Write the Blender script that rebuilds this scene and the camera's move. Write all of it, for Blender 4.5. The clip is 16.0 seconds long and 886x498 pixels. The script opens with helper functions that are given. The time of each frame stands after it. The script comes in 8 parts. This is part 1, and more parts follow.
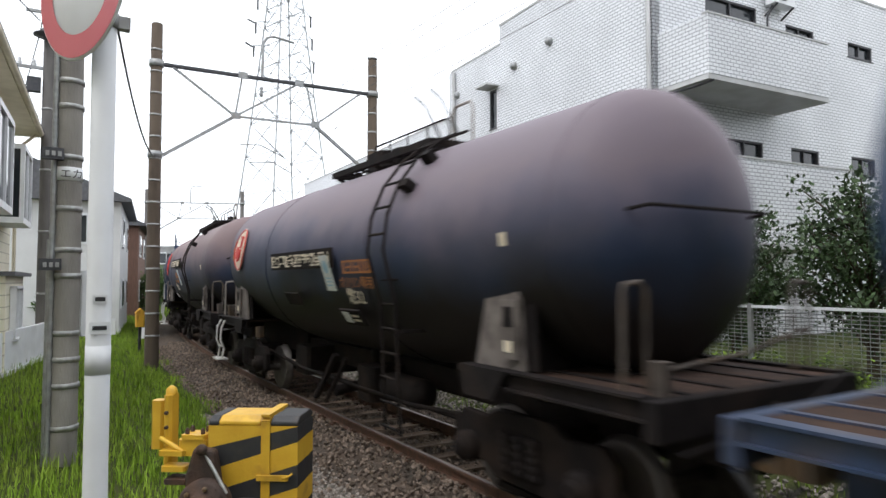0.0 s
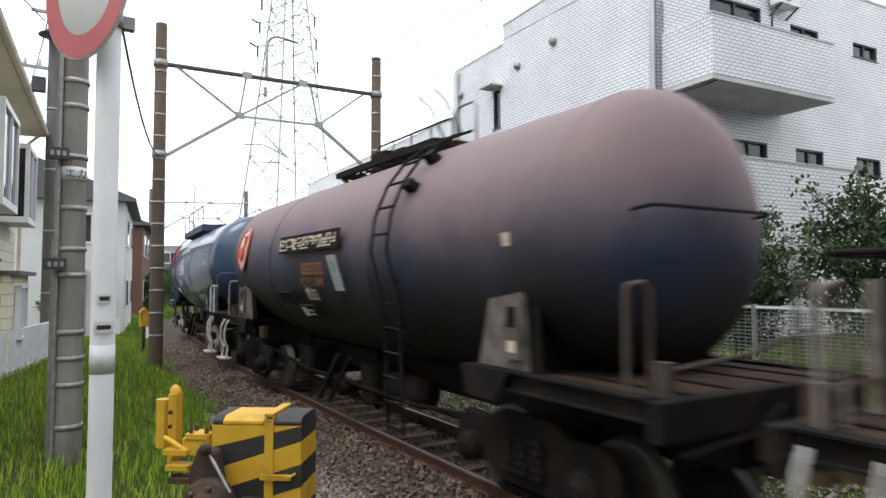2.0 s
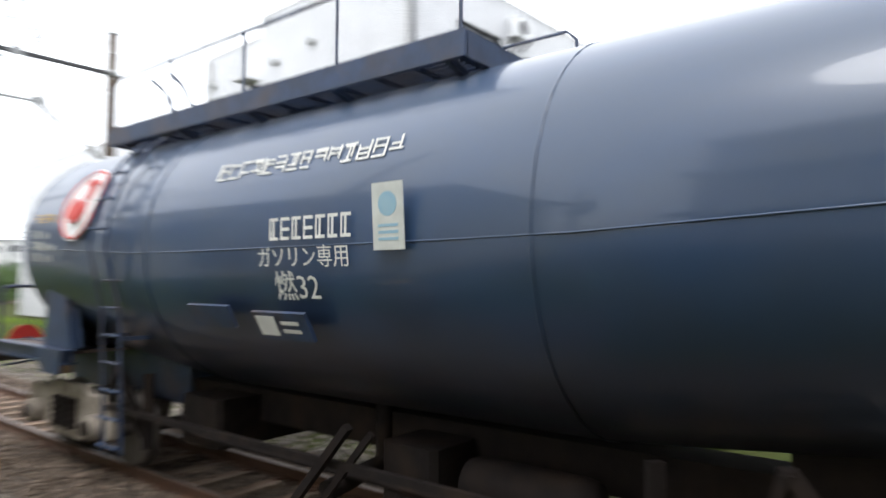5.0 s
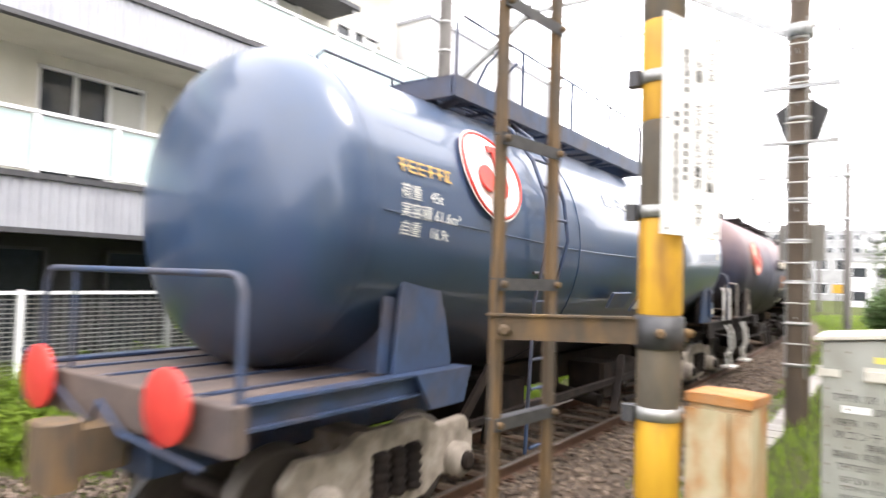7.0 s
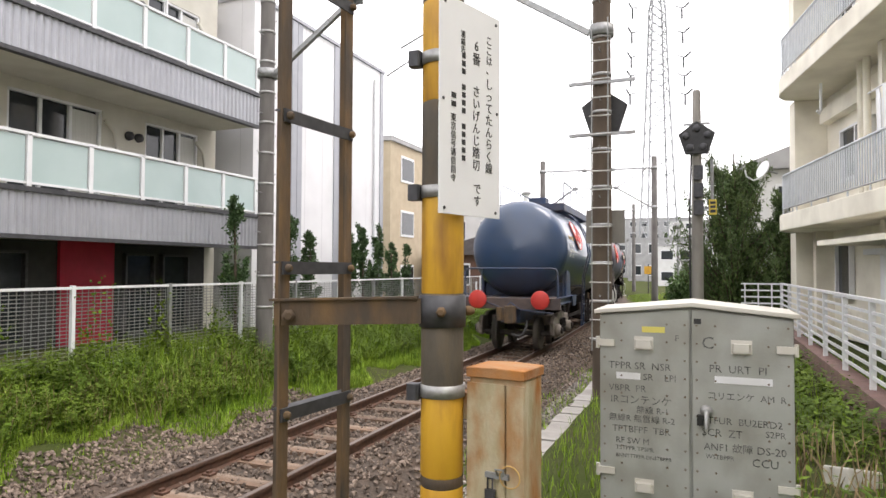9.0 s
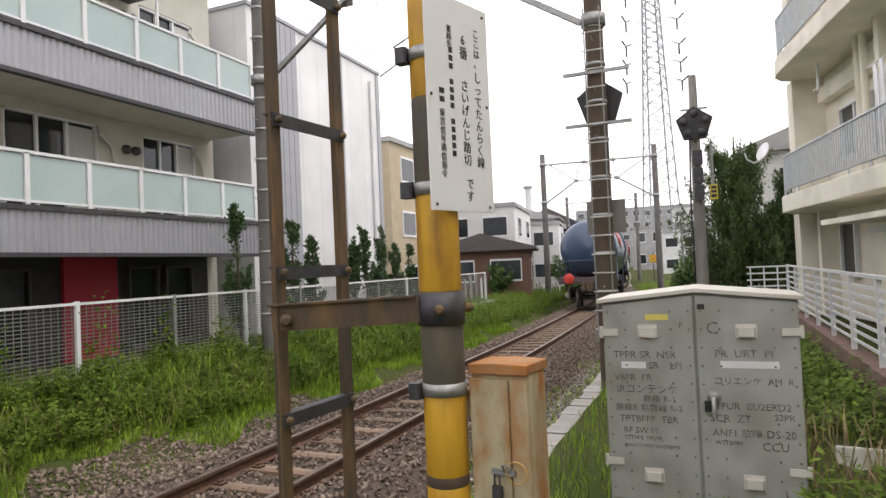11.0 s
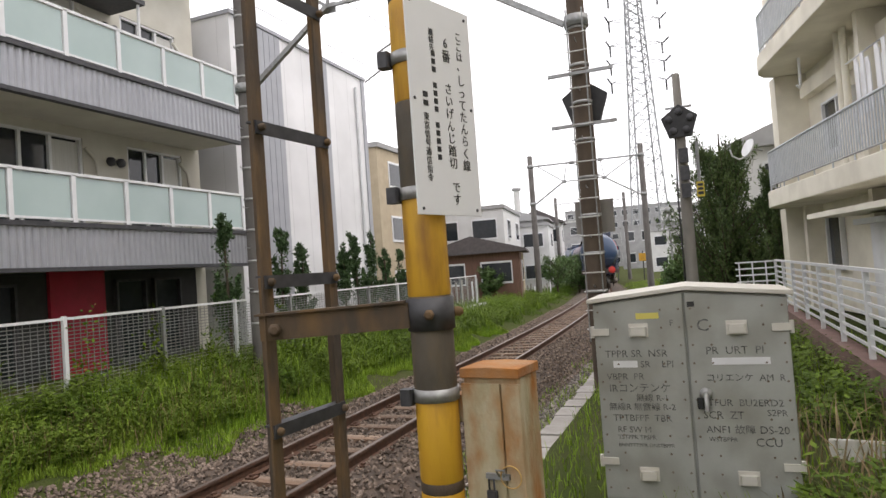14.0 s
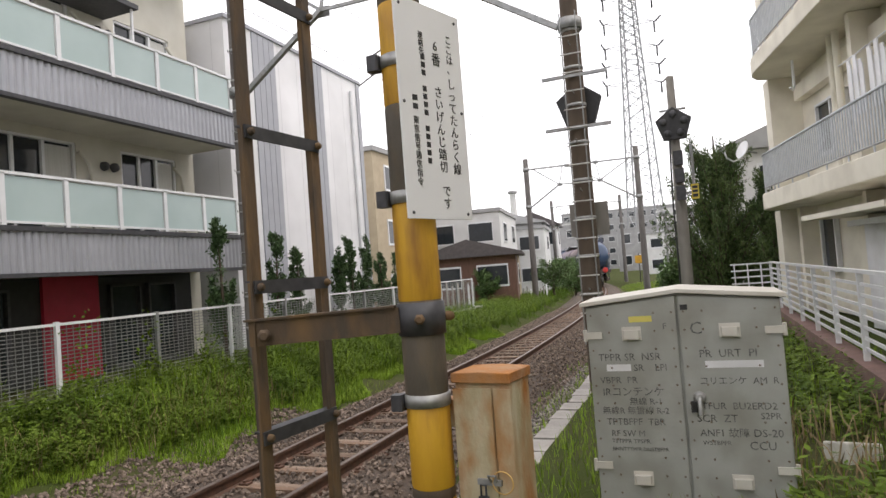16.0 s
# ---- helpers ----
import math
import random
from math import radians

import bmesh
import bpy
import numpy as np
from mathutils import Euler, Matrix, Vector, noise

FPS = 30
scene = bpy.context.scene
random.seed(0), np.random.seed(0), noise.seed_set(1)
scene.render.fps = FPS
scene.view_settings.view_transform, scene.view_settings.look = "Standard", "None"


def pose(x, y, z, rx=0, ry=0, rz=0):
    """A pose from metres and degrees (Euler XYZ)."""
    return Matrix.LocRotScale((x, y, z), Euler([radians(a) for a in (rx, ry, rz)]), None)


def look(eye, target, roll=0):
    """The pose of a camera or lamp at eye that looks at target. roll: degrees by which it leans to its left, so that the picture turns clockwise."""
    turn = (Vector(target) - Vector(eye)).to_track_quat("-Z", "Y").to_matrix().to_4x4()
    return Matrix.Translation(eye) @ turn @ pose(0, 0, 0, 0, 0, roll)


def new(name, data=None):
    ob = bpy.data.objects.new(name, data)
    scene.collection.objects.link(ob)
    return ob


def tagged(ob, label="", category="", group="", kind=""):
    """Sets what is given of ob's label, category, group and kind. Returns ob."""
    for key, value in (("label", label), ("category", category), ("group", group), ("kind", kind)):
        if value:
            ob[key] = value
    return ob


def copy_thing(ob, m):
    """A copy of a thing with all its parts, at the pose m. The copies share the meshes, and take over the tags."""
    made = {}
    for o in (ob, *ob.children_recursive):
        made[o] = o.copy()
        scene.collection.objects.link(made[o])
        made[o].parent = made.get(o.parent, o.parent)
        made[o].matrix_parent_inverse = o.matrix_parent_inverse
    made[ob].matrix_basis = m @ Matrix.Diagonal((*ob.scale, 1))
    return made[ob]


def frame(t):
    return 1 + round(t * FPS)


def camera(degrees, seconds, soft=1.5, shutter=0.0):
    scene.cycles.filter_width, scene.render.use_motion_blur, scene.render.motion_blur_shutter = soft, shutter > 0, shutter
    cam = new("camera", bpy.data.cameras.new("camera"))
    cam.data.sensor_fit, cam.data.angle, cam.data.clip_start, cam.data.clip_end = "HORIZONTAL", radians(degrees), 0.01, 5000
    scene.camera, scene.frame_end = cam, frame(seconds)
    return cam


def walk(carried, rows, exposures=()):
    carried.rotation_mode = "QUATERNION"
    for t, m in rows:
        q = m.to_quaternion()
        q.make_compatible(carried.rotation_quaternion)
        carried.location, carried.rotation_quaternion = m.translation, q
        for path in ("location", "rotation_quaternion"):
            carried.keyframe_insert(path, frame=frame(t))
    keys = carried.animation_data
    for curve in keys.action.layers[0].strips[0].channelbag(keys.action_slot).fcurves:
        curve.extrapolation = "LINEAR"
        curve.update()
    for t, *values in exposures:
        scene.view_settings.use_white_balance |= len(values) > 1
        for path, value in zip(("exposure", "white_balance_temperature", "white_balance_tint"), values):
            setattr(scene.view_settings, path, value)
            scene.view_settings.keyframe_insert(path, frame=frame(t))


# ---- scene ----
cam = camera(68.5, 16.0, soft=1.5, shutter=0.5)

# the camera's path: seconds, x, y, z, pitch, roll, heading
PATH = [
    (0.0, 0.000, 0.000, 2.200, 92.70, 0.20, -32.00),
    (0.5, 0.000, 0.000, 2.200, 92.70, 0.10, -31.90),
    (1.0, 0.000, 0.000, 2.200, 92.60, 0.10, -31.90),
    (1.5, 0.000, 0.000, 2.200, 92.60, 0.10, -31.80),
    (2.0, 0.000, 0.000, 2.200, 92.70, 0.10, -31.70),
    (2.5, 0.000, 0.000, 2.200, 92.70, 0.20, -31.50),
    (3.0, 0.000, 0.000, 2.200, 92.80, 0.10, -31.60),
    (3.5, 0.000, 0.000, 2.200, 92.90, 0.00, -31.50),
    (4.0, 0.000, 0.000, 2.200, 93.00, -0.10, -31.50),
    (4.2, 0.000, 0.000, 2.200, 93.00, -0.10, -31.50),
    (4.7, 0.079, -0.024, 2.198, 93.00, -0.20, -40.00),
    (5.1, 0.221, -0.068, 2.193, 93.00, -0.37, -58.00),
    (5.5, 0.388, -0.119, 2.188, 93.00, -0.58, -82.00),
    (5.9, 0.540, -0.166, 2.183, 93.00, -0.77, -104.00),
    (6.3, 0.610, -0.150, 2.172, 92.90, -1.10, -123.30),
    (6.5, 0.590, -0.190, 2.165, 92.80, -1.30, -130.20),
    (7.0, 0.470, -0.295, 2.148, 92.34, -1.77, -144.62),
    (7.5, 0.343, -0.396, 2.138, 91.69, -2.05, -152.25),
    (8.0, 0.254, -0.481, 2.114, 91.90, -1.27, -156.36),
    (8.5, 0.236, -0.520, 2.112, 91.82, -0.88, -157.81),
    (9.0, 0.227, -0.533, 2.111, 91.72, -0.27, -158.05),
    (11.5, 0.196, -0.597, 2.103, 91.59, 2.97, -157.78),
    (12.0, 0.197, -0.611, 2.103, 91.59, 3.31, -158.12),
    (12.5, 0.195, -0.606, 2.104, 91.64, 3.58, -158.25),
    (13.0, 0.192, -0.611, 2.104, 91.79, 3.79, -158.31),
    (13.5, 0.188, -0.615, 2.104, 91.85, 4.02, -158.32),
    (14.0, 0.194, -0.603, 2.105, 91.90, 4.10, -158.40),
    (14.5, 0.193, -0.613, 2.104, 91.98, 4.12, -158.44),
    (15.0, 0.189, -0.620, 2.108, 92.03, 4.15, -158.55),
    (15.5, 0.186, -0.635, 2.105, 92.10, 4.18, -158.68),
    (16.0, 0.173, -0.634, 2.108, 92.16, 4.37, -158.69),
]
walk(cam, [(r[0], pose(*r[1:])) for r in PATH],
     exposures=[(0, 0.0, 6250, 10), (4.2, 0.0, 6250, 10), (6.0, 1.25, 6500, 12), (7.3, 1.6, 6700, 15), (8.0, 1.25, 6700, 15), (8.6, 0.8, 6700, 15), (9.2, 0.48, 6700, 15), (11.3, 0.1, 6700, 15), (16, 0.0, 6700, 15)])
# ---- sky and sun: bright overcast ----
world = bpy.data.worlds.new("overcast_sky")
scene.world = world
world.use_nodes = True
wn, wl = world.node_tree.nodes, world.node_tree.links
sky = wn.new("ShaderNodeTexSky")
sky.sky_type, sky.sun_disc = "NISHITA", False
sky.sun_elevation, sky.sun_rotation, sky.dust_density = radians(65), radians(253), 4.0
skymix = wn.new("ShaderNodeMixRGB")
skymix.inputs[0].default_value = 0.93
skymix.inputs[2].default_value = (10.2, 10.35, 10.6, 1)
wl.new(sky.outputs[0], skymix.inputs[1])
wl.new(skymix.outputs[0], wn["Background"].inputs[0])
wn["Background"].inputs[1].default_value = 0.175
sun = new("sun", bpy.data.lights.new("sun", "SUN"))
sun.data.energy, sun.data.angle, sun.data.color = 1.3, radians(25), (1.0, 0.97, 0.92)
sun.matrix_world = look((0, 0, 0), (0.38, 0.12, -0.85))


# ---- materials ----
def mat(name, a, b=None, rough=0.6, metal=0.0, scale=6.0, bump=0.0, bscale=40.0, stain=None, sscale=1.2, samt=0.5, rand=0.0, island=0.0, stretch=(1, 1, 1), spec=0.5, coat=0.0, slo=0.45):
    """Two tones in fine grain, larger stains, fine relief, and variation from piece to piece."""
    m = bpy.data.materials.new(name)
    m.use_nodes = True
    n, l = m.node_tree.nodes, m.node_tree.links
    p = n["Principled BSDF"]
    p.inputs["Roughness"].default_value, p.inputs["Metallic"].default_value = rough, metal
    p.inputs["Specular IOR Level"].default_value, p.inputs["Coat Weight"].default_value = spec, coat
    b = b or tuple(c * 0.8 for c in a)
    co, mp = n.new("ShaderNodeTexCoord"), n.new("ShaderNodeMapping")
    mp.inputs["Scale"].default_value = stretch
    l.new(co.outputs["Object"], mp.inputs[0])

    def noise_of(s, detail=5):
        t = n.new("ShaderNodeTexNoise")
        t.inputs["Scale"].default_value, t.inputs["Detail"].default_value = s, detail
        l.new(mp.outputs[0], t.inputs["Vector"])
        return t.outputs[0]

    def ramp(src, lo, hi):
        r = n.new("ShaderNodeMapRange")
        r.inputs[1].default_value, r.inputs[2].default_value = lo, hi
        l.new(src, r.inputs[0])
        return r.outputs[0]

    def mix(f, c1, c2, kind="MIX"):
        x = n.new("ShaderNodeMixRGB")
        x.blend_type = kind
        for i, v in enumerate((f, c1, c2)):
            if hasattr(v, "is_linked"):
                l.new(v, x.inputs[i])
            else:
                x.inputs[i].default_value = v if i == 0 else (*v, 1)
        return x.outputs[0]

    col = mix(ramp(noise_of(scale), 0.35, 0.65), a, b)
    if stain:
        f = n.new("ShaderNodeMath")
        f.operation = "MULTIPLY"
        f.inputs[1].default_value = samt
        l.new(ramp(noise_of(sscale, 8), slo, slo + 0.25), f.inputs[0])
        col = mix(f.outputs[0], col, stain)
    for amount, node, out in ((rand, "ShaderNodeObjectInfo", "Random"), (island, "ShaderNodeNewGeometry", "Random Per Island")):
        if amount:
            v = n.new("ShaderNodeMapRange")
            v.inputs[3].default_value, v.inputs[4].default_value = 1 - amount, 1 + amount
            l.new(n.new(node).outputs[out], v.inputs[0])
            h = n.new("ShaderNodeHueSaturation")
            l.new(v.outputs[0], h.inputs["Value"])
            l.new(col, h.inputs["Color"])
            col = h.outputs[0]
    l.new(col, p.inputs["Base Color"])
    if bump:
        bp = n.new("ShaderNodeBump")
        bp.inputs["Strength"].default_value, bp.inputs["Distance"].default_value = bump, 0.02
        l.new(noise_of(bscale, 6), bp.inputs["Height"])
        l.new(bp.outputs[0], p.inputs["Normal"])
    return m


def brick_mat(name, a, mortar, w, h, gap, rough, offset=0.5, plane="XZ"):
    """Tiles or boards laid in courses, with sunk joints, true to size in metres."""
    m = mat(name, a, rough=rough)
    n, l = m.node_tree.nodes, m.node_tree.links
    p = n["Principled BSDF"]
    co, sp, cb = n.new("ShaderNodeTexCoord"), n.new("ShaderNodeSeparateXYZ"), n.new("ShaderNodeCombineXYZ")
    add = n.new("ShaderNodeMath")
    l.new(co.outputs["Object"], sp.inputs[0])
    l.new(sp.outputs[0], add.inputs[0]), l.new(sp.outputs[1], add.inputs[1])
    l.new(add.outputs[0], cb.inputs[0]), l.new(sp.outputs[2], cb.inputs[1])
    t = n.new("ShaderNodeTexBrick")
    t.offset = offset
    for k, v in (("Scale", 1), ("Mortar Size", gap), ("Brick Width", w), ("Row Height", h), ("Mortar Smooth", 0.1)):
        t.inputs[k].default_value = v
    t.inputs["Color1"].default_value = (*a, 1)
    t.inputs["Color2"].default_value = (*[c * 0.93 for c in a], 1)
    t.inputs["Mortar"].default_value = (*mortar, 1)
    l.new(cb.outputs[0], t.inputs["Vector"])
    no = n.new("ShaderNodeTexNoise")
    no.inputs["Scale"].default_value, no.inputs["Detail"].default_value = 0.7, 7
    l.new(co.outputs["Object"], no.inputs["Vector"])
    r = n.new("ShaderNodeMapRange")
    r.inputs[1].default_value, r.inputs[2].default_value, r.inputs[3].default_value, r.inputs[4].default_value = 0.3, 0.7, 0.86, 1.04
    l.new(no.outputs[0], r.inputs[0])
    hs = n.new("ShaderNodeHueSaturation")
    l.new(r.outputs[0], hs.inputs["Value"]), l.new(t.outputs[0], hs.inputs["Color"])
    l.new(hs.outputs[0], p.inputs["Base Color"])
    bp = n.new("ShaderNodeBump")
    bp.invert = True
    bp.inputs["Strength"].default_value, bp.inputs["Distance"].default_value = 0.6, 0.006
    l.new(t.outputs["Fac"], bp.inputs["Height"]), l.new(bp.outputs[0], p.inputs["Normal"])
    return m


def glow(name, c, s):
    m = mat(name, c, rough=0.3)
    p = m.node_tree.nodes["Principled BSDF"]
    p.inputs["Emission Color"].default_value, p.inputs["Emission Strength"].default_value = (*c, 1), s
    return m


def glass(name, c, alpha, rough=0.05):
    m = mat(name, c, rough=rough)
    m.node_tree.nodes["Principled BSDF"].inputs["Transmission Weight"].default_value = alpha
    return m


RUST = (0.16, 0.07, 0.03)
M_BALLAST = mat("ballast_bed", (0.095, 0.07, 0.052), (0.048, 0.038, 0.03), 0.95, scale=18, bump=1.0, bscale=30, stain=(0.13, 0.08, 0.05), sscale=1.5)
M_STONE = mat("ballast_stone", (0.225, 0.175, 0.14), (0.115, 0.085, 0.065), 0.95, scale=20, island=0.5, bump=0.4, bscale=80)
M_GRAVEL = mat("grey_gravel", (0.30, 0.265, 0.235), (0.16, 0.14, 0.12), 0.95, scale=20, island=0.55, bump=0.4, bscale=80)
M_SOIL = mat("soil", (0.045, 0.062, 0.016), (0.06, 0.07, 0.025), 1.0, spec=0.05, scale=3, bump=1, bscale=25, stain=(0.08, 0.065, 0.04), sscale=0.5)
M_GRASS = mat("grass", (0.17, 0.29, 0.02), (0.24, 0.36, 0.038), 0.75, scale=0.9, island=0.35, stain=(0.3, 0.28, 0.09), sscale=0.7, samt=0.25, spec=0.15)
M_GRASS_BANK = mat("bank_grass", (0.065, 0.13, 0.012), (0.11, 0.18, 0.024), 0.75, scale=0.9, island=0.4, stain=(0.2, 0.175, 0.065), sscale=0.8, samt=0.2, spec=0.15)
M_WEED = mat("weed_leaf", (0.075, 0.13, 0.014), (0.135, 0.195, 0.024), 0.7, scale=1.3, island=0.4, spec=0.15)
M_DRY = mat("dry_stalk", (0.30, 0.24, 0.12), (0.22, 0.15, 0.08), 0.9, island=0.3)
M_RAIL = mat("rail_rust", (0.13, 0.065, 0.04), (0.08, 0.045, 0.03), 0.75, 0.2, scale=12, bump=0.3)
M_HEAD = mat("rail_head", (0.2, 0.16, 0.14), (0.12, 0.09, 0.075), 0.42, 0.5, scale=5, stretch=(1, 0.2, 1))
M_SLEEPER = mat("sleeper_timber", (0.21, 0.135, 0.09), (0.13, 0.085, 0.058), 0.95, scale=9, bump=0.8, bscale=30, stretch=(0.3, 3, 3), stain=(0.3, 0.25, 0.2), rand=0.3)
M_ASPHALT = mat("asphalt", (0.06, 0.06, 0.06), (0.045, 0.045, 0.045), 0.95, scale=40, bump=0.5, bscale=150)
M_POLE = mat("pole_concrete", (0.16, 0.15, 0.14), (0.11, 0.10, 0.095), 0.9, scale=5, bump=0.3, bscale=60, stain=(0.17, 0.155, 0.14), sscale=1.0, stretch=(1, 1, 0.25))
M_POLE_BROWN = mat("pole_concrete_brown", (0.115, 0.085, 0.06), (0.08, 0.06, 0.045), 0.9, scale=5, bump=0.3, bscale=60, stain=(0.15, 0.12, 0.09), stretch=(1, 1, 0.25))
M_POLE_PALE = mat("pole_concrete_pale", (0.30, 0.28, 0.25), (0.2, 0.185, 0.165), 0.9, scale=4, bump=0.35, bscale=60, stain=(0.1, 0.095, 0.085), sscale=1.3, stretch=(1, 1, 0.3))
M_BAND = mat("steel_band", (0.42, 0.42, 0.41), (0.3, 0.3, 0.29), 0.5, 0.6, scale=20)
M_GALV = mat("galvanised_steel", (0.36, 0.37, 0.37), (0.27, 0.28, 0.28), 0.5, 0.5, scale=15, stain=(0.2, 0.14, 0.09), sscale=3, samt=0.3)
M_DARKSTEEL = mat("dark_steel", (0.075, 0.075, 0.08), (0.05, 0.05, 0.055), 0.55, 0.3, scale=15)
M_WHITE = mat("white_paint", (0.78, 0.79, 0.8), (0.7, 0.71, 0.72), 0.45, scale=3, stain=(0.5, 0.48, 0.44), sscale=2, samt=0.3)
M_BLACK = mat("black_paint", (0.015, 0.015, 0.016), (0.03, 0.03, 0.03), 0.5)
M_YELLOW = mat("yellow_paint", (0.62, 0.35, 0.025), (0.52, 0.27, 0.02), 0.55, scale=4, stain=(0.2, 0.075, 0.022), sscale=5.0, samt=0.8, slo=0.5, bump=0.15, stretch=(1.6, 1.6, 0.35))
M_STRIPE = mat("black_stripe_paint", (0.075, 0.065, 0.05), (0.12, 0.10, 0.075), 0.75, scale=5, stain=(0.2, 0.13, 0.06), sscale=4, samt=0.6, stretch=(1.4, 1.4, 0.5), bump=0.2)
M_RUSTY = mat("rusty_steel", (0.075, 0.06, 0.047), (0.12, 0.082, 0.05), 0.85, 0.2, scale=7, stain=(0.26, 0.15, 0.055), sscale=5, samt=0.6, bump=0.3, stretch=(1, 1, 0.4))
M_RED = mat("red_paint", (0.62, 0.05, 0.035), (0.5, 0.035, 0.03), 0.5, scale=4)
M_CREAM = mat("cream_plate", (0.80, 0.72, 0.58), (0.7, 0.6, 0.45), 0.5, scale=6, stain=(0.45, 0.33, 0.2), samt=0.3)
M_WINDOW = glass("window_glass", (0.03, 0.035, 0.04), 0.0, 0.06)


# ---- mesh building ----
class Mesh:
    """Gathers boxes, tubes, lathes and plates into one mesh."""

    def __init__(self):
        self.v, self.f, self.s = [], [], []

    def add(self, verts, faces, smooth=False):
        k = len(self.v)
        self.v += [tuple(p) for p in verts]
        self.f += [[i + k for i in q] for q in faces]
        self.s += [smooth] * len(faces)
        return self

    def box(self, x0, x1, y0, y1, z0, z1, m=None, c=0.0):
        """A box with edges cut back by c."""
        if c:
            return self.prism([(x0 + c, y0), (x1 - c, y0), (x1, y0 + c), (x1, y1 - c), (x1 - c, y1), (x0 + c, y1), (x0, y1 - c), (x0, y0 + c)], z0, z1, m)
        vs = [(x, y, z) for z in (z0, z1) for y in (y0, y1) for x in (x0, x1)]
        if m:
            vs = [m @ Vector(p) for p in vs]
        return self.add(vs, [(0, 2, 3, 1), (4, 5, 7, 6), (0, 1, 5, 4), (2, 6, 7, 3), (0, 4, 6, 2), (1, 3, 7, 5)])

    def prism(self, pts, z0, z1, m=None):
        n = len(pts)
        vs = [(x, y, z) for z in (z0, z1) for x, y in pts]
        if m:
            vs = [m @ Vector(p) for p in vs]
        return self.add(vs, [tuple(reversed(range(n))), tuple(range(n, 2 * n))] + [(i, (i + 1) % n, n + (i + 1) % n, n + i) for i in range(n)])

    def tube(self, pts, r, n=8, r1=None, caps=True):
        """A round bar along the points; r to r1."""
        pts = [Vector(p) for p in pts]
        r1 = r if r1 is None else r1
        rings, up = [], None
        for i, p in enumerate(pts):
            d = (pts[min(i + 1, len(pts) - 1)] - pts[max(i - 1, 0)]).normalized()
            a = d.orthogonal().normalized() if up is None else (up - d * up.dot(d)).normalized()
            up, b = a, d.cross(a)
            q = r + (r1 - r) * i / max(1, len(pts) - 1)
            rings.append([p + q * (a * math.cos(2 * math.pi * j / n) + b * math.sin(2 * math.pi * j / n)) for j in range(n)])
        fs = [(i * n + j, i * n + (j + 1) % n, (i + 1) * n + (j + 1) % n, (i + 1) * n + j) for i in range(len(pts) - 1) for j in range(n)]
        self.add([v for ring in rings for v in ring], fs, True)
        if caps:
            self.add(rings[0], [tuple(reversed(range(n)))])
            self.add(rings[-1], [tuple(range(n))])
        return self

    def lathe(self, prof, n=24, m=None):
        """A turned shape about z from (radius, height) pairs."""
        vs = [(r * math.cos(2 * math.pi * j / n), r * math.sin(2 * math.pi * j / n), z) for r, z in prof for j in range(n)]
        if m:
            vs = [m @ Vector(p) for p in vs]
        k = len(prof)
        return self.add(vs, [(i * n + j, i * n + (j + 1) % n, (i + 1) * n + (j + 1) % n, (i + 1) * n + j) for i in range(k - 1) for j in range(n)], True).add(
            vs[:n], [tuple(reversed(range(n)))]).add(vs[-n:], [tuple(range(n))])

    def bar(self, a, b, w, h, up=(0, 0, 1)):
        """A straight bar of w by h from a to b."""
        a, b = Vector(a), Vector(b)
        d = (b - a).normalized()
        s = d.cross(Vector(up))
        s = s.normalized() if s.length > 1e-4 else d.orthogonal().normalized()
        u = s.cross(d)
        vs = [p + s * x * w / 2 + u * y * h / 2 for p in (a, b) for x, y in ((-1, -1), (1, -1), (1, 1), (-1, 1))]
        return self.add(vs, [(3, 2, 1, 0), (4, 5, 6, 7)] + [(i, (i + 1) % 4, 4 + (i + 1) % 4, 4 + i) for i in range(4)])

    def data(self, name, material):
        me = bpy.data.meshes.new(name)
        me.from_pydata(self.v, [], self.f)
        me.polygons.foreach_set("use_smooth", self.s)
        me.materials.append(material)
        me.update()
        return me


def part(name, mesh, material, parent=None, label="", m=None, bevel=0.0):
    """One mesh object under a thing or under a part."""
    ob = new(name, mesh.data(name, material) if isinstance(mesh, Mesh) else mesh)
    if parent:
        ob.parent = parent
    if m:
        ob.matrix_basis = m
    if bevel:
        md = ob.modifiers.new("bevel", "BEVEL")
        md.width, md.segments, md.limit_method = bevel, 2, "ANGLE"
    return tagged(ob, label) if label else ob


def thing(name, label, category, m=None, group="", kind=""):
    ob = new(name)
    if m:
        ob.matrix_basis = m
    return tagged(ob, label, category, group, kind)


def lettering(name, text, size, material, parent, m, vertical=False, spacing=1.0, label=""):
    """Words cut from the built-in font, as a thin mesh."""
    cu = bpy.data.curves.new(name, "FONT")
    cu.body = "\n".join(text) if vertical else text
    cu.size, cu.extrude, cu.align_x, cu.space_line, cu.resolution_u = size, 0.001, "CENTER" if vertical else "LEFT", spacing, 2
    tmp = new(name, cu)
    bpy.context.view_layer.update()
    me = bpy.data.meshes.new_from_object(tmp.evaluated_get(bpy.context.evaluated_depsgraph_get()))
    bpy.data.objects.remove(tmp)
    me.materials.clear()
    me.materials.append(material)
    return part(name, me, material, parent, label, m)


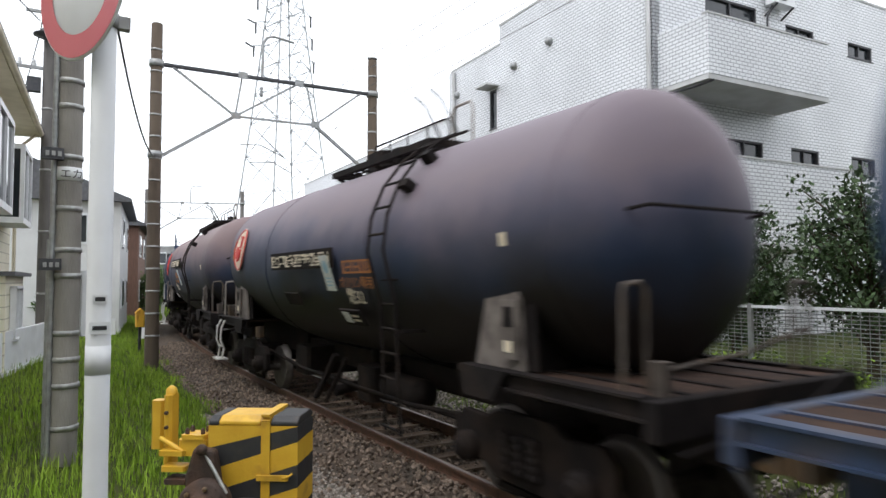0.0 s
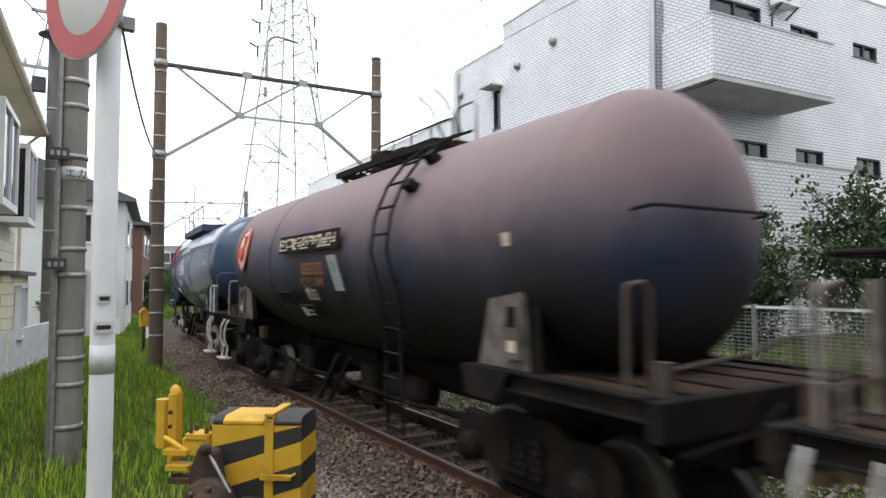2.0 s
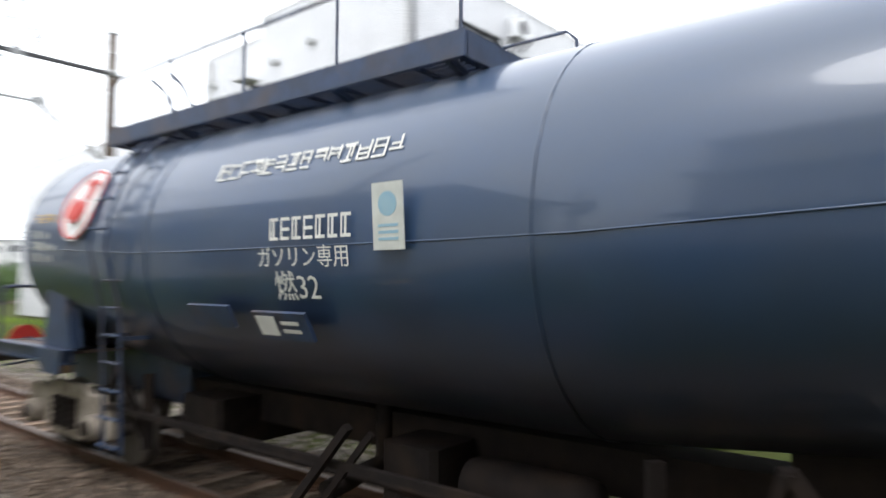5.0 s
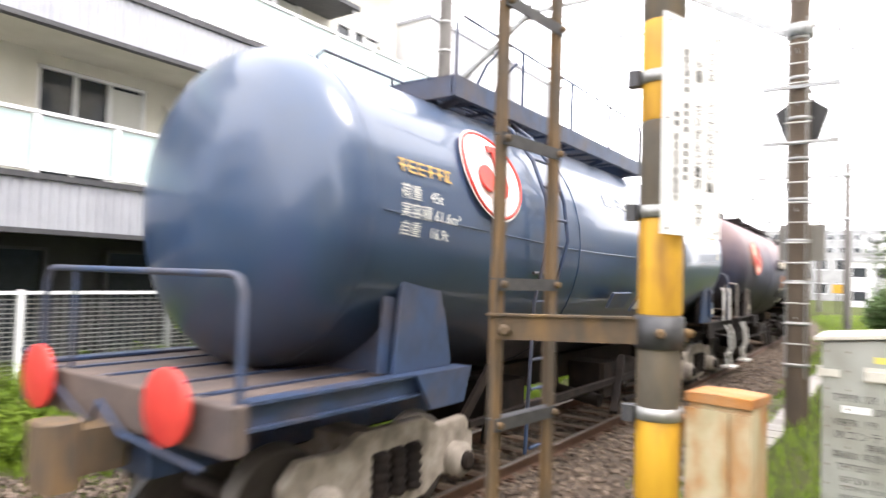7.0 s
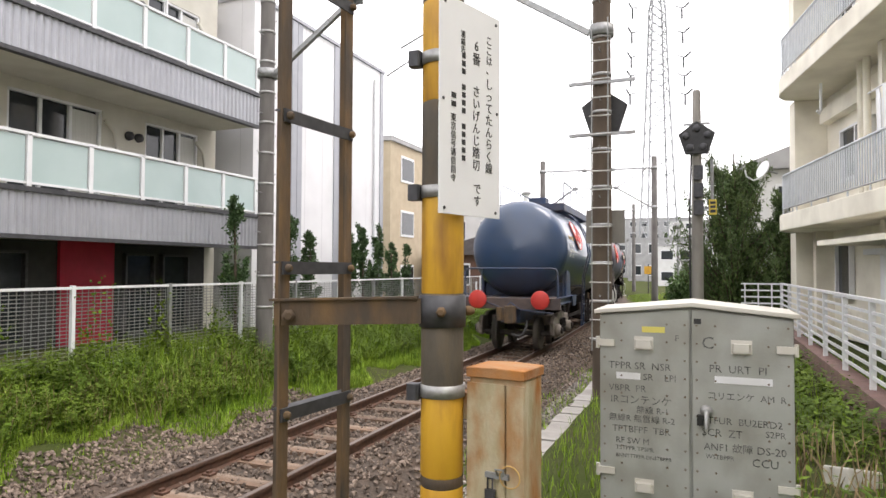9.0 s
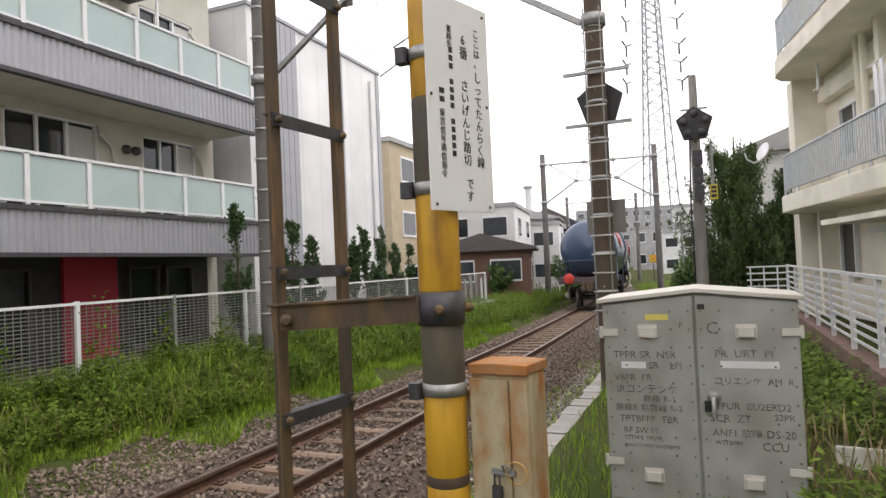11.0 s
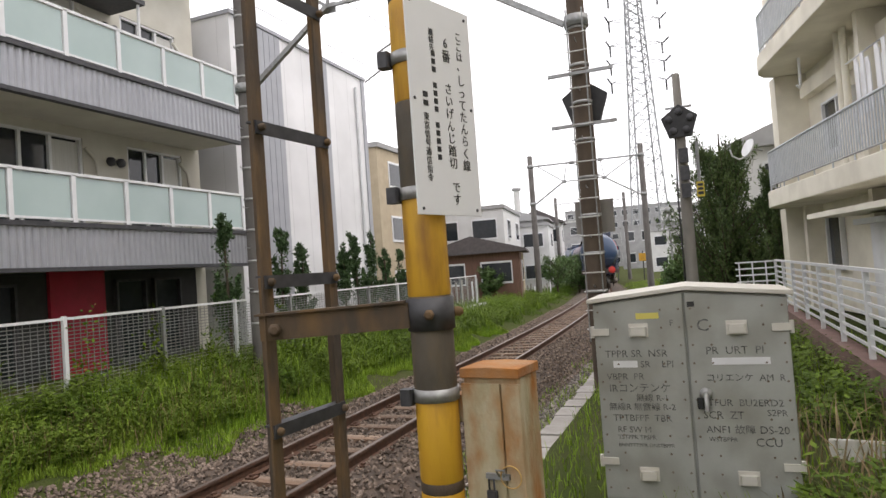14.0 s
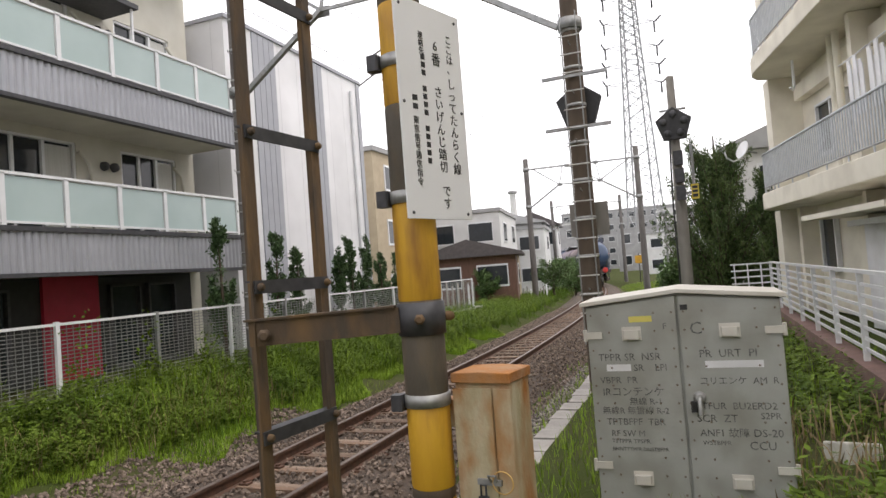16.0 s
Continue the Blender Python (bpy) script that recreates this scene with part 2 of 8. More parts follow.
# ---- the track's line: distance along it, and heading from +y towards +x ----
KNOTS = [(-170, -30), (-110, -20.0), (-80, -14.1), (-60, -9.7), (-40, -5.3), (-25, -2.2), (-12, -0.3), (0, 0.1), (8, 0.5), (16, 1.8), (26, 5.3), (36, 10.1), (46, 15.6), (56, 21.2), (70, 29.1), (90, 40.4), (130, 55)]
LS = np.arange(-170, 130.01, 0.5)
LH = np.radians(np.interp(LS, [k[0] for k in KNOTS], [k[1] for k in KNOTS]))
LX = np.concatenate([[0], np.cumsum((np.sin(LH[1:]) + np.sin(LH[:-1])) * 0.25)])
LY = np.concatenate([[0], np.cumsum((np.cos(LH[1:]) + np.cos(LH[:-1])) * 0.25)])
LX += 4.758 - LX[340]
LY -= LY[340]


def on_track(s, o=0.0, z=0.0):
    """A place at s along the track and o to its east side."""
    h = np.interp(s, LS, LH)
    return Vector((np.interp(s, LS, LX) + o * math.cos(h), np.interp(s, LS, LY) - o * math.sin(h), z))


def track_pose(s, o=0.0, z=0.0):
    p = on_track(s, o, z)
    return pose(p.x, p.y, p.z, 0, 0, -math.degrees(np.interp(s, LS, LH)))


# ground heights across the track, by the distance from its middle
PROFILE = [(-60, 0.45), (-4.6, 0.45), (-3.8, 0.35), (-2.9, 0.05), (-2.3, -0.25), (-1.9, -0.36), (-1.3, -0.22), (1.3, -0.22), (1.8, -0.36), (2.2, -0.25), (3.2, 0.25), (4.2, 0.6), (60, 0.62)]


def ground_z(s, o):
    """The cutting is deepest at the crossing and fades along the line."""
    z = np.interp(o, [p[0] for p in PROFILE], [p[1] for p in PROFILE])
    k = np.clip((np.abs(s) - 22) / 30, 0, 1)
    return np.where(z > -0.2, z + (np.minimum(z, -0.2) - z) * k * 0.75, z)


def nearest_track(x, y):
    """Along and across the track for places in the plan."""
    x, y = np.atleast_1d(x).astype(float), np.atleast_1d(y).astype(float)
    i = np.argmin((x[:, None] - LX) ** 2 + (y[:, None] - LY) ** 2, axis=1)
    dx, dy = x - LX[i], y - LY[i]
    return LS[i] + dx * np.sin(LH[i]) + dy * np.cos(LH[i]), dx * np.cos(LH[i]) - dy * np.sin(LH[i])


def z_at(x, y):
    s, o = nearest_track(x, y)
    return float(ground_z(s, o)[0])


# ---- ground: one sheet, fine by the track, reaching the horizon ----
gs = np.concatenate([np.arange(-165, -40, 4), np.arange(-40, 40, 1.0), np.arange(40, 126, 4)])
go = np.array([-60, -40, -25, -15, -10, -7, -5.5, -4.6, -3.8, -3.3, -2.9, -2.3, -1.9, -1.6, -1.3, -0.5, 0.5, 1.3, 1.55, 1.8, 2.2, 2.7, 3.2, 3.7, 4.2, 5.5, 8, 12, 20, 30])
gv = [(*on_track(s, o)[:2], float(ground_z(s, o)) + 0.03 * noise.noise((s * 0.7, o * 0.7, 0)) * (abs(o) > 1.9)) for s in gs for o in go]
gn = len(go)
sheet = Mesh().add(gv, [(i * gn + j, i * gn + j + 1, (i + 1) * gn + j + 1, (i + 1) * gn + j) for i in range(len(gs) - 1) for j in range(gn - 1)], True)
ring = [(-3000, -3000, -0.6), (3000, -3000, -0.6), (3000, 3000, -0.6), (-3000, 3000, -0.6)]
sheet.add(ring, [(0, 1, 2, 3)])
tagged(part("ground", sheet, M_SOIL), "green grassy ground sloping down to the railway", "ground", kind="structure")
bed = Mesh()
bo = [-2.05, -1.75, -1.3, -0.72, -0.6, 0.6, 0.72, 1.3, 1.7, 1.95]
bz = [-0.37, -0.345, -0.145, -0.145, -0.195, -0.195, -0.145, -0.145, -0.345, -0.37]
bs = np.arange(-165, 126, 1.0)
bed.add([(*on_track(s, o)[:2], z + 0.012) for s in bs for o, z in zip(bo, bz)], [(i * 10 + j, i * 10 + j + 1, i * 10 + j + 11, i * 10 + j + 10) for i in range(len(bs) - 1) for j in range(9)], True)
tagged(part("ballast_bed", bed, M_BALLAST), "brown-grey crushed stone bed under the rails", "ballast", kind="structure")

# ---- the rails ----
track = thing("railway_track", "single narrow-gauge railway track with rusty rails on timber sleepers", "railway", kind="structure")
SECTION = [(-0.032, 0), (0.032, 0), (0.032, -0.035), (0.009, -0.045), (0.009, -0.125), (0.06, -0.14), (0.06, -0.153), (-0.06, -0.153), (-0.06, -0.14), (-0.009, -0.125), (-0.009, -0.045), (-0.032, -0.035)]
rs = np.concatenate([np.arange(-165, -30, 3), np.arange(-30, 60, 1.0), np.arange(60, 125, 3)])
for side in (-0.566, 0.566):
    body, head = Mesh(), Mesh()
    n = len(SECTION)
    body.add([(*on_track(s, side + x)[:2], z) for s in rs for x, z in SECTION], [(i * n + j, (i + 1) * n + j, (i + 1) * n + (j + 1) % n, i * n + (j + 1) % n) for i in range(len(rs) - 1) for j in range(n)])
    rail = part("rail", body, M_RAIL, track, "rusty steel rail")
    head.add([(*on_track(s, side + x)[:2], z) for s in rs for x, z in ((-0.033, -0.006), (-0.024, 0.003), (0.024, 0.003), (0.033, -0.006))], [(i * 4 + j, i * 4 + j + 1, i * 4 + j + 5, i * 4 + j + 4) for i in range(len(rs) - 1) for j in range(3)])
    part("rail_head", head, M_HEAD, rail, "worn bright running surface")

# ---- tank wagons ----
def blue_paint(name, dirt_shade, gloss, tint):
    """Blue tank paint under brown-violet dust on the upper side, paled for sky sheen, and soot along the belly,
    deepened for shade and dark reflections.
    """
    m = mat(name, (0.021, 0.056, 0.135), (0.029, 0.058, 0.12), gloss, scale=2.2, stain=tint if dirt_shade < 0.9 else (0.11, 0.08, 0.085), sscale=0.9, samt=dirt_shade * 0.5 if dirt_shade < 0.9 else 0.55, slo=0.45 if dirt_shade < 0.9 else 0.3, stretch=(1, 0.5, 1), coat=0.4 if dirt_shade < 0.3 else 0.0, spec=0.5 if dirt_shade < 0.3 else 0.25)
    # belly band set high so dark reflections of the surroundings are painted in too
    low = 2.6 if dirt_shade < 0.3 else 3.1 if dirt_shade < 0.9 else 2.9
    n, l = m.node_tree.nodes, m.node_tree.links
    p = n["Principled BSDF"]
    src = p.inputs["Base Color"].links[0].from_socket
    co, sp = n.new("ShaderNodeTexCoord"), n.new("ShaderNodeSeparateXYZ")
    l.new(co.outputs["Object"], sp.inputs[0])
    no = n.new("ShaderNodeTexNoise")
    no.inputs["Scale"].default_value, no.inputs["Detail"].default_value = 1.1, 8
    l.new(co.outputs["Object"], no.inputs["Vector"])

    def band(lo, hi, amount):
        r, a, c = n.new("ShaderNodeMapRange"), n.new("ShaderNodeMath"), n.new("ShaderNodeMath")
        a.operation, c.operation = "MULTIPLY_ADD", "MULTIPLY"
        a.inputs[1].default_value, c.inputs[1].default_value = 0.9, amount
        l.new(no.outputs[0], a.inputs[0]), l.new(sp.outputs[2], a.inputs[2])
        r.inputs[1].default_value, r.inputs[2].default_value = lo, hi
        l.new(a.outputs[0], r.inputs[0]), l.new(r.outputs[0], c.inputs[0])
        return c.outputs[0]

    # upper band: dust plus painted sky sheen; lower band: soot plus painted shade
    for f, c in ((band(2.5 if dirt_shade < 0.3 else 2.75, 3.9 if dirt_shade < 0.3 else 3.75, dirt_shade), tint), (band(low + 0.45, low - 0.75, min(1, 0.55 + dirt_shade)), (0.016, 0.013, 0.012))):
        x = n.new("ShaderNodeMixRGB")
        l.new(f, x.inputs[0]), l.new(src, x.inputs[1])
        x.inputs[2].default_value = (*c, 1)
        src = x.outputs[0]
    l.new(src, p.inputs["Base Color"])
    return m


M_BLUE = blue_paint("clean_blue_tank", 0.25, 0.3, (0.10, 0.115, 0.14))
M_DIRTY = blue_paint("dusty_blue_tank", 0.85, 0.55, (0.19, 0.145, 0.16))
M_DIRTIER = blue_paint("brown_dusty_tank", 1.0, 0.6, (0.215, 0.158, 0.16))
M_FRAME = mat("blue_frame_paint", (0.03, 0.055, 0.12), (0.025, 0.04, 0.08), 0.5, scale=6, stain=(0.09, 0.065, 0.05), sscale=2, samt=0.6)
M_FRAMED = mat("sooty_frame", (0.016, 0.013, 0.013), (0.011, 0.009, 0.009), 0.85, scale=6, stain=(0.04, 0.028, 0.022), sscale=2, samt=0.5, spec=0.15)
M_SADDLE = mat("worn_saddle_grey", (0.19, 0.165, 0.15), (0.13, 0.11, 0.10), 0.7, scale=5, stain=(0.03, 0.024, 0.022), sscale=2.5, samt=0.6, spec=0.3)
M_DECK = mat("deck_plate", (0.13, 0.095, 0.08), (0.085, 0.065, 0.06), 0.8, scale=5, stain=(0.05, 0.045, 0.05), bump=0.2)
M_DECKD = mat("sooty_deck_plate", (0.06, 0.038, 0.03), (0.035, 0.024, 0.02), 0.85, scale=5, stain=(0.1, 0.055, 0.035), sscale=2, samt=0.5, spec=0.15, bump=0.2)
M_RAILD = mat("sooty_railing", (0.085, 0.07, 0.06), (0.05, 0.04, 0.035), 0.65, scale=6, stain=(0.14, 0.09, 0.05), sscale=3, samt=0.5, spec=0.3)
M_BOGIE = mat("bogie_grey", (0.34, 0.30, 0.26), (0.2, 0.17, 0.145), 0.8, scale=6, stain=(0.07, 0.055, 0.045), sscale=2.5, samt=0.7, bump=0.2)
M_BOGIED = mat("bogie_sooty", (0.018, 0.014, 0.013), (0.011, 0.009, 0.009), 0.85, scale=6, stain=(0.04, 0.026, 0.018), sscale=2.5, samt=0.5, spec=0.15)
M_WHEEL = mat("wheel_steel", (0.06, 0.05, 0.045), (0.04, 0.033, 0.03), 0.75, 0.2, scale=8)
M_TREAD = mat("wheel_tread", (0.14, 0.125, 0.115), (0.09, 0.08, 0.075), 0.5, 0.5)
M_RAILING = mat("railing_grey", (0.3, 0.27, 0.24), (0.2, 0.17, 0.15), 0.55, scale=6, stain=(0.18, 0.12, 0.08), sscale=3)
M_STEP = mat("step_white", (0.62, 0.62, 0.6), (0.5, 0.49, 0.47), 0.5, scale=6, stain=(0.3, 0.25, 0.2), sscale=3)
M_GOLD = mat("ochre_lettering", (0.62, 0.42, 0.13), (0.5, 0.3, 0.09), 0.6)
M_ORANGE = mat("faded_orange_lettering", (0.5, 0.2, 0.05), (0.38, 0.14, 0.04), 0.7)
M_LETTER = mat("white_lettering", (0.75, 0.75, 0.72), (0.6, 0.6, 0.57), 0.6)
M_NOTICE = mat("notice_enamel", (0.6, 0.62, 0.6), (0.52, 0.54, 0.52), 0.5, scale=8)
M_PALEBLUE = mat("pale_blue_print", (0.25, 0.42, 0.55), (0.3, 0.46, 0.56), 0.5)
LEN = 12.75


def tank_at(y):
    """Radius and height of the tank's middle at y from the wagon's middle: straight crown, belly deepest midway."""
    a = min(1.0, max(0.0, (5.45 - abs(y)) / 3.3))
    r = 1.27 + 0.15 * a
    return r, 3.93 - r


def skin(y, ang, out=0.0):
    """A place on the tank's side facing the camera side (-x), ang degrees above its middle."""
    r, zc = tank_at(y)
    a = radians(ang)
    return Vector((-(r + out) * math.cos(a), y, zc + (r + out) * math.sin(a)))


def skin_pose(y, ang, out=0.004):
    """A frame on the tank's side: x along the wagon as read from outside, y up the skin."""
    p = skin(y, ang, out)
    a = radians(ang)
    up = Vector((math.sin(a), 0, math.cos(a)))
    ex = (skin(y - 0.05, ang, out) - skin(y + 0.05, ang, out)).normalized()
    up = (up - ex * up.dot(ex)).normalized()
    nrm = ex.cross(up)
    m = Matrix((ex, up, nrm)).transposed().to_4x4()
    m.translation = p
    return m


def bars_of(n, w, h, gap, seed):
    """Plain strokes in place of writing."""
    rnd, ms = random.Random(seed), Mesh()
    for i in range(n):
        x = i * (w + gap)
        k = rnd.randrange(3)
        if k < 2:
            ms.box(x, x + w, h * 0.4, h * 0.55, 0, 0.003)
        if k != 1:
            ms.box(x + w * 0.38, x + w * 0.58, 0, h, 0, 0.0035)
        ms.box(x, x + w, h * 0.86, h, 0, 0.0025)
        if k:
            ms.box(x, x + w, 0, h * 0.14, 0, 0.0025)
            ms.box(x, x + w * 0.16, 0, h, 0, 0.002)
    return ms


def strokes(w, h, seed):
    """One plain sign of thin bars, in place of a character."""
    rnd, ms = random.Random(seed), Mesh()
    t = h * 0.11
    for q in sorted(rnd.sample((0.0, 0.26, 0.52, 0.78, 0.89), rnd.choice((2, 3, 3)))):
        ms.box(w * rnd.choice((0, 0, 0.12)), w * rnd.choice((1, 1, 0.85)), h * q, h * q + t, 0, 0.003)
    for q in sorted(rnd.sample((0.0, 0.2, 0.43, 0.7, 0.86), rnd.choice((1, 2, 2)))):
        ms.box(w * q, w * q + t, h * rnd.choice((0, 0, 0.26)), h * rnd.choice((1, 1, 0.8)), 0, 0.0036)
    return ms


def bogie(car, yc, frame_mat, wheels):
    bg = part("bogie", Mesh().bar((-0.95, yc, 0.72), (0.95, yc, 0.72), 0.35, 0.24), frame_mat, car)
    for sx in (-1, 1):
        x = sx * 0.95
        side = [(-1.14, 0.42), (-1.14, 0.74), (-1.0, 0.88), (-0.6, 0.86), (-0.38, 0.96), (0.38, 0.96), (0.6, 0.86), (1.0, 0.88), (1.14, 0.74), (1.14, 0.42), (0.98, 0.36), (0.62, 0.42), (0.42, 0.3), (-0.42, 0.3), (-0.62, 0.42), (-0.98, 0.36)]
        m = Matrix(((0, 0, 1, x - 0.05), (1, 0, 0, yc), (0, 1, 0, 0), (0, 0, 0, 1)))
        part("side_frame", Mesh().prism(side, 0, 0.1, m), frame_mat, bg, bevel=0.02)
        for k in (-0.2, 0, 0.2):
            coil = [(r, 0.42 + i * 0.075 + d) for i in range(5) for r, d in ((0.07, 0), (0.09, 0.035), (0.07, 0.065))]
            part("spring", Mesh().lathe(coil, 10, pose(x + sx * 0.06, yc + k, 0)), M_BOGIED, bg)
        for dy in (-0.825, 0.825):
            part("axle_box", Mesh().lathe([(0.15, 0), (0.15, 0.1), (0.12, 0.13), (0.05, 0.14)], 16, Matrix.Translation((x + sx * 0.05, yc + dy, 0.53)) @ Matrix.Rotation(radians(90 * sx), 4, "Y")), frame_mat, bg)
            part("axle_cap", Mesh().lathe([(0.085, 0), (0.085, 0.035), (0.05, 0.045)], 14, Matrix.Translation((x + sx * 0.185, yc + dy, 0.53)) @ Matrix.Rotation(radians(90 * sx), 4, "Y")), M_BOGIED, bg)
        part("brake_lever", Mesh().bar((x * 0.9, yc - 0.55, 0.2), (x * 0.9, yc + 0.55, 0.2), 0.05, 0.05).bar((x * 0.9, yc - 0.5, 0.2), (x * 0.9, yc - 0.42, 0.6), 0.05, 0.04).bar((x * 0.9, yc + 0.5, 0.2), (x * 0.9, yc + 0.42, 0.6), 0.05, 0.04), M_BOGIED, bg)
    for dy in (-0.825, 0.825):
        ax = Mesh().tube([(-0.9, 0, 0), (0.9, 0, 0)], 0.07, 12)
        axle = part("wheelset", ax, M_WHEEL, car, m=pose(0, yc + dy, 0.43))
        for sx in (-1, 1):
            rim = [(0.02, -0.05), (0.13, -0.06), (0.15, -0.015), (0.34, -0.01), (0.36, -0.055), (0.425, -0.06)]
            part("wheel", Mesh().lathe(rim + [(0.43, -0.055), (0.43, 0.03)][:1] + [(0.428, 0.05)], 28, Matrix.Translation((sx * 0.56, 0, 0)) @ Matrix.Rotation(radians(90 * sx), 4, "Y")), M_WHEEL, axle)
            tr = part("wheel_tread", Mesh().lathe([(0.40, 0.062), (0.43, 0.06), (0.433, -0.03), (0.458, -0.05), (0.455, -0.075), (0.40, -0.08)], 32, Matrix.Translation((sx * 0.555, 0, 0)) @ Matrix.Rotation(radians(90 * sx), 4, "Y")), M_TREAD, axle)
            part("wheel_web_hole", Mesh().lathe([(0.045, 0), (0.045, 0.01)], 10, Matrix.Translation((sx * 0.63, 0.24, 0)) @ Matrix.Rotation(radians(90 * sx), 4, "Y")), M_BLACK, axle)
        wheels.append((axle, yc + dy))


def end_platform(car, e, fm, tail, old, plain=False):
    """Deck, sills, headstock, coupler, railing and steps at one end; e is -1 in front and 1 at the rear."""
    Y = lambda u: e * (LEN / 2 - u)
    blue = fm
    fm = M_FRAMED if e < 0 else fm
    sdm = M_SADDLE if old else blue
    deck = M_DECKD if old or plain or e < 0 else M_DECK
    lo, hi = sorted((Y(0.0), Y(2.1)))
    part("deck", Mesh().box(-1.22, 1.22, lo, hi, 1.33, 1.37), deck, car, "brown worn deck plate")
    for i, x in enumerate((-0.8, -0.3, 0.3, 0.8)):
        part("deck_strip", Mesh().box(x - 0.03, x + 0.03, lo + 0.02, hi - 0.02, 1.37, 1.385), fm, car)
    part("headstock", Mesh().box(-1.28, 1.28, *sorted((Y(-0.06), Y(0.06))), 1.1, 1.385), M_DECK if tail and e > 0 else fm, car, "brown worn headstock" if tail and e > 0 else "", bevel=0.012)
    for sx in (-1, 1):
        lo2, hi2 = sorted((Y(0.06), Y(2.3)))
        chan = [(-0.07, 1.23), (0.07, 1.23), (0.07, 1.25), (0.02, 1.25), (0.02, 1.38), (0.07, 1.38), (0.07, 1.4), (-0.07, 1.4), (-0.07, 1.38), (-0.02, 1.38), (-0.02, 1.25), (-0.07, 1.25)]
        sill = Mesh().prism(chan, 0, hi2 - lo2, Matrix(((1, 0, 0, sx * 1.22), (0, 0, 1, lo2), (0, 1, 0, 0), (0, 0, 0, 1))))
        part("side_sill", sill, fm, car)
        # saddle plate that carries the tank
        sd = [(Y(1.45), 1.4), (Y(1.52), 2.1), (Y(1.64), 2.2), (Y(2.02), 2.06), (Y(2.2), 1.4)]
        m = Matrix(((0, 0, 1, sx * 1.16 - 0.02), (1, 0, 0, 0), (0, 1, 0, 0), (0, 0, 0, 1)))
        part("saddle", Mesh().prism(sd if e < 0 else sd[::-1], 0, 0.04, m), sdm, car, bevel=0.006)
        part("saddle_flange", Mesh().bar((sx * 1.1, Y(1.47), 1.4), (sx * 1.1, Y(1.53), 2.16), 0.26, 0.025, (1, 0, 0)).bar((sx * 1.1, Y(2.2), 1.4), (sx * 1.1, Y(2.05), 2.0), 0.2, 0.025, (1, 0, 0)), fm, car)
        if sx < 0 and (old or e < 0):
            pb = part("panel_box", Mesh().box(-1.235, -1.185, *sorted((Y(1.5), Y(1.72))), 1.5, 2.02, c=0.01), sdm, car, "small hinged panel on the saddle plate")
            part("panel_tag", Mesh().box(-1.243, -1.237, *sorted((Y(1.56), Y(1.66))), 1.56, 1.66), M_CREAM, pb)
            part("panel_hatch", Mesh().box(-1.243, -1.237, *sorted((Y(1.54), Y(1.68))), 1.78, 1.96), M_FRAMED, pb)
        gus = [(Y(1.55), 1.4), (Y(2.3), 1.4), (Y(2.2), 1.12), (Y(1.75), 1.12)]
        m2 = Matrix(((0, 0, 1, sx * 1.3 - 0.02), (1, 0, 0, 0), (0, 1, 0, 0), (0, 0, 0, 1)))
        part("gusset", Mesh().prism(gus if e > 0 else gus[::-1], 0, 0.04, m2), fm, car)
    part("saddle_web", Mesh().box(-1.15, 1.15, *sorted((Y(1.55), Y(1.6))), 1.37, 1.75).box(-0.25, 0.25, *sorted((Y(0.1), Y(3.2))), 0.75, 1.3), fm, car)
    # coupler
    cp = part("coupler", Mesh().box(-0.12, 0.12, *sorted((Y(0.05), Y(-0.4))), 0.84, 1.12, c=0.04), M_RUSTY, car, "rust-brown knuckle coupler")
    part("knuckle", Mesh().box(-0.25, 0.02, *sorted((Y(-0.3), Y(-0.55))), 0.8, 1.2, c=0.06).box(0.08, 0.24, *sorted((Y(-0.28), Y(-0.46))), 0.84, 1.16, c=0.04), M_RUSTY, cp)
    part("air_hose", Mesh().tube([(-0.45, Y(-0.05), 0.82), (-0.47, Y(-0.2), 0.68), (-0.4, Y(-0.3), 0.5), (-0.28, Y(-0.36), 0.46), (-0.15, Y(-0.4), 0.52)], 0.03, 8), M_BLACK, car, "black rubber brake hose")
    part("uncoupling_lever", Mesh().tube([(-1.1, Y(-0.1), 1.02), (-0.3, Y(-0.13), 1.1), (-0.05, Y(-0.15), 1.28), (0.1, Y(-0.13), 1.1), (1.15, Y(-0.1), 1.5)], 0.016, 6), fm, car)
    # railing
    if old:
        um, hm = (0.32, M_RAILD) if e < 0 else (0.2, M_RAILING)
        for sx in (-1, 1):
            part("hand_rail", Mesh().tube([(sx * 1.18, Y(um), 1.38), (sx * 1.18, Y(um), 2.1), (sx * 1.16, Y(um), 2.16), (sx * 1.0, Y(um), 2.18), (sx * 0.94, Y(um), 2.12), (sx * 0.94, Y(um), 1.38)], 0.022, 8), hm, car)
        part("slant_rod", Mesh().tube([(-1.0, Y(0.12), 1.55), (-0.1, Y(0.1), 1.62), (0.75, Y(0.1), 1.78)], 0.02, 6), M_RAILD, car)
        part("lever_stand", Mesh().box(-1.1, -0.96, *sorted((Y(0.05), Y(0.17))), 1.38, 1.62, c=0.03), M_RAILD, car)
        if e > 0:
            part("cross_rail", Mesh().tube([(-0.3, Y(0.12), 2.1), (1.1, Y(0.12), 2.1)], 0.018, 6).tube([(-0.3, Y(0.12), 1.85), (1.1, Y(0.12), 1.85)], 0.014, 6), M_RAILING, car)
            part("brake_post", Mesh().box(-0.42, -0.33, *sorted((Y(0.08), Y(0.16))), 1.38, 2.2, c=0.012), M_RAILING, car, "tan worn brake post")
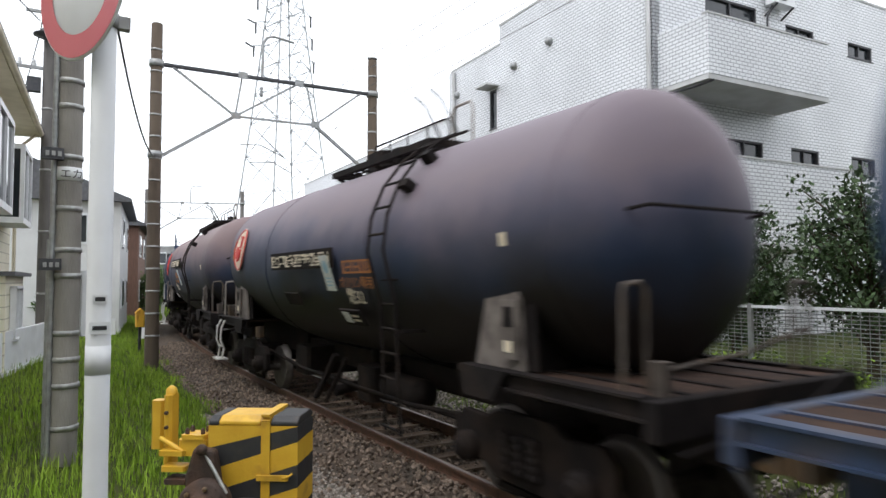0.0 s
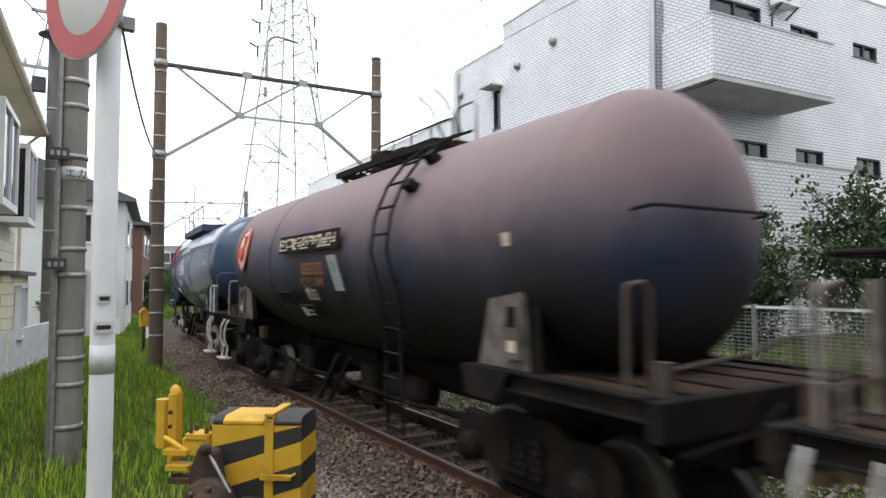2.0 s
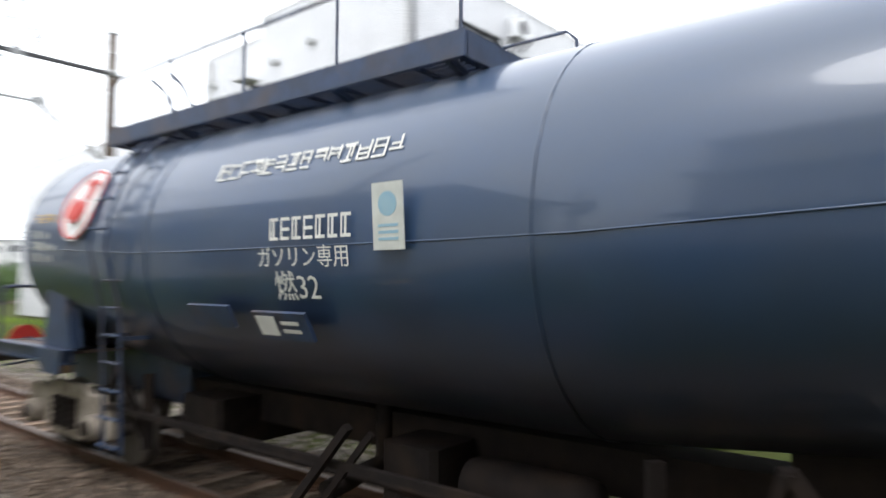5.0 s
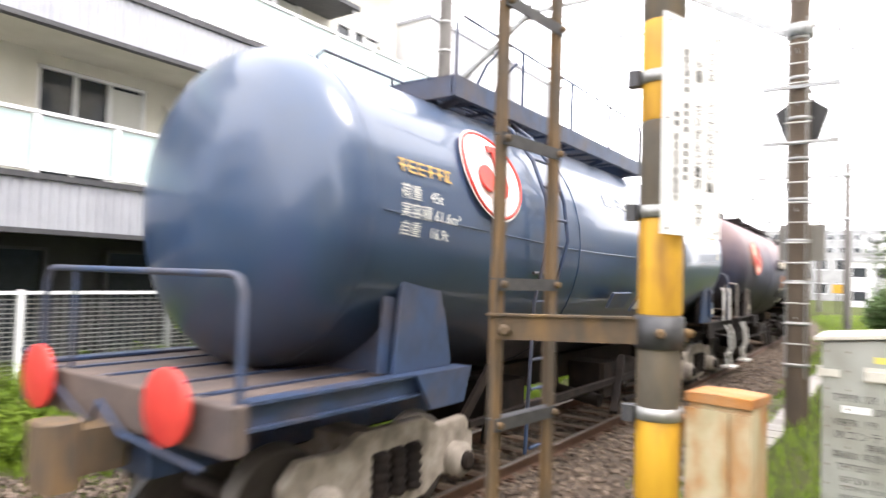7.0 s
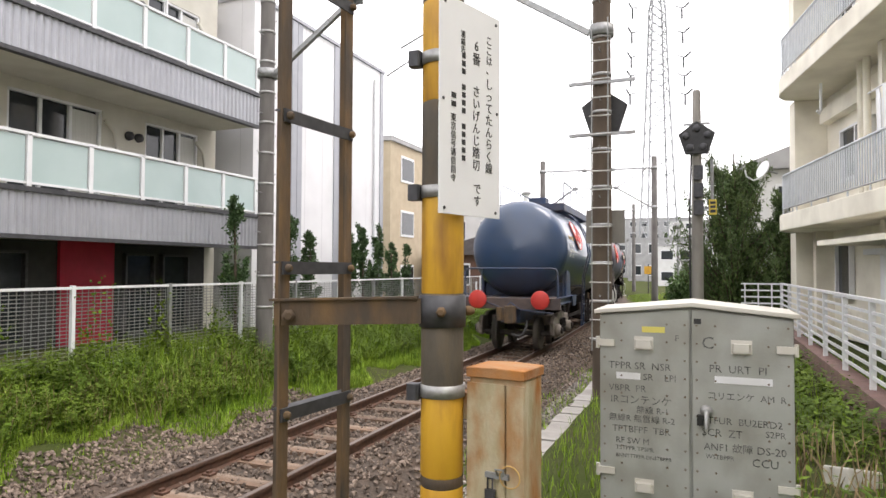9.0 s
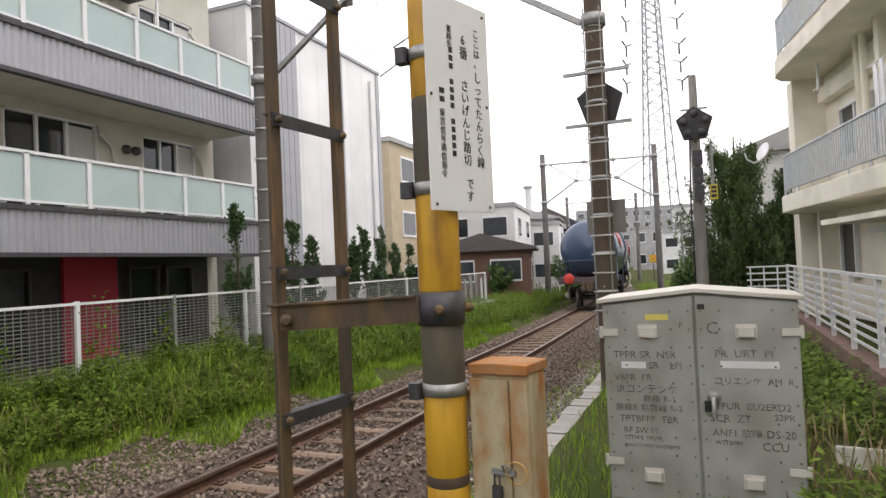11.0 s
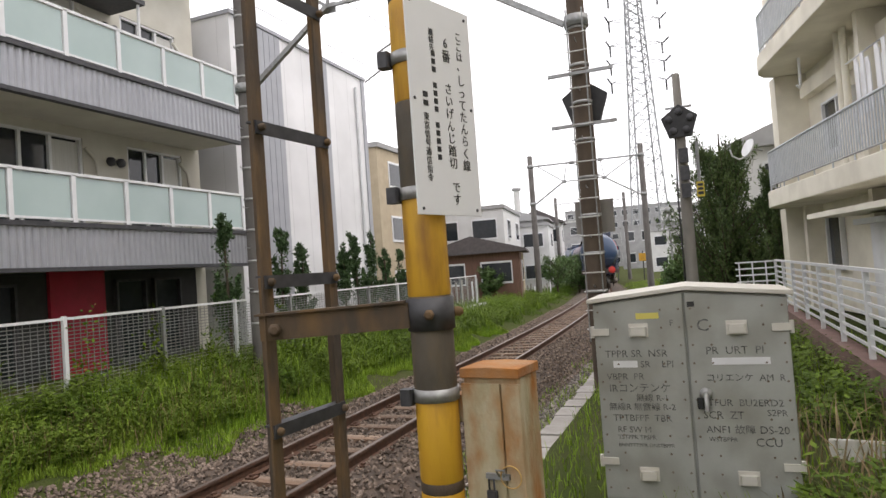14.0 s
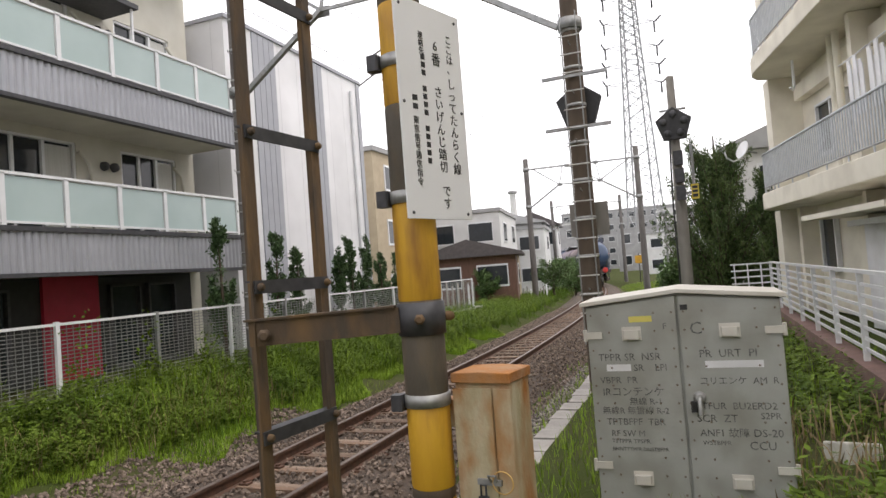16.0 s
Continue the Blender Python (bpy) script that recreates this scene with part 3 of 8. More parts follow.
            wheel = part("brake_wheel", Mesh().tube([(-0.38 + 0.3 * math.cos(a), Y(0.2) + 0.3 * math.sin(a), 2.36) for a in np.linspace(0, 2 * math.pi, 25)], 0.024, 6), M_FRAMED, car, "dark flat brake hand wheel")
            part("spoke", Mesh().bar((-0.68, Y(0.2), 2.35), (-0.08, Y(0.2), 2.35), 0.03, 0.02).bar((-0.38, Y(0.2) - 0.3, 2.35), (-0.38, Y(0.2) + 0.3, 2.35), 0.03, 0.02).tube([(-0.38, Y(0.2), 1.37), (-0.38, Y(0.2), 2.37)], 0.025, 8), M_FRAMED, wheel)
    elif not plain:
        rt = 2.12 if e > 0 else 2.36
        part("end_railing", Mesh().tube([(-1.2, Y(0.05), 1.38), (-1.2, Y(0.05), rt - 0.1), (-1.15, Y(0.05), rt - 0.02), (-1.08, Y(0.05), rt), (1.08, Y(0.05), rt), (1.15, Y(0.05), rt - 0.02), (1.2, Y(0.05), rt - 0.1), (1.2, Y(0.05), 1.38)], 0.024, 8), blue, car, "blue tubular end railing")
        part("railing_post", Mesh().tube([(0.75, Y(0.05), 1.38), (0.75, Y(0.05), rt)], 0.018, 6), blue, car)
        if e < 0:
            part("cross_rail", Mesh().tube([(-0.35, Y(0.05), rt - 0.2), (1.18, Y(0.05), rt - 0.2)], 0.018, 6), blue, car)
            part("brake_column", Mesh().box(-0.5, -0.4, *sorted((Y(0.0), Y(0.1))), 1.38, rt - 0.15, c=0.01), M_RAILING, car, "rust-brown brake column")
        if e < 0:
            for u in (0.16, 0.72):
                part("hand_rail", Mesh().tube([(-1.26, Y(u), 1.38), (-1.26, Y(u), 1.98), (-1.24, Y(u - 0.03), 2.04), (-1.2, Y(u - 0.14), 2.06)], 0.024, 8), M_STEP, car, "off-white hand rail")
    # foot steps hanging at the corners
    for sx in (-1, 1) if not ((tail and e > 0) or (old and e < 0) or plain) else ():
        st = Mesh()
        for u in (0.16, 0.55):
            st.tube([(sx * 1.26, Y(u), 1.3), (sx * 1.34, Y(u), 1.15), (sx * 1.36, Y(u), 0.85), (sx * 1.28, Y(u), 0.68), (sx * 1.32, Y(u), 0.45)], 0.024, 8)
        st.box(sx * 1.32 - 0.12, sx * 1.32 + 0.12, *sorted((Y(0.12), Y(0.6))), 0.42, 0.45).box(sx * 1.3 - 0.03, sx * 1.3 + 0.03, *sorted((Y(0.16), Y(0.55))), 0.7, 0.72)
        part("foot_step", st, M_STEP if not tail or e < 0 else fm, car, "off-white corner step")
    if tail and e > 0:
        for x in (-0.8, 0.8):
            d = part("tail_marker", Mesh().lathe([(0.02, 0.02), (0.215, 0.02), (0.23, 0.01), (0.23, -0.01)], 28, Matrix.Translation((x, Y(-0.15), 1.34)) @ Matrix.Rotation(radians(-90), 4, "X")), M_RED, car, "round red tail marker disc")
            part("marker_bracket", Mesh().box(x - 0.03, x + 0.03, Y(0), Y(-0.13), 1.27, 1.4), fm, d)


def tank_wagon(k, paint, label, old, tail=False):
    car = thing("tank_wagon", label, "tank wagon", group="wagons of the freight train")
    fm, bm = (M_FRAMED, M_BOGIED) if old else (M_FRAME, M_BOGIE)
    # tank: turned sections along the wagon
    prof = []
    for u, q in ((0.5, 0.05), (0.53, 0.3), (0.58, 0.55), (0.66, 0.75), (0.76, 0.89), (0.88, 0.97), (1.0, 1.0)):
        prof.append((-(LEN / 2 - u), q))
    prof += [(y, 1.0) for y in np.linspace(-5.2, 5.2, 17)] + [(-y, q) for y, q in reversed(prof)]
    n, tk = 56, Mesh()
    vs = []
    for y, q in prof:
        r, zc = tank_at(y)
        vs += [(q * r * math.cos(2 * math.pi * j / n), y, zc + q * r * math.sin(2 * math.pi * j / n)) for j in range(n)]
    tk.add(vs, [(i * n + j, (i + 1) * n + j, (i + 1) * n + (j + 1) % n, i * n + (j + 1) % n) for i in range(len(prof) - 1) for j in range(n)], True)
    tk.add(vs[:n], [tuple(range(n))], True).add(vs[-n:], [tuple(reversed(range(n)))], True)
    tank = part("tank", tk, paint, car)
    for y in (-5.32, -2.1, 2.1, 5.32):
        r, zc = tank_at(y)
        part("weld_seam", Mesh().tube([(1.001 * r * math.cos(a), y, zc + 1.001 * r * math.sin(a)) for a in np.linspace(0, 2 * math.pi, 41)], 0.007, 5), paint, tank)
    if not old:
        part("seam_line", Mesh().tube([skin(y, -2) for y in np.linspace(-5.2, 5.2, 12)], 0.007, 5), paint, tank)
    # walkway with its railing on the crown, ladder at the side
    wl0, wl1, hw = (-2.4, 0.9, 0.62) if old else (-1.3, 3.9, 0.92)
    wz = 3.9 if old else 3.79
    wk = part("walkway", Mesh().box(-hw - 0.03, -hw + 0.02, wl0, wl1, wz, 3.99).box(hw - 0.02, hw + 0.03, wl0, wl1, wz, 3.99).box(-hw, hw, wl0, wl0 + 0.05, wz, 3.99).box(-hw, hw, wl1 - 0.05, wl1, wz, 3.99), fm, car, "dark steel roof walkway")
    sl = Mesh()
    for x in np.arange(-hw + 0.04, hw, 0.15 if old else 0.072):
        sl.box(x, x + (0.03 if old else 0.05), wl0, wl1, 3.97, 3.99)
    for y in np.arange(wl0 + 0.3, wl1, 0.45):
        sl.box(-hw, hw, y, y + 0.04, 3.94, 3.968)
    part("grating", sl, fm, wk)
    for y in np.linspace(wl0 + 0.2, wl1 - 0.2, 5):
        for sx in (-1, 1):
            part("bracket", Mesh().bar((sx * hw, y, 3.88 if old else 3.83), (sx * hw * 0.68, y, 3.78 if old else 3.75), 0.05, 0.05), fm, wk)
    for x in (0.1,) if old else (-hw, hw):
        zr = 4.5 if old else 4.58
        ends = (wl0 + 0.75, wl1 - 0.05) if old else (wl0 + 0.05, wl1 - 0.05)
        for y in np.linspace(ends[0], ends[1], 5)[1:-1]:
            part("railing_post", Mesh().tube([(x, y, 3.93), (x, y, zr)], 0.014, 6), fm, wk)
        part("walkway_railing", Mesh().tube([(x, ends[0], 3.93), (x, ends[0], zr - 0.1), (x, ends[0] + 0.1, zr), (x, ends[1] - 0.1, zr), (x, ends[1], zr - 0.1), (x, ends[1], 3.93)], 0.016, 6), fm, wk)
    if old:
        part("end_hoop", Mesh().tube([(0.05, wl0 + 0.08, 3.95), (0.05, wl0 + 0.08, 4.5), (0.05, wl0 + 0.15, 4.58), (0.05, wl0 + 0.5, 4.58), (0.05, wl0 + 0.57, 4.5), (0.05, wl0 + 0.57, 3.95)], 0.018, 8), M_RAILING, wk, "pale steel hoop at the walkway's end")
        part("vent_box", Mesh().box(0.25, 0.5, wl1 - 0.75, wl1 - 0.4, 3.95, 4.42, c=0.03), fm, wk)
    part("manhole", Mesh().lathe([(0.38, 3.85), (0.38, 4.11), (0.42, 4.11), (0.42, 4.16), (0.2, 4.21), (0.05, 4.23)], 24, pose(0.1, (wl0 + wl1) / 2, 0)), fm, car, "round filling hatch")
    part("valve_box", Mesh().box(-0.3, 0.2, wl1 - 1.2, wl1 - 0.6, 3.93, 4.23, c=0.05), fm, car)
    ly = 2.85 if not old else -2.65
    lad = Mesh()
    for dy in (-0.19, 0.19):
        lad.tube([skin(ly + dy, a, 0.13) for a in (76, 60, 45, 30, 15, 0)] + [Vector((-1.36, ly + dy, 1.9)), Vector((-1.33, ly + dy, 1.2)), Vector((-1.3, ly + dy, 0.45))], 0.02, 6)
        lad.tube([skin(ly + dy, 70, 0.1), Vector((-0.75, ly + dy, 4.35)), Vector((-0.9, ly + dy, 4.45))], 0.016, 6)
    ladder = part("ladder", lad, fm, car, "side ladder with round rungs")
    rungs = [skin(ly, a, 0.13) for a in (70, 56, 43, 31, 19, 7)] + [Vector((-1.35, ly, z)) for z in (2.2, 1.92, 1.64, 1.36, 1.08, 0.8, 0.52)]
    for p in rungs:
        part("rung", Mesh().tube([(p.x, ly - 0.2, p.z), (p.x, ly + 0.2, p.z)], 0.016, 6), fm, ladder)
    for dy in (-0.25, 0.25):
        part("ladder_stay", Mesh().bar((-1.34, ly + dy, 1.62), (-1.0, ly + dy, 1.62), 0.04, 0.04), fm, ladder)
    if old:
        for a in (48, 30):
            part("ladder_pad", Mesh().box(-0.1, 0.1, -0.05, 0.05, -0.16, 0.0, skin_pose(ly - 0.26, a, 0.13)), fm, ladder)
    jy, ja = (4.3, 10) if old else (3.75, 21)
    # roundel: oval plate with a dot and a hooked stroke
    J = part("emblem", Mesh().add([skin_pose(jy, ja) @ Vector((0.46 * math.cos(a), 0.45 * math.sin(a), 0.022 - 0.05 * (math.sin(a) ** 2))) for a in np.linspace(0, 2 * math.pi, 40, False)] + [skin_pose(jy, ja) @ Vector((0, 0, 0.03))], [(i, (i + 1) % 40, 40) for i in range(40)], True), M_CREAM if old else M_WHITE, car, "oval plate with red shapes")
    em = skin_pose(jy, ja, 0.045)
    rim = Mesh().tube([em @ Vector((0.43 * math.cos(a), 0.42 * math.sin(a), -0.012 - 0.055 * math.sin(a) ** 2)) for a in np.linspace(0, 2 * math.pi, 41)], 0.016, 6)
    part("emblem_rim", rim, M_RED, J)
    part("emblem_dot", Mesh().lathe([(0.13, -0.02), (0.13, 0.004)], 24, em @ pose(-0.13, -0.08, 0)), M_RED, J)
    hook = Mesh().box(-0.02, 0.24, 0.21, 0.27, -0.015, 0.004, em).box(0.06, 0.17, 0.02, 0.27, -0.015, 0.005, em)
    arc = [(0.17, 0.0), (0.17, -0.12), (0.1, -0.23), (-0.02, -0.26), (-0.1, -0.25), (0.02, -0.2), (0.06, -0.12), (0.06, 0.0)]
    hook.prism(arc[::-1], -0.02, 0.005, em)
    part("emblem_stroke", hook, M_RED, J)
    # writing along the side
    white, gold = (M_LETTER, M_GOLD) if not old else (M_CREAM, M_ORANGE)
    b0, ba, bl = (1.22, 6, 0.178) if k == 1 else (1.4, -4, 0.187)
    if old:
        bd = part("name_board", Mesh().box(-0.05, bl * 14 + 0.03, -0.04, 0.23, -0.03, 0.0, skin_pose(b0, ba, 0.09)), M_FRAMED, car, "dark name board with pale writing")
        for i in range(14):
            part("character", strokes(bl * 0.85, 0.18, 30 + i), white, bd, m=skin_pose(b0, ba, 0.092) @ pose(i * bl, 0, 0))
    else:
        for i in range(14):
            part("character", strokes(0.13, 0.16, 30 + i), white, car, m=skin_pose(1.1, 23, 0.006) @ pose(i * 0.155, 0, 0))
    y0 = {1: 0.35, 2: -1.4}.get(k, 0.25)
    yn = {1: -1.04, 2: -0.88}.get(k, -0.95)
    yt = y0 if k != 2 else -1.35
    part("number_writing", bars_of(7, 0.1, 0.17, 0.03, 5), gold if old else white, car, m=skin_pose(y0 - 0.08, -9 if old else 0, 0.03), label="running number")
    lettering("fuel_lettering", "ガソリン専用", 0.17, gold if old else white, car, skin_pose(y0 + 0.06, -16 if old else -7.5, 0.04))
    lettering("hazard_lettering", "燃32", 0.25, white, car, skin_pose(y0 - 0.15, -24 if old else -17, 0.06))
    part("tag_board", Mesh().box(0, 0.62, 0, 0.24, -0.03, 0.0, skin_pose(y0 + 0.1, -35 if old else -29, 0.14)), fm, car, "dark tag board")
    part("tag_board", Mesh().box(0.72, 1.3, 0.02, 0.22, -0.03, 0.0, skin_pose(y0 + (1.7 if k != 2 else 2.9), -27, 0.14)), fm, car, "dark tag board")
    part("route_bar", Mesh().box(0.32, 0.52, 0.14, 0.17, 0, 0.004, skin_pose(y0 + 0.1, -35 if old else -29, 0.14)), white, car)
    part("route_bar", Mesh().box(0.32, 0.52, 0.07, 0.1, 0, 0.004, skin_pose(y0 + 0.1, -35 if old else -29, 0.14)), white, car)
    part("route_tag", Mesh().box(0.04, 0.26, 0.04, 0.21, 0, 0.004, skin_pose(y0 + 0.1, -35 if old else -29, 0.14)), M_WHITE, car)
    nw, nh = (0.31, 0.5) if old else (0.27, 0.44)
    npm = skin_pose(yn, -18 if old else -4, 0.05)
    npl = part("notice_plate", Mesh().box(0, nw, 0, nh, 0, 0.006, npm), M_NOTICE, car, "pale blue-white notice plate")
    part("notice_mark", Mesh().lathe([(0.02, 0.006), (nw * 0.3, 0.006), (nw * 0.3, 0.008)], 20, npm @ pose(nw * 0.5, nh * 0.68, 0)), M_PALEBLUE, npl, "pale blue round mark")
    for q in (0.14, 0.24, 0.34):
        part("notice_bar", Mesh().box(nw * 0.18, nw * 0.82, nh * q, nh * q + 0.02, 0.006, 0.008, npm), M_PALEBLUE, npl)
    if not old:
        lettering("load_lettering", "荷重   45t", 0.12, white, car, skin_pose(5.05, 3.5, 0.012))
        lettering("volume_lettering", "実容積 61.6m³", 0.12, white, car, skin_pose(5.05, -2.5, 0.012))
        lettering("weight_lettering", "自重   16.9t", 0.12, white, car, skin_pose(5.05, -8.5, 0.012))
        part("caution_writing", bars_of(6, 0.085, 0.1, 0.025, 8), M_GOLD, car, m=skin_pose(5.05, 12, 0.01))
    else:
        for a in (14, 7, 0):
            part("load_writing", bars_of(3, 0.11, 0.11, 0.05, 8 + a), M_ORANGE, car, m=skin_pose(5.0, a, 0.01))
    if not old:
        part("caution_writing", bars_of(6, 0.08, 0.06, 0.02, 9), M_GOLD, car, m=skin_pose(-4.3, 16, 0.006))
        part("date_plate", Mesh().box(0, 0.09, 0, 0.12, 0, 0.005, skin_pose(-4.75, -1, 0.01)), M_CREAM, car)
    if old:
        part("date_plate", Mesh().box(0, 0.09, 0, 0.12, 0, 0.005, skin_pose(-4.75, -6, 0.01)), M_CREAM, car)
        part("end_grab_rail", Mesh().tube([(-0.8, -LEN / 2 + 0.66, 2.75), (-0.76, -LEN / 2 + 0.42, 2.78), (0.76, -LEN / 2 + 0.42, 2.78), (0.8, -LEN / 2 + 0.66, 2.75)], 0.018, 6), fm, car)
    # underside: pipes, brake gear, discharge valve
    part("brake_pipe", Mesh().tube([(-0.7, -4.2, 0.75), (-0.75, -2, 0.62), (-0.75, 2, 0.62), (-0.7, 4.2, 0.75)], 0.03, 6).tube([(-0.5, -4, 0.55), (-0.5, 4, 0.55)], 0.025, 6), M_BOGIED, car)
    part("air_tank", Mesh().lathe([(0.05, -0.55), (0.18, -0.5), (0.2, -0.4), (0.2, 0.4), (0.18, 0.5), (0.05, 0.55)], 18, Matrix.Translation((-0.55, -1.6, 0.72)) @ Matrix.Rotation(radians(90), 4, "X")), M_BOGIED, car)
    part("valve_pipe", Mesh().tube([(-0.2, 0.1, 1.2), (-0.2, 0.1, 0.6), (-0.9, 0.1, 0.5)], 0.09, 10).bar((-1.05, -0.3, 1.1), (-1.15, 0.25, 0.4), 0.08, 0.06).bar((-0.95, -0.45, 1.05), (-1.05, 0.1, 0.35), 0.05, 0.05), M_BOGIED, car)
    if not old:
        for a, b, w, h in (((-0.9, -2.6, 1.2), (-0.9, -2.6, 0.35), 0.06, 0.1), ((-0.9, 2.9, 1.2), (-0.9, 2.9, 0.4), 0.06, 0.1), ((-0.95, -2.6, 0.42), (-0.95, -0.7, 0.42), 0.04, 0.05), ((-0.95, -2.6, 0.62), (-0.95, -0.7, 0.62), 0.04, 0.05)):
            part("brake_hanger", Mesh().bar(a, b, w, h), M_BOGIED, car)
    # dark gear hung below the belly
    part("centre_sill", Mesh().box(-0.2, 0.2, -5.4, 5.4, 0.72, 1.05), M_BOGIED, car)
    part("brake_cylinder", Mesh().lathe([(0.05, -0.5), (0.2, -0.45), (0.22, 0.4), (0.1, 0.5)], 16, Matrix.Translation((0.45, 1.5, 0.75)) @ Matrix.Rotation(radians(90), 4, "X")), M_BOGIED, car)
    part("valve_chest", Mesh().box(-0.75, -0.2, -0.9, -0.35, 0.45, 0.95, c=0.05), M_BOGIED, car)
    part("battery_box", Mesh().box(-0.7, 0.6, 1.9, 2.6, 0.5, 1.0, c=0.05), M_BOGIED, car)
    if not old:
        for y in (-3.3, 3.3):
            for e in ((-0.85, y * 0.93, 0.5), (-0.95, y * 1.12, 0.75)):
                part("frame_stay", Mesh().bar((-1.05, y, 1.3), e, 0.05, 0.08), M_BOGIED, car)
        for sx in (-1, 1):
            part("truss_rod", Mesh().bar((sx * 1.0, -3.6, 0.78), (sx * 1.0, 3.6, 0.78), 0.05, 0.06), M_BOGIED, car)
    wheels = []
    bogie(car, 4.65, bm, wheels)
    bogie(car, -4.65, bm, wheels)
    end_platform(car, 1, fm, tail, old, k == 3)
    end_platform(car, -1, fm, tail, old)
    return car, wheels


WAGONS = [
    (*tank_wagon(0, M_BLUE, "clean glossy blue tank wagon with red tail marker discs", False, True), 0),
    (*tank_wagon(1, M_DIRTIER, "blue tank wagon thick with brown-violet dust", True), 1),
    (*tank_wagon(2, M_DIRTY, "blue tank wagon dulled by dark dust", True), 2),
    (*tank_wagon(3, M_BLUE, "clean glossy blue tank wagon with steel railings", False), 3),
]
for k, src in ((4, 2), (5, 1)):
    c = copy_thing(WAGONS[src][0], pose(0, 0, 0))
    WAGONS.append((c, [], k))

# the place along the track of the last wagon's rear headstock
RUN = [(0, 42.85), (1.0, 36.05), (2.0, 29.28), (3.0, 22.85), (3.5, 19.65), (4.0, 16.38), (6.5, 0.85), (7.0, -2.62), (7.5, -5.95), (9.0, -16.4), (11.3, -31.2), (12.5, -38.0), (14.0, -47.0), (16.0, -59.0)]


def run_at(t):
    """A smooth curve through RUN."""
    ts, qs = [r[0] for r in RUN], [r[1] for r in RUN]
    sl = np.gradient(qs, ts)
    i = min(len(ts) - 2, max(0, int(np.searchsorted(ts, t, "right")) - 1))
    h = ts[i + 1] - ts[i]
    a = (t - ts[i]) / h
    return (2 * a**3 - 3 * a**2 + 1) * qs[i] + (a**3 - 2 * a**2 + a) * h * sl[i] + (3 * a**2 - 2 * a**3) * qs[i + 1] + (a**3 - a**2) * h * sl[i + 1]


def wagon_pose(k, t):
    s = run_at(t) - LEN / 2 - 13.57 * k + (0.25 if k == 3 else 0)
    a, b = on_track(s - 4.65), on_track(s + 4.65)
    d, m = b - a, (a + b) / 2
    return pose(m.x, m.y, 0, 0, 0, -math.degrees(math.atan2(d.x, d.y)))


def motions():
    """The train runs through; its wheels roll."""
    for car, wheels, k in WAGONS:
        walk(car, [(t, wagon_pose(k, t)) for t in np.arange(0, 16.01, 0.5)])
        for axle, y in wheels if k < 3 else ():
            walk(axle, [(t, pose(0, y, 0.43, math.degrees((run_at(0) - run_at(t)) / 0.43), 0, 0)) for t in np.arange(0, 16.01, 0.1)])

# ---- masts and gantries over the track ----
def mast(name, x, y, z0, z1, r0, r1, material, label, bands=(), step=0.0, group="", cat="utility pole"):
    """A tapered concrete mast, buried a little, with steel bands and climbing steps."""
    th = thing(name, label, cat, pose(x, y, z0), group=group)
    h = z1 - z0
    part("shaft", Mesh().lathe([(r0, -0.3), (r0, 0.3), ((r0 + r1) / 2, h / 2), (r1, h - 0.02), (r1 * 0.93, h)], 20), material, th)
    for b in bands:
        r = r0 + (r1 - r0) * b / h
        part("band", Mesh().lathe([(r + 0.002, b - 0.025), (r + 0.012, b - 0.022), (r + 0.012, b + 0.022), (r + 0.002, b + 0.025)], 20), M_BAND, th)
    if step:
        for i, b in enumerate(np.arange(1.6, h - 0.5, step)):
            r, sd = r0 + (r1 - r0) * b / h, -1 if i % 2 else 1
            part("climbing_step", Mesh().tube([(0, sd * r * 0.9, b), (0, sd * (r + 0.14), b), (0, sd * (r + 0.14), b + 0.03)], 0.009, 5), M_GALV, th)
    return th


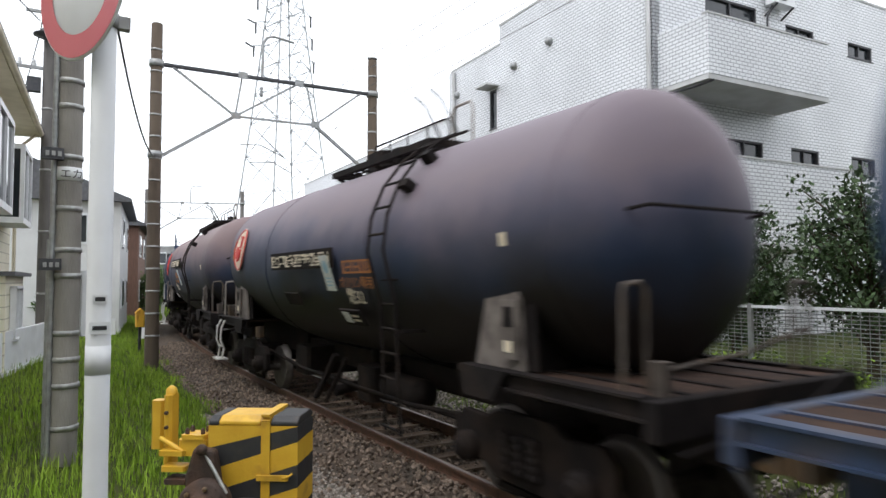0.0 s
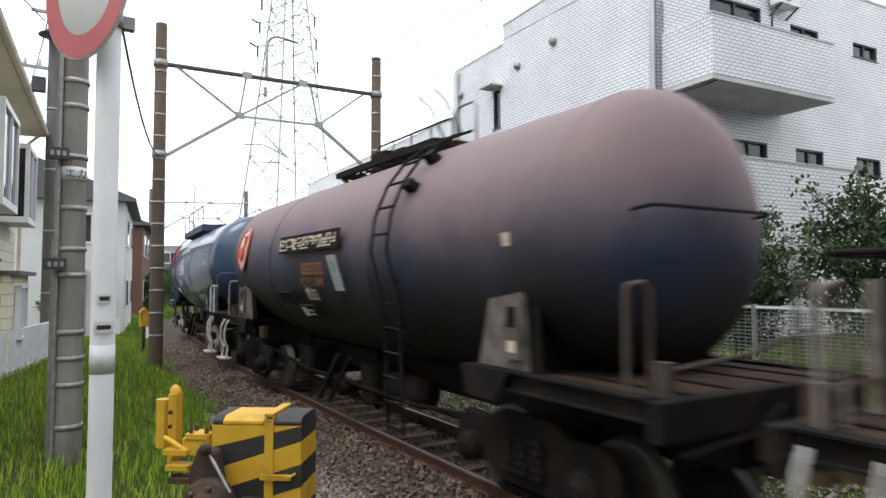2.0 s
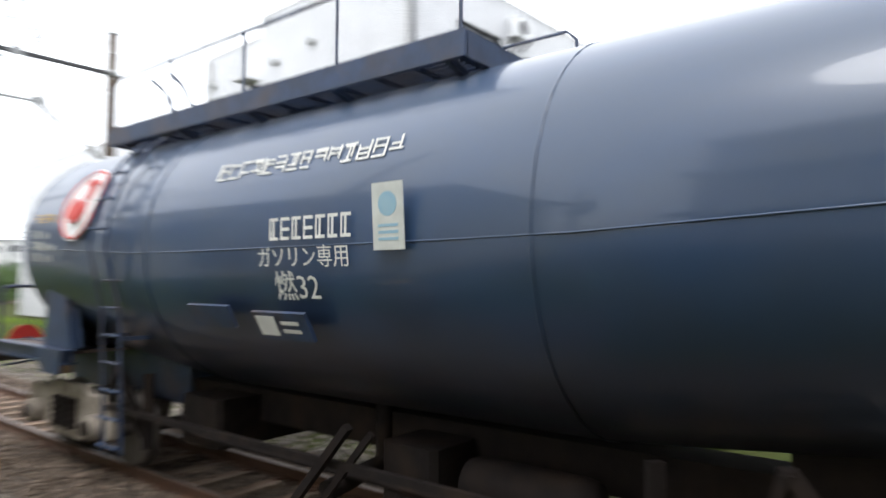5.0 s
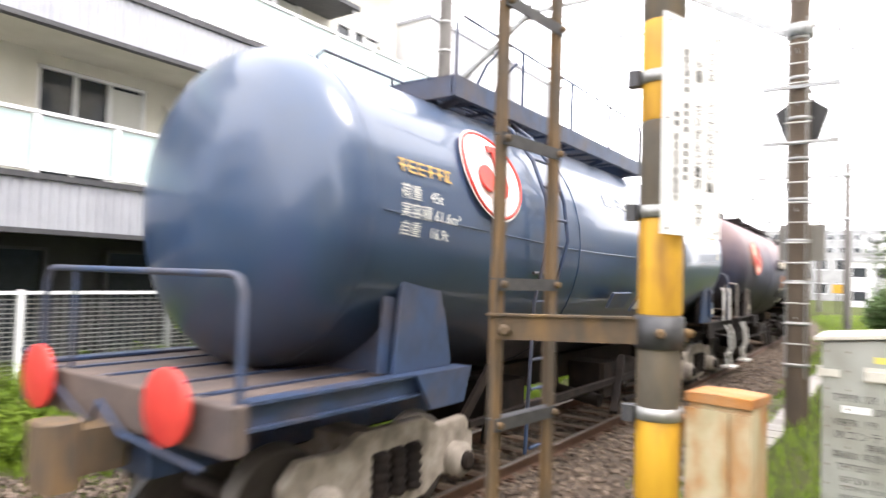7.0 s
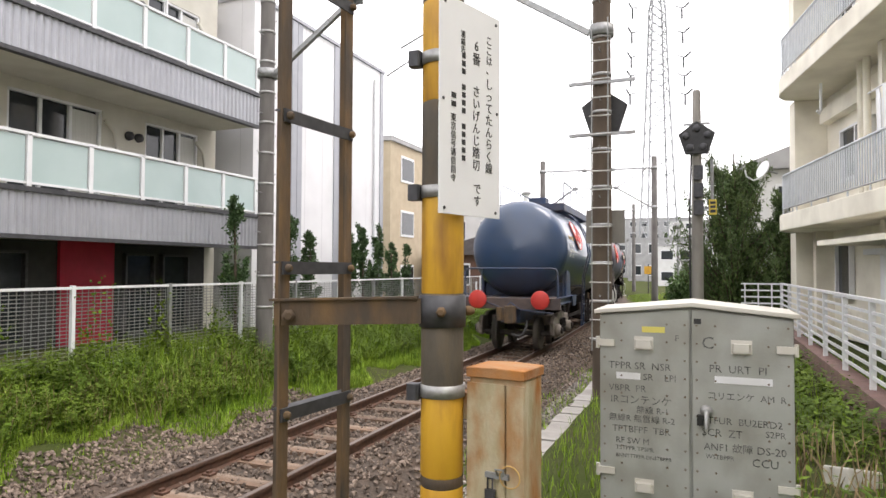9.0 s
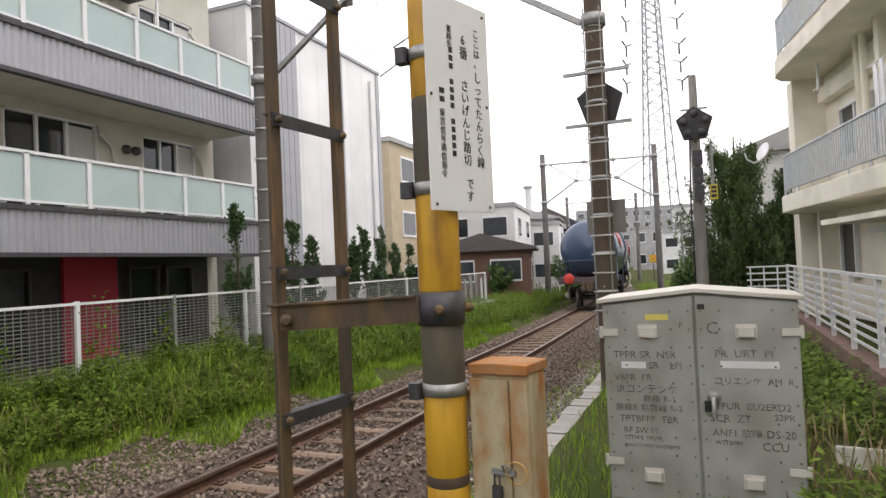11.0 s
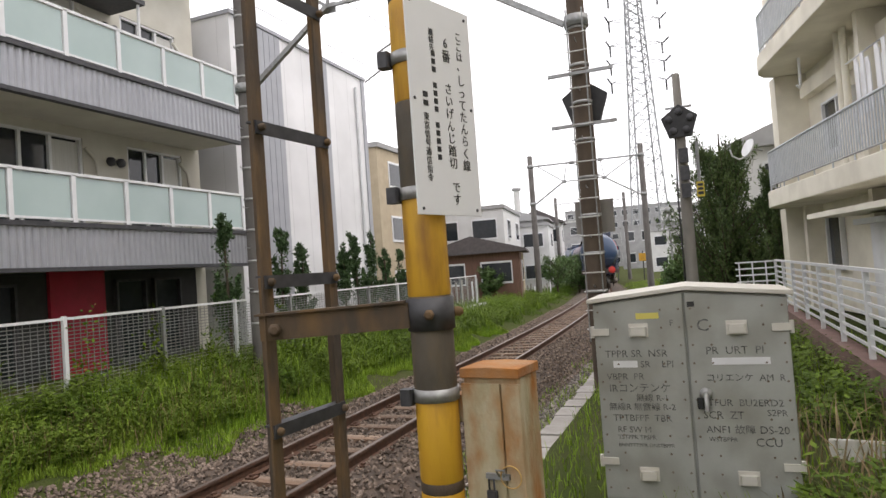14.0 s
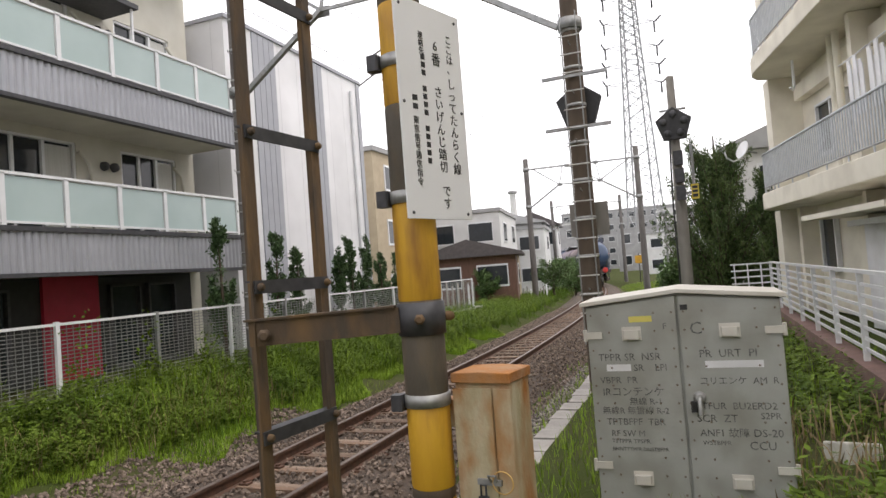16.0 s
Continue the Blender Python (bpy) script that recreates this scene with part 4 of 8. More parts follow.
def gantry(s, west, east, feet, beam, top, material, steps=0.0, detailed=True, r=0.19, east_material=None):
    a, b = on_track(s, west), on_track(s, east)
    za, zb = z_at(a.x, a.y), z_at(b.x, b.y)
    bands = np.arange(0.9, top - 0.3, 0.62) if detailed else ()
    for p, z, mm in ((a, za, material), (b, zb, east_material or material)):
        mast("gantry_mast", p.x, p.y, z, top, r, r * 0.8, mm, "weathered round concrete mast with steel bands", bands, steps, "masts of the overhead line", "gantry mast")
    g = thing("portal_beam", "pale steel lattice beam spanning the track between two masts", "gantry beam", group="portal beams over the track")
    P = lambda k, z: a.lerp(b, k) + Vector((0, 0, z))
    up, lo = beam, beam - (beam - feet) * 0.48
    for d in (-0.07, 0.07):
        off = Vector((0, d, 0))
        part("top_chord", Mesh().bar(P(0.02, up) + off, P(0.98, up) + off, 0.05, 0.07), M_DARKSTEEL if detailed else M_GALV, g)
    part("lower_chord", Mesh().bar(P(0.33, lo), P(0.7, lo), 0.05, 0.06), M_GALV, g)
    for k0, z0, k1, z1, w in ((0.03, feet, 0.33, lo, 0.09), (0.97, feet, 0.7, lo, 0.09), (0.06, up, 0.33, lo, 0.06), (0.94, up, 0.7, lo, 0.06), (0.33, lo, 0.62, up, 0.06), (0.33, lo, 0.36, up, 0.05), (0.7, lo, 0.66, up, 0.05)):
        part("brace", Mesh().bar(P(k0, z0), P(k1, z1), w, w), M_GALV, g)
    for k, z in ((0.33, lo), (0.7, lo), (0.36, up), (0.62, up)):
        part("gusset_plate", Mesh().box(-0.14, 0.14, -0.012, 0.012, -0.1, 0.1, Matrix.Translation(P(k, z) + Vector((0, -0.09, 0)))), M_GALV, g)
    for k, z in ((0.0, feet), (1.0, feet), (0.0, up), (1.0, up)):
        c = P(k, z)
        part("clamp", Mesh().lathe([(0.185, -0.09), (0.2, -0.09), (0.2, 0.09), (0.185, 0.09)], 18, Matrix.Translation(c)), M_GALV, g)
    # hooked drop arm with its pull-off, insulators
    c = P(0.45, up)
    part("drop_arm", Mesh().tube([c + Vector((0, 0, 0)), c + Vector((0.02, 0, 1.1)), c + Vector((0.12, 0, 1.3)), c + Vector((0.35, 0, 1.38)), c + Vector((1.0, 0, 1.32))], 0.045, 8, 0.03), M_GALV, g)
    part("insulator", Mesh().lathe([(0.03, -0.2), (0.07, -0.15), (0.03, -0.1), (0.07, -0.05), (0.03, 0), (0.07, 0.05), (0.03, 0.1)], 10, Matrix.Translation(c + Vector((-0.02, 0, -0.35)))), M_GALV, g)
    t = P(0.55, lo - 1.1)
    part("steady_arm", Mesh().tube([t + Vector((-1.3, 0, 0.25)), t + Vector((-0.7, 0, 0.3)), t + Vector((0, 0, 0))], 0.018, 6).tube([t + Vector((-1.0, 0, -0.25)), t + Vector((-0.3, 0, -0.2)), t + Vector((0.3, 0, -0.5))], 0.016, 6), M_GALV, g)
    return a, b


gantry(19.6, -2.35, 4.25, 5.75, 8.35, 9.5, M_POLE_BROWN)
gantry(54, -4.7, 2.4, 5.75, 8.3, 9.3, M_POLE, detailed=False)
gantry(103, -3, 4.3, 5.75, 8.3, 9.5, M_POLE, detailed=False)
gantry(-11.4, -2.98, 3.7, 6.05, 8.5, 10.5, M_POLE_BROWN, 0.4, r=0.165, east_material=M_POLE)
gantry(-40, -3.1, 3.4, 5.75, 8.05, 8.7, M_POLE, detailed=False)
gantry(-68, -3.3, 3.5, 5.75, 8.05, 8.7, M_POLE, detailed=False)
gantry(-100, -2.4, 4.4, 5.9, 8.3, 9.6, M_POLE, detailed=False)


def wire(name, pts, sag, r, label, n=14):
    ms = Mesh()
    for a, b in zip(pts, pts[1:]):
        a, b = Vector(a), Vector(b)
        ms.tube([a.lerp(b, i / n) - Vector((0, 0, 4 * sag * (i / n) * (1 - i / n))) for i in range(n + 1)], r, 5, caps=False)
    tagged(part(name, ms, M_BLACK), label, "cable")


line = [on_track(s, 0.0) for s in (-100, -68, -40, -11.4, 19.6, 57, 103)]
wire("contact_wire", [p + Vector((0.15 * (-1) ** i, 0, 5.3)) for i, p in enumerate(line)], 0.02, 0.004, "thin black contact wire over the track")
wire("catenary_wire", [p + Vector((0, 0, 6.3)) for p in line], 0.35, 0.004, "thin sagging carrier wire over the track")
for o, z in ((3.7, 9.3), (4.1, 8.6)):
    wire("feeder_cable", [on_track(s, o, z) for s in (-11.4, 19.6, 57)], 0.3, 0.007, "black feeder cable strung between masts")
wire("service_drop", [(0.25, 7.3, 7.2), on_track(19.6, -2.35, 5.7)], 0.9, 0.02, "twisted black service cable in a slack bow")
wire("telephone_cable", [(0.25, 7.3, 7.6), (-0.05, 18.6, 8.3), (-2, 45, 8.5)], 0.3, 0.014, "black telephone cable between wooden poles")
wire("telephone_cable", [(-4, 2.5, 8.2), (-0.05, 18.6, 8.6)], 0.35, 0.016, "black telephone cable above the house")
wire("telephone_cable", [(-4.5, 3.2, 9.6), (-0.05, 18.6, 9.3)], 0.35, 0.016, "black power cable above the house")


# ---- lattice pylons ----
def pylon(x, y, h, w, turn):
    th = thing("power_pylon", "tall grey steel lattice power pylon with insulator strings", "pylon", pose(x, y, -0.5, 0, 0, turn), group="power pylons")
    W = lambda z: w * (1 - z / h) ** 1.25 + 2.6 * min(1, (h - z) / (h * 0.12))
    lv = [0]
    while lv[-1] < h * 0.97:
        lv.append(lv[-1] + max(1.7, W(lv[-1]) * 0.62))
    lv[-1] = h
    C = lambda z, i: Vector(((1, -1, -1, 1)[i] * W(z) / 2, (1, 1, -1, -1)[i] * W(z) / 2, z))
    legs = [Mesh() for _ in range(4)]
    br = [Mesh() for _ in range(4)]
    for z0, z1 in zip(lv, lv[1:]):
        for i in range(4):
            j = (i + 1) % 4
            legs[i].bar(C(z0, i), C(z1, i), 0.27, 0.27)
            br[i].bar(C(z0, i), C(z1, j), 0.12, 0.12).bar(C(z0, j), C(z1, i), 0.12, 0.12).bar(C(z1, i), C(z1, j), 0.12, 0.12)
    for i in range(4):
        part("leg", legs[i], M_PYLON, th)
        part("bracing", br[i], M_PYLON, th)
    for k in (0.60, 0.66, 0.72, 0.8, 0.88):
        for sx in (-1, 1):
            z = h * k
            e = Vector((sx * (W(z) / 2 + 4.2), 0, z))
            arm = part("cross_arm", Mesh().bar(C(z, 0 if sx > 0 else 1), e, 0.12, 0.12).bar(C(z, 3 if sx > 0 else 2), e, 0.12, 0.12).bar((sx * W(z) / 2, 0, z + 1.4), e, 0.1, 0.1), M_PYLON, th)
            part("insulator", Mesh().tube([e, e - Vector((0, 0, 2.6))], 0.22, 8).tube([e + Vector((sx * 0.2, 0.3, -0.2)), e + Vector((sx * 1.2, 1.4, 0.7))], 0.2, 8), M_DARKSTEEL, arm)


# grey steel, paled because the bright haze before it is put into the colour
M_PYLON = mat("hazed_pylon_steel", (0.34, 0.35, 0.36), (0.28, 0.29, 0.3), 0.6, 0.2)
pylon(48, 146, 92, 16.5, 15)
pylon(10.2, -157.5, 72, 5.0, 20)


# ---- the white tiled apartment house behind the train ----
M_TILE = brick_mat("white_wall_tile", (0.8, 0.81, 0.83), (0.33, 0.34, 0.36), 0.2, 0.088, 0.011, 0.3)
M_TILEPLAIN = mat("pale_concrete", (0.60, 0.60, 0.60), (0.5, 0.5, 0.5), 0.8, scale=2, stain=(0.4, 0.39, 0.37), bump=0.1)
P1 = pose(0, 0, 0, 0, 0, -4)
house = thing("apartment_house", "white tiled three-storey apartment house with boxed balconies", "apartment house", P1)


def window(parent, m, w, h, frame_m, panes=2, name="window"):
    """Frame, sill, panes; m puts its lower left outer corner, x along the wall, y up, z outwards."""
    f = Mesh()
    for x0, x1, y0, y1 in ((0, w, 0, 0.05), (0, w, h - 0.05, h), (0, 0.05, 0, h), (w - 0.05, w, 0, h)):
        f.box(x0, x1, y0, y1, -0.08, 0.03, m)
    wd = part(name, f, frame_m, parent)
    for i in range(panes):
        x0, x1 = 0.05 + (w - 0.1) * i / panes, 0.05 + (w - 0.1) * (i + 1) / panes
        part("pane", Mesh().box(x0, x1 - 0.03, 0.05, h - 0.05, -0.05 - 0.02 * (i % 2), -0.04 - 0.02 * (i % 2), m), M_WINDOW, wd)
        if i:
            part("mullion", Mesh().box(x0 - 0.045, x0 + 0.015, 0.05, h - 0.05, -0.06, 0.015, m), frame_m, wd)
    part("window_sill", Mesh().box(-0.05, w + 0.05, -0.04, 0, -0.05, 0.07, m), frame_m, wd)
    return wd


def wall_m(p, along, out):
    ex, nz = Vector(along).normalized(), Vector(out).normalized()
    m = Matrix((ex, Vector((0, 0, 1)), nz)).transposed().to_4x4()
    m.translation = Vector(p)
    return m


def facade(parent, m, w, h, t, material, wins, label=""):
    """A wall slab with real openings; wins are (x, y, width, height, frame, panes)."""
    xs = sorted({0, w, *[q[0] for q in wins], *[q[0] + q[2] for q in wins]})
    ys = sorted({0, h, *[q[1] for q in wins], *[q[1] + q[3] for q in wins]})
    ms = Mesh()
    for x0, x1 in zip(xs, xs[1:]):
        for y0, y1 in zip(ys, ys[1:]):
            cx, cy = (x0 + x1) / 2, (y0 + y1) / 2
            if not any(q[0] < cx < q[0] + q[2] and q[1] < cy < q[1] + q[3] for q in wins):
                ms.box(x0, x1, y0, y1, -t, 0, m)
    wl = part("wall", ms, material, parent, label)
    bm = bmesh.new()
    bm.from_mesh(wl.data)
    bmesh.ops.remove_doubles(bm, verts=bm.verts, dist=0.0005)
    bm.to_mesh(wl.data)
    bm.free()
    return wl, [window(parent, m @ pose(q[0], q[1], -0.05), q[2], q[3], q[4], q[5]) for q in wins]


M_CURTAIN = mat("net_curtain", (0.6, 0.6, 0.57), (0.5, 0.5, 0.47), 0.9, scale=14, stretch=(1, 8, 0.1))
# near-black colour stands in for the darkness of unlit rooms behind the windows
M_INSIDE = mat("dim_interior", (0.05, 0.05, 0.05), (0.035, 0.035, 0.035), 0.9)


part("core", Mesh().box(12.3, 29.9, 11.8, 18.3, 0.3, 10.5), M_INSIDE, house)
facade(house, wall_m((12, 18.4, 0.3), (0, -1, 0), (-1, 0, 0)), 6.9, 10.55, 0.25, M_TILE, [])
facade(house, wall_m((12, 11.5, 0.3), (1, 0, 0), (0, -1, 0)), 18, 10.55, 0.25, M_TILE, [(x - 12, z - 0.3, w, h, M_DARKSTEEL, 2) for x, z, w, h in ((13.9, 7.5, 2.05, 2.15), (17.2, 9.0, 1.3, 0.45), (14.65, 4.5, 1.42, 1.42), (17.3, 5.35, 1.28, 0.55), (20.2, 5.35, 1.28, 0.55), (20.2, 9.0, 1.28, 0.45))])
part("core", Mesh().box(12.3, 29.9, 18.402, 21.7, 0.3, 9.9), M_INSIDE, house)
facade(house, wall_m((12, 21.8, 0.3), (0, -1, 0), (-1, 0, 0)), 3.398, 9.9, 0.25, M_TILE, [(2.75, 7.1, 0.45, 1.35, M_DARKSTEEL, 1)])
part("wall", Mesh().box(12.0, 30, 21.801, 22.0, 0.3, 10.2), M_TILE, house)
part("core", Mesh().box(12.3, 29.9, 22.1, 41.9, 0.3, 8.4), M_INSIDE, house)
facade(house, wall_m((12, 42, 0.3), (0, -1, 0), (-1, 0, 0)), 19.998, 8.15, 0.25, M_TILE, [(14.4, 6.6, 1.2, 0.9, M_DARKSTEEL, 2)])
for x0, x1, y0, y1, z in ((11.98, 30, 11.48, 18.4, 10.85), (11.98, 30, 18.404, 21.82, 10.2), (11.98, 30, 21.824, 42, 8.45)):
    part("parapet_cap", Mesh().box(x0, x1, y0, y1, z, z + 0.07), M_TILEPLAIN, house)
for y, z0, z1 in ((11.58, 0.4, 10.8), (21.5, 0.4, 10.1)):
    part("rain_pipe", Mesh().tube([(11.93, y, z0), (11.93, y, z1)], 0.06, 10), M_TILEPLAIN, house)
for y, z in ((15.6, 9.4), (17.5, 9.2), (26, 8.0), (21.3, 9.2)):
    part("vent_hood", Mesh().lathe([(0.02, 0.16), (0.1, 0.14), (0.13, 0.06), (0.13, 0)], 12, Matrix.Translation((12, y, z)) @ Matrix.Rotation(radians(-90), 4, "Y")), M_GALV, house)
part("window_hood", Mesh().box(11.5, 12, 18.45, 19.2, 8.8, 8.86), M_TILEPLAIN, house)
# balconies on the near face
for x0, x1, y0, z0, z1 in ((12.16, 16.7, 10.0, 6.75, 8.26), (12.9, 17.3, 9.85, 2.9, 4.98)):
    bal = part("balcony", Mesh().prism([(x0, 11.5), (x0, y0), (x1, y0), (x1, 11.5), (x1 - 0.14, 11.5), (x1 - 0.14, y0 + 0.14), (x0 + 0.14, y0 + 0.14), (x0 + 0.14, 11.5)], z0 + 0.12, z1), M_TILE, house, "tiled balcony box")
    part("balcony_floor", Mesh().box(x0 + 0.01, x1 - 0.01, y0 + 0.01, 11.5, z0, z0 + 0.12), M_TILEPLAIN, bal)
    part("balcony_cap", Mesh().box(x0 - 0.02, x1 + 0.02, y0 - 0.02, y0 + 0.16, z1, z1 + 0.04), M_TILEPLAIN, bal)
ac = part("air_conditioner", Mesh().box(16.2, 17.1, 11.1, 11.42, 9.75, 10.35, c=0.03), M_WHITE, house, "white outdoor air-conditioner unit")
part("fan_grille", Mesh().lathe([(0.2, 0.0), (0.22, 0.015), (0.2, 0.02)], 20, Matrix.Translation((16.55, 11.095, 10.05)) @ Matrix.Rotation(radians(90), 4, "X")), M_DARKSTEEL, ac)
part("bracket", Mesh().bar((16.3, 11.5, 9.5), (16.3, 11.1, 9.74), 0.04, 0.04).bar((17.0, 11.5, 9.5), (17.0, 11.1, 9.74), 0.04, 0.04), M_DARKSTEEL, ac)
part("refrigerant_pipe", Mesh().tube([(16.35, 11.3, 9.75), (16.2, 11.35, 9.4), (16.25, 11.4, 9.0), (16.5, 11.45, 8.85), (16.6, 11.49, 9.0)], 0.03, 8), M_DARKSTEEL, ac)


part("curtain", Mesh().box(14.72, 15.3, 11.63, 11.64, 4.56, 5.86), M_CURTAIN, house, "pale drawn curtain")
part("eave_pipe", Mesh().tube([(12.2, 11.44, 6.7), (12.25, 10.5, 6.68), (12.3, 9.98, 6.72)], 0.025, 6), M_DARKSTEEL, house)
part("wall_cable", Mesh().tube([(14.0, 11.48, 6.0), (14.1, 11.45, 5.9), (14.3, 11.46, 5.5), (14.35, 11.46, 5.0)], 0.03, 6), M_TILEPLAIN, house)


# ---- the cream house by the grass strip ----
M_SIDING = brick_mat("cream_siding", (0.88, 0.83, 0.66), (0.55, 0.5, 0.38), 3.0, 0.22, 0.012, 0.55)
M_CREAM_TRIM = mat("cream_trim", (0.74, 0.68, 0.53), (0.64, 0.58, 0.44), 0.6, scale=3)
M_ROOF = mat("grey_roof_tile", (0.12, 0.12, 0.13), (0.085, 0.085, 0.09), 0.8, scale=8, bump=0.3)
H1 = pose(0.0, 18.6, 0.4, 0, 0, -4.4)
cottage = thing("cream_house", "two-storey cream house with white bay windows and eaves", "house", H1)
part("wall", Mesh().box(-7, -0.5, -12, -0.5, 0, 5.3), M_SIDING, cottage)
part("eave", Mesh().box(-7.2, 0.0, -12.4, 0.0, 5.3, 5.42), M_CREAM_TRIM, cottage)
part("roof", Mesh().add([(0.1, -12.6, 5.42), (0.1, 0.15, 5.42), (-7.3, 0.15, 5.42), (-7.3, -12.6, 5.42), (-3.6, -9.5, 7.4), (-3.6, -3, 7.4)], [(0, 1, 5, 4), (1, 2, 5), (2, 3, 4, 5), (3, 0, 4), (3, 2, 1, 0)]), M_ROOF, cottage)
part("gutter", Mesh().tube([(0.05, -12.5, 5.36), (0.05, 0.1, 5.36)], 0.06, 8), M_CREAM_TRIM, cottage)
part("downpipe", Mesh().tube([(-0.05, -0.35, 5.3), (-0.42, -0.45, 4.9), (-0.42, -0.45, 0.1)], 0.04, 8), M_CREAM_TRIM, cottage)
for y0, y1, z0, z1 in ((-6.6, -4.7, 3.1, 4.55), (-2.9, -1.3, 3.1, 4.5)):
    bay = part("bay_window", Mesh().box(-0.5, -0.02, y0, y1, z0 - 0.12, z0).box(-0.5, -0.02, y0, y1, z1, z1 + 0.1).box(-0.1, -0.02, y0, y0 + 0.08, z0, z1).box(-0.1, -0.02, y1 - 0.08, y1, z0, z1).box(-0.1, -0.02, (y0 + y1) / 2 - 0.03, (y0 + y1) / 2 + 0.03, z0, z1), M_WHITE, cottage, "white boxed bay window")
    part("pane", Mesh().box(-0.07, -0.06, y0 + 0.08, y1 - 0.08, z0, z1), M_WINDOW, bay)
    part("pane", Mesh().box(-0.5, -0.1, y0 + 0.02, y0 + 0.04, z0, z1), M_WINDOW, bay)
part("lean_to", Mesh().box(-0.5, -0.15, -4.2, -1.2, 0, 1.9), M_SIDING, cottage)
part("lean_to_roof", Mesh().box(-0.5, 0.0, -4.3, -1.1, 1.9, 1.98), M_ROOF, cottage)
part("awning", Mesh().bar((-0.5, -7.5, 2.3), (0.0, -7.5, 2.1), 1.6, 0.05), M_DARKSTEEL, cottage)
window(cottage, wall_m((-0.41, -8.2, 0.9), (0, 1, 0), (1, 0, 0)), 1.6, 1.1, M_WHITE, 2)
window(cottage, wall_m((-0.06, -3.6, 0.7), (0, 1, 0), (1, 0, 0)), 1.2, 1.0, M_WHITE, 2)
low = thing("block_wall", "low white-painted block wall on a grey footing", "wall", kind="structure")
a, b = Vector((-1.6, 10.2, 0.3)), Vector((0.5, 18.7, 0.3))
part("wall_face", Mesh().bar(a + Vector((0, 0, 0.58)), b + Vector((0, 0, 0.58)), 0.12, 0.75), M_WHITE, low)
part("footing", Mesh().bar(a + Vector((0.03, 0, 0.07)), b + Vector((0.03, 0, 0.07)), 0.16, 0.3), M_TILEPLAIN, low)

# ---- masts and signs of the grass strip ----
p = mast("utility_pole", 0.25, 7.3, 0.3, 8.2, 0.125, 0.1, M_POLE_PALE, "grey weathered concrete utility pole hung with steel bands", (0.5, 0.9, 1.15, 1.4, 1.95, 2.2, 2.6, 3.1, 3.6, 3.85, 4.2, 4.5, 5.0, 5.4), 0)
for z in (3.1, 2.05):
    bx = part("cable_clamp", Mesh().box(-0.24, -0.05, -0.2, -0.12, z - 0.05, z + 0.06, c=0.015), M_DARKSTEEL, p)
    for i in range(3):
        part("bolt", Mesh().box(-0.2 + i * 0.05, -0.17 + i * 0.05, -0.215, -0.2, z - 0.02, z + 0.025), M_BAND, bx)
part("name_band", Mesh().lathe([(0.115, 2.87), (0.123, 2.87), (0.123, 3.0), (0.115, 3.0)], 20), M_WHITE, p, "white name band")
lettering("band_lettering", "エカ", 0.1, M_BLACK, p, pose(-0.08, -0.125, 2.895, 90, 0, 0))
part("conduit", Mesh().tube([(-0.13, -0.06, 0), (-0.125, -0.06, 3.2), (-0.115, -0.06, 6)], 0.025, 8).tube([(-0.16, -0.02, 0), (-0.15, -0.02, 2.3)], 0.02, 8), M_GALV, p)
part("meter_box", Mesh().box(0.12, 0.3, 0.1, 0.3, 1.35, 2.0, c=0.02), M_WHITE, p, "white box strapped to the pole")
p = mast("lamp_pole", 0.15, 18.5, 0.4, 9.5, 0.15, 0.11, M_POLE, "slim dark utility pole with a street lamp and fittings", (1.5, 3, 4.5, 6), 0)
lamp = part("lamp_head", Mesh().lathe([(0.05, 0.22), (0.1, 0.18), (0.2, 0.06), (0.32, 0.0), (0.32, -0.03), (0.12, -0.05), (0.12, -0.12), (0.04, -0.15)], 20, pose(-0.02, -0.3, 7.75)), M_DARKSTEEL, p, "dark dish-shaped lamp")
part("lamp_arm", Mesh().tube([(0, 0, 8.05), (-0.02, -0.3, 7.97)], 0.025, 8), M_DARKSTEEL, lamp)
part("crossarm", Mesh().bar((-0.7, 0, 7.0), (0.5, 0, 7.0), 0.07, 0.07), M_GALV, p)
part("crossarm", Mesh().bar((-0.5, 0, 8.4), (0.5, 0, 8.4), 0.07, 0.07), M_GALV, p)
for x in (-0.6, -0.3, 0.35):
    part("insulator", Mesh().lathe([(0.03, 7.04), (0.06, 7.08), (0.03, 7.12), (0.05, 7.16), (0.02, 7.2)], 10, pose(x, 0, 0)), M_WHITE, p)
part("transformer_clutter", Mesh().box(-0.45, -0.15, -0.1, 0.1, 6.4, 6.75, c=0.03).tube([(-0.4, 0, 6.4), (-0.5, 0.05, 6.1), (-0.2, 0, 5.8)], 0.02, 6), M_DARKSTEEL, p)

M_FILM = mat("pale_grey_film", (0.71, 0.72, 0.73), (0.66, 0.67, 0.68), 0.5)
sign = thing("road_sign", "round red-rimmed white road sign on a white steel post", "road sign", pose(0.21, 2.86, 0.42))
part("post", Mesh().lathe([(0.044, -0.3), (0.044, 3.6), (0.03, 3.62)], 24), M_WHITE, sign)
dm = Matrix.Translation((-0.085, -0.03, 2.93)) @ Vector((-0.9, -0.44, 0)).to_track_quat("Z", "Y").to_matrix().to_4x4()
ds = part("sign_plate", Mesh().lathe([(0.02, -0.004), (0.295, -0.004), (0.3, 0), (0.295, 0.004), (0.02, 0.004)], 48, dm), M_WHITE, sign, "white round plate")
ringv = [dm @ Vector((r * math.cos(a), r * math.sin(a), 0.0065)) for r in (0.2, 0.29) for a in np.linspace(0, 2 * math.pi, 48, False)]
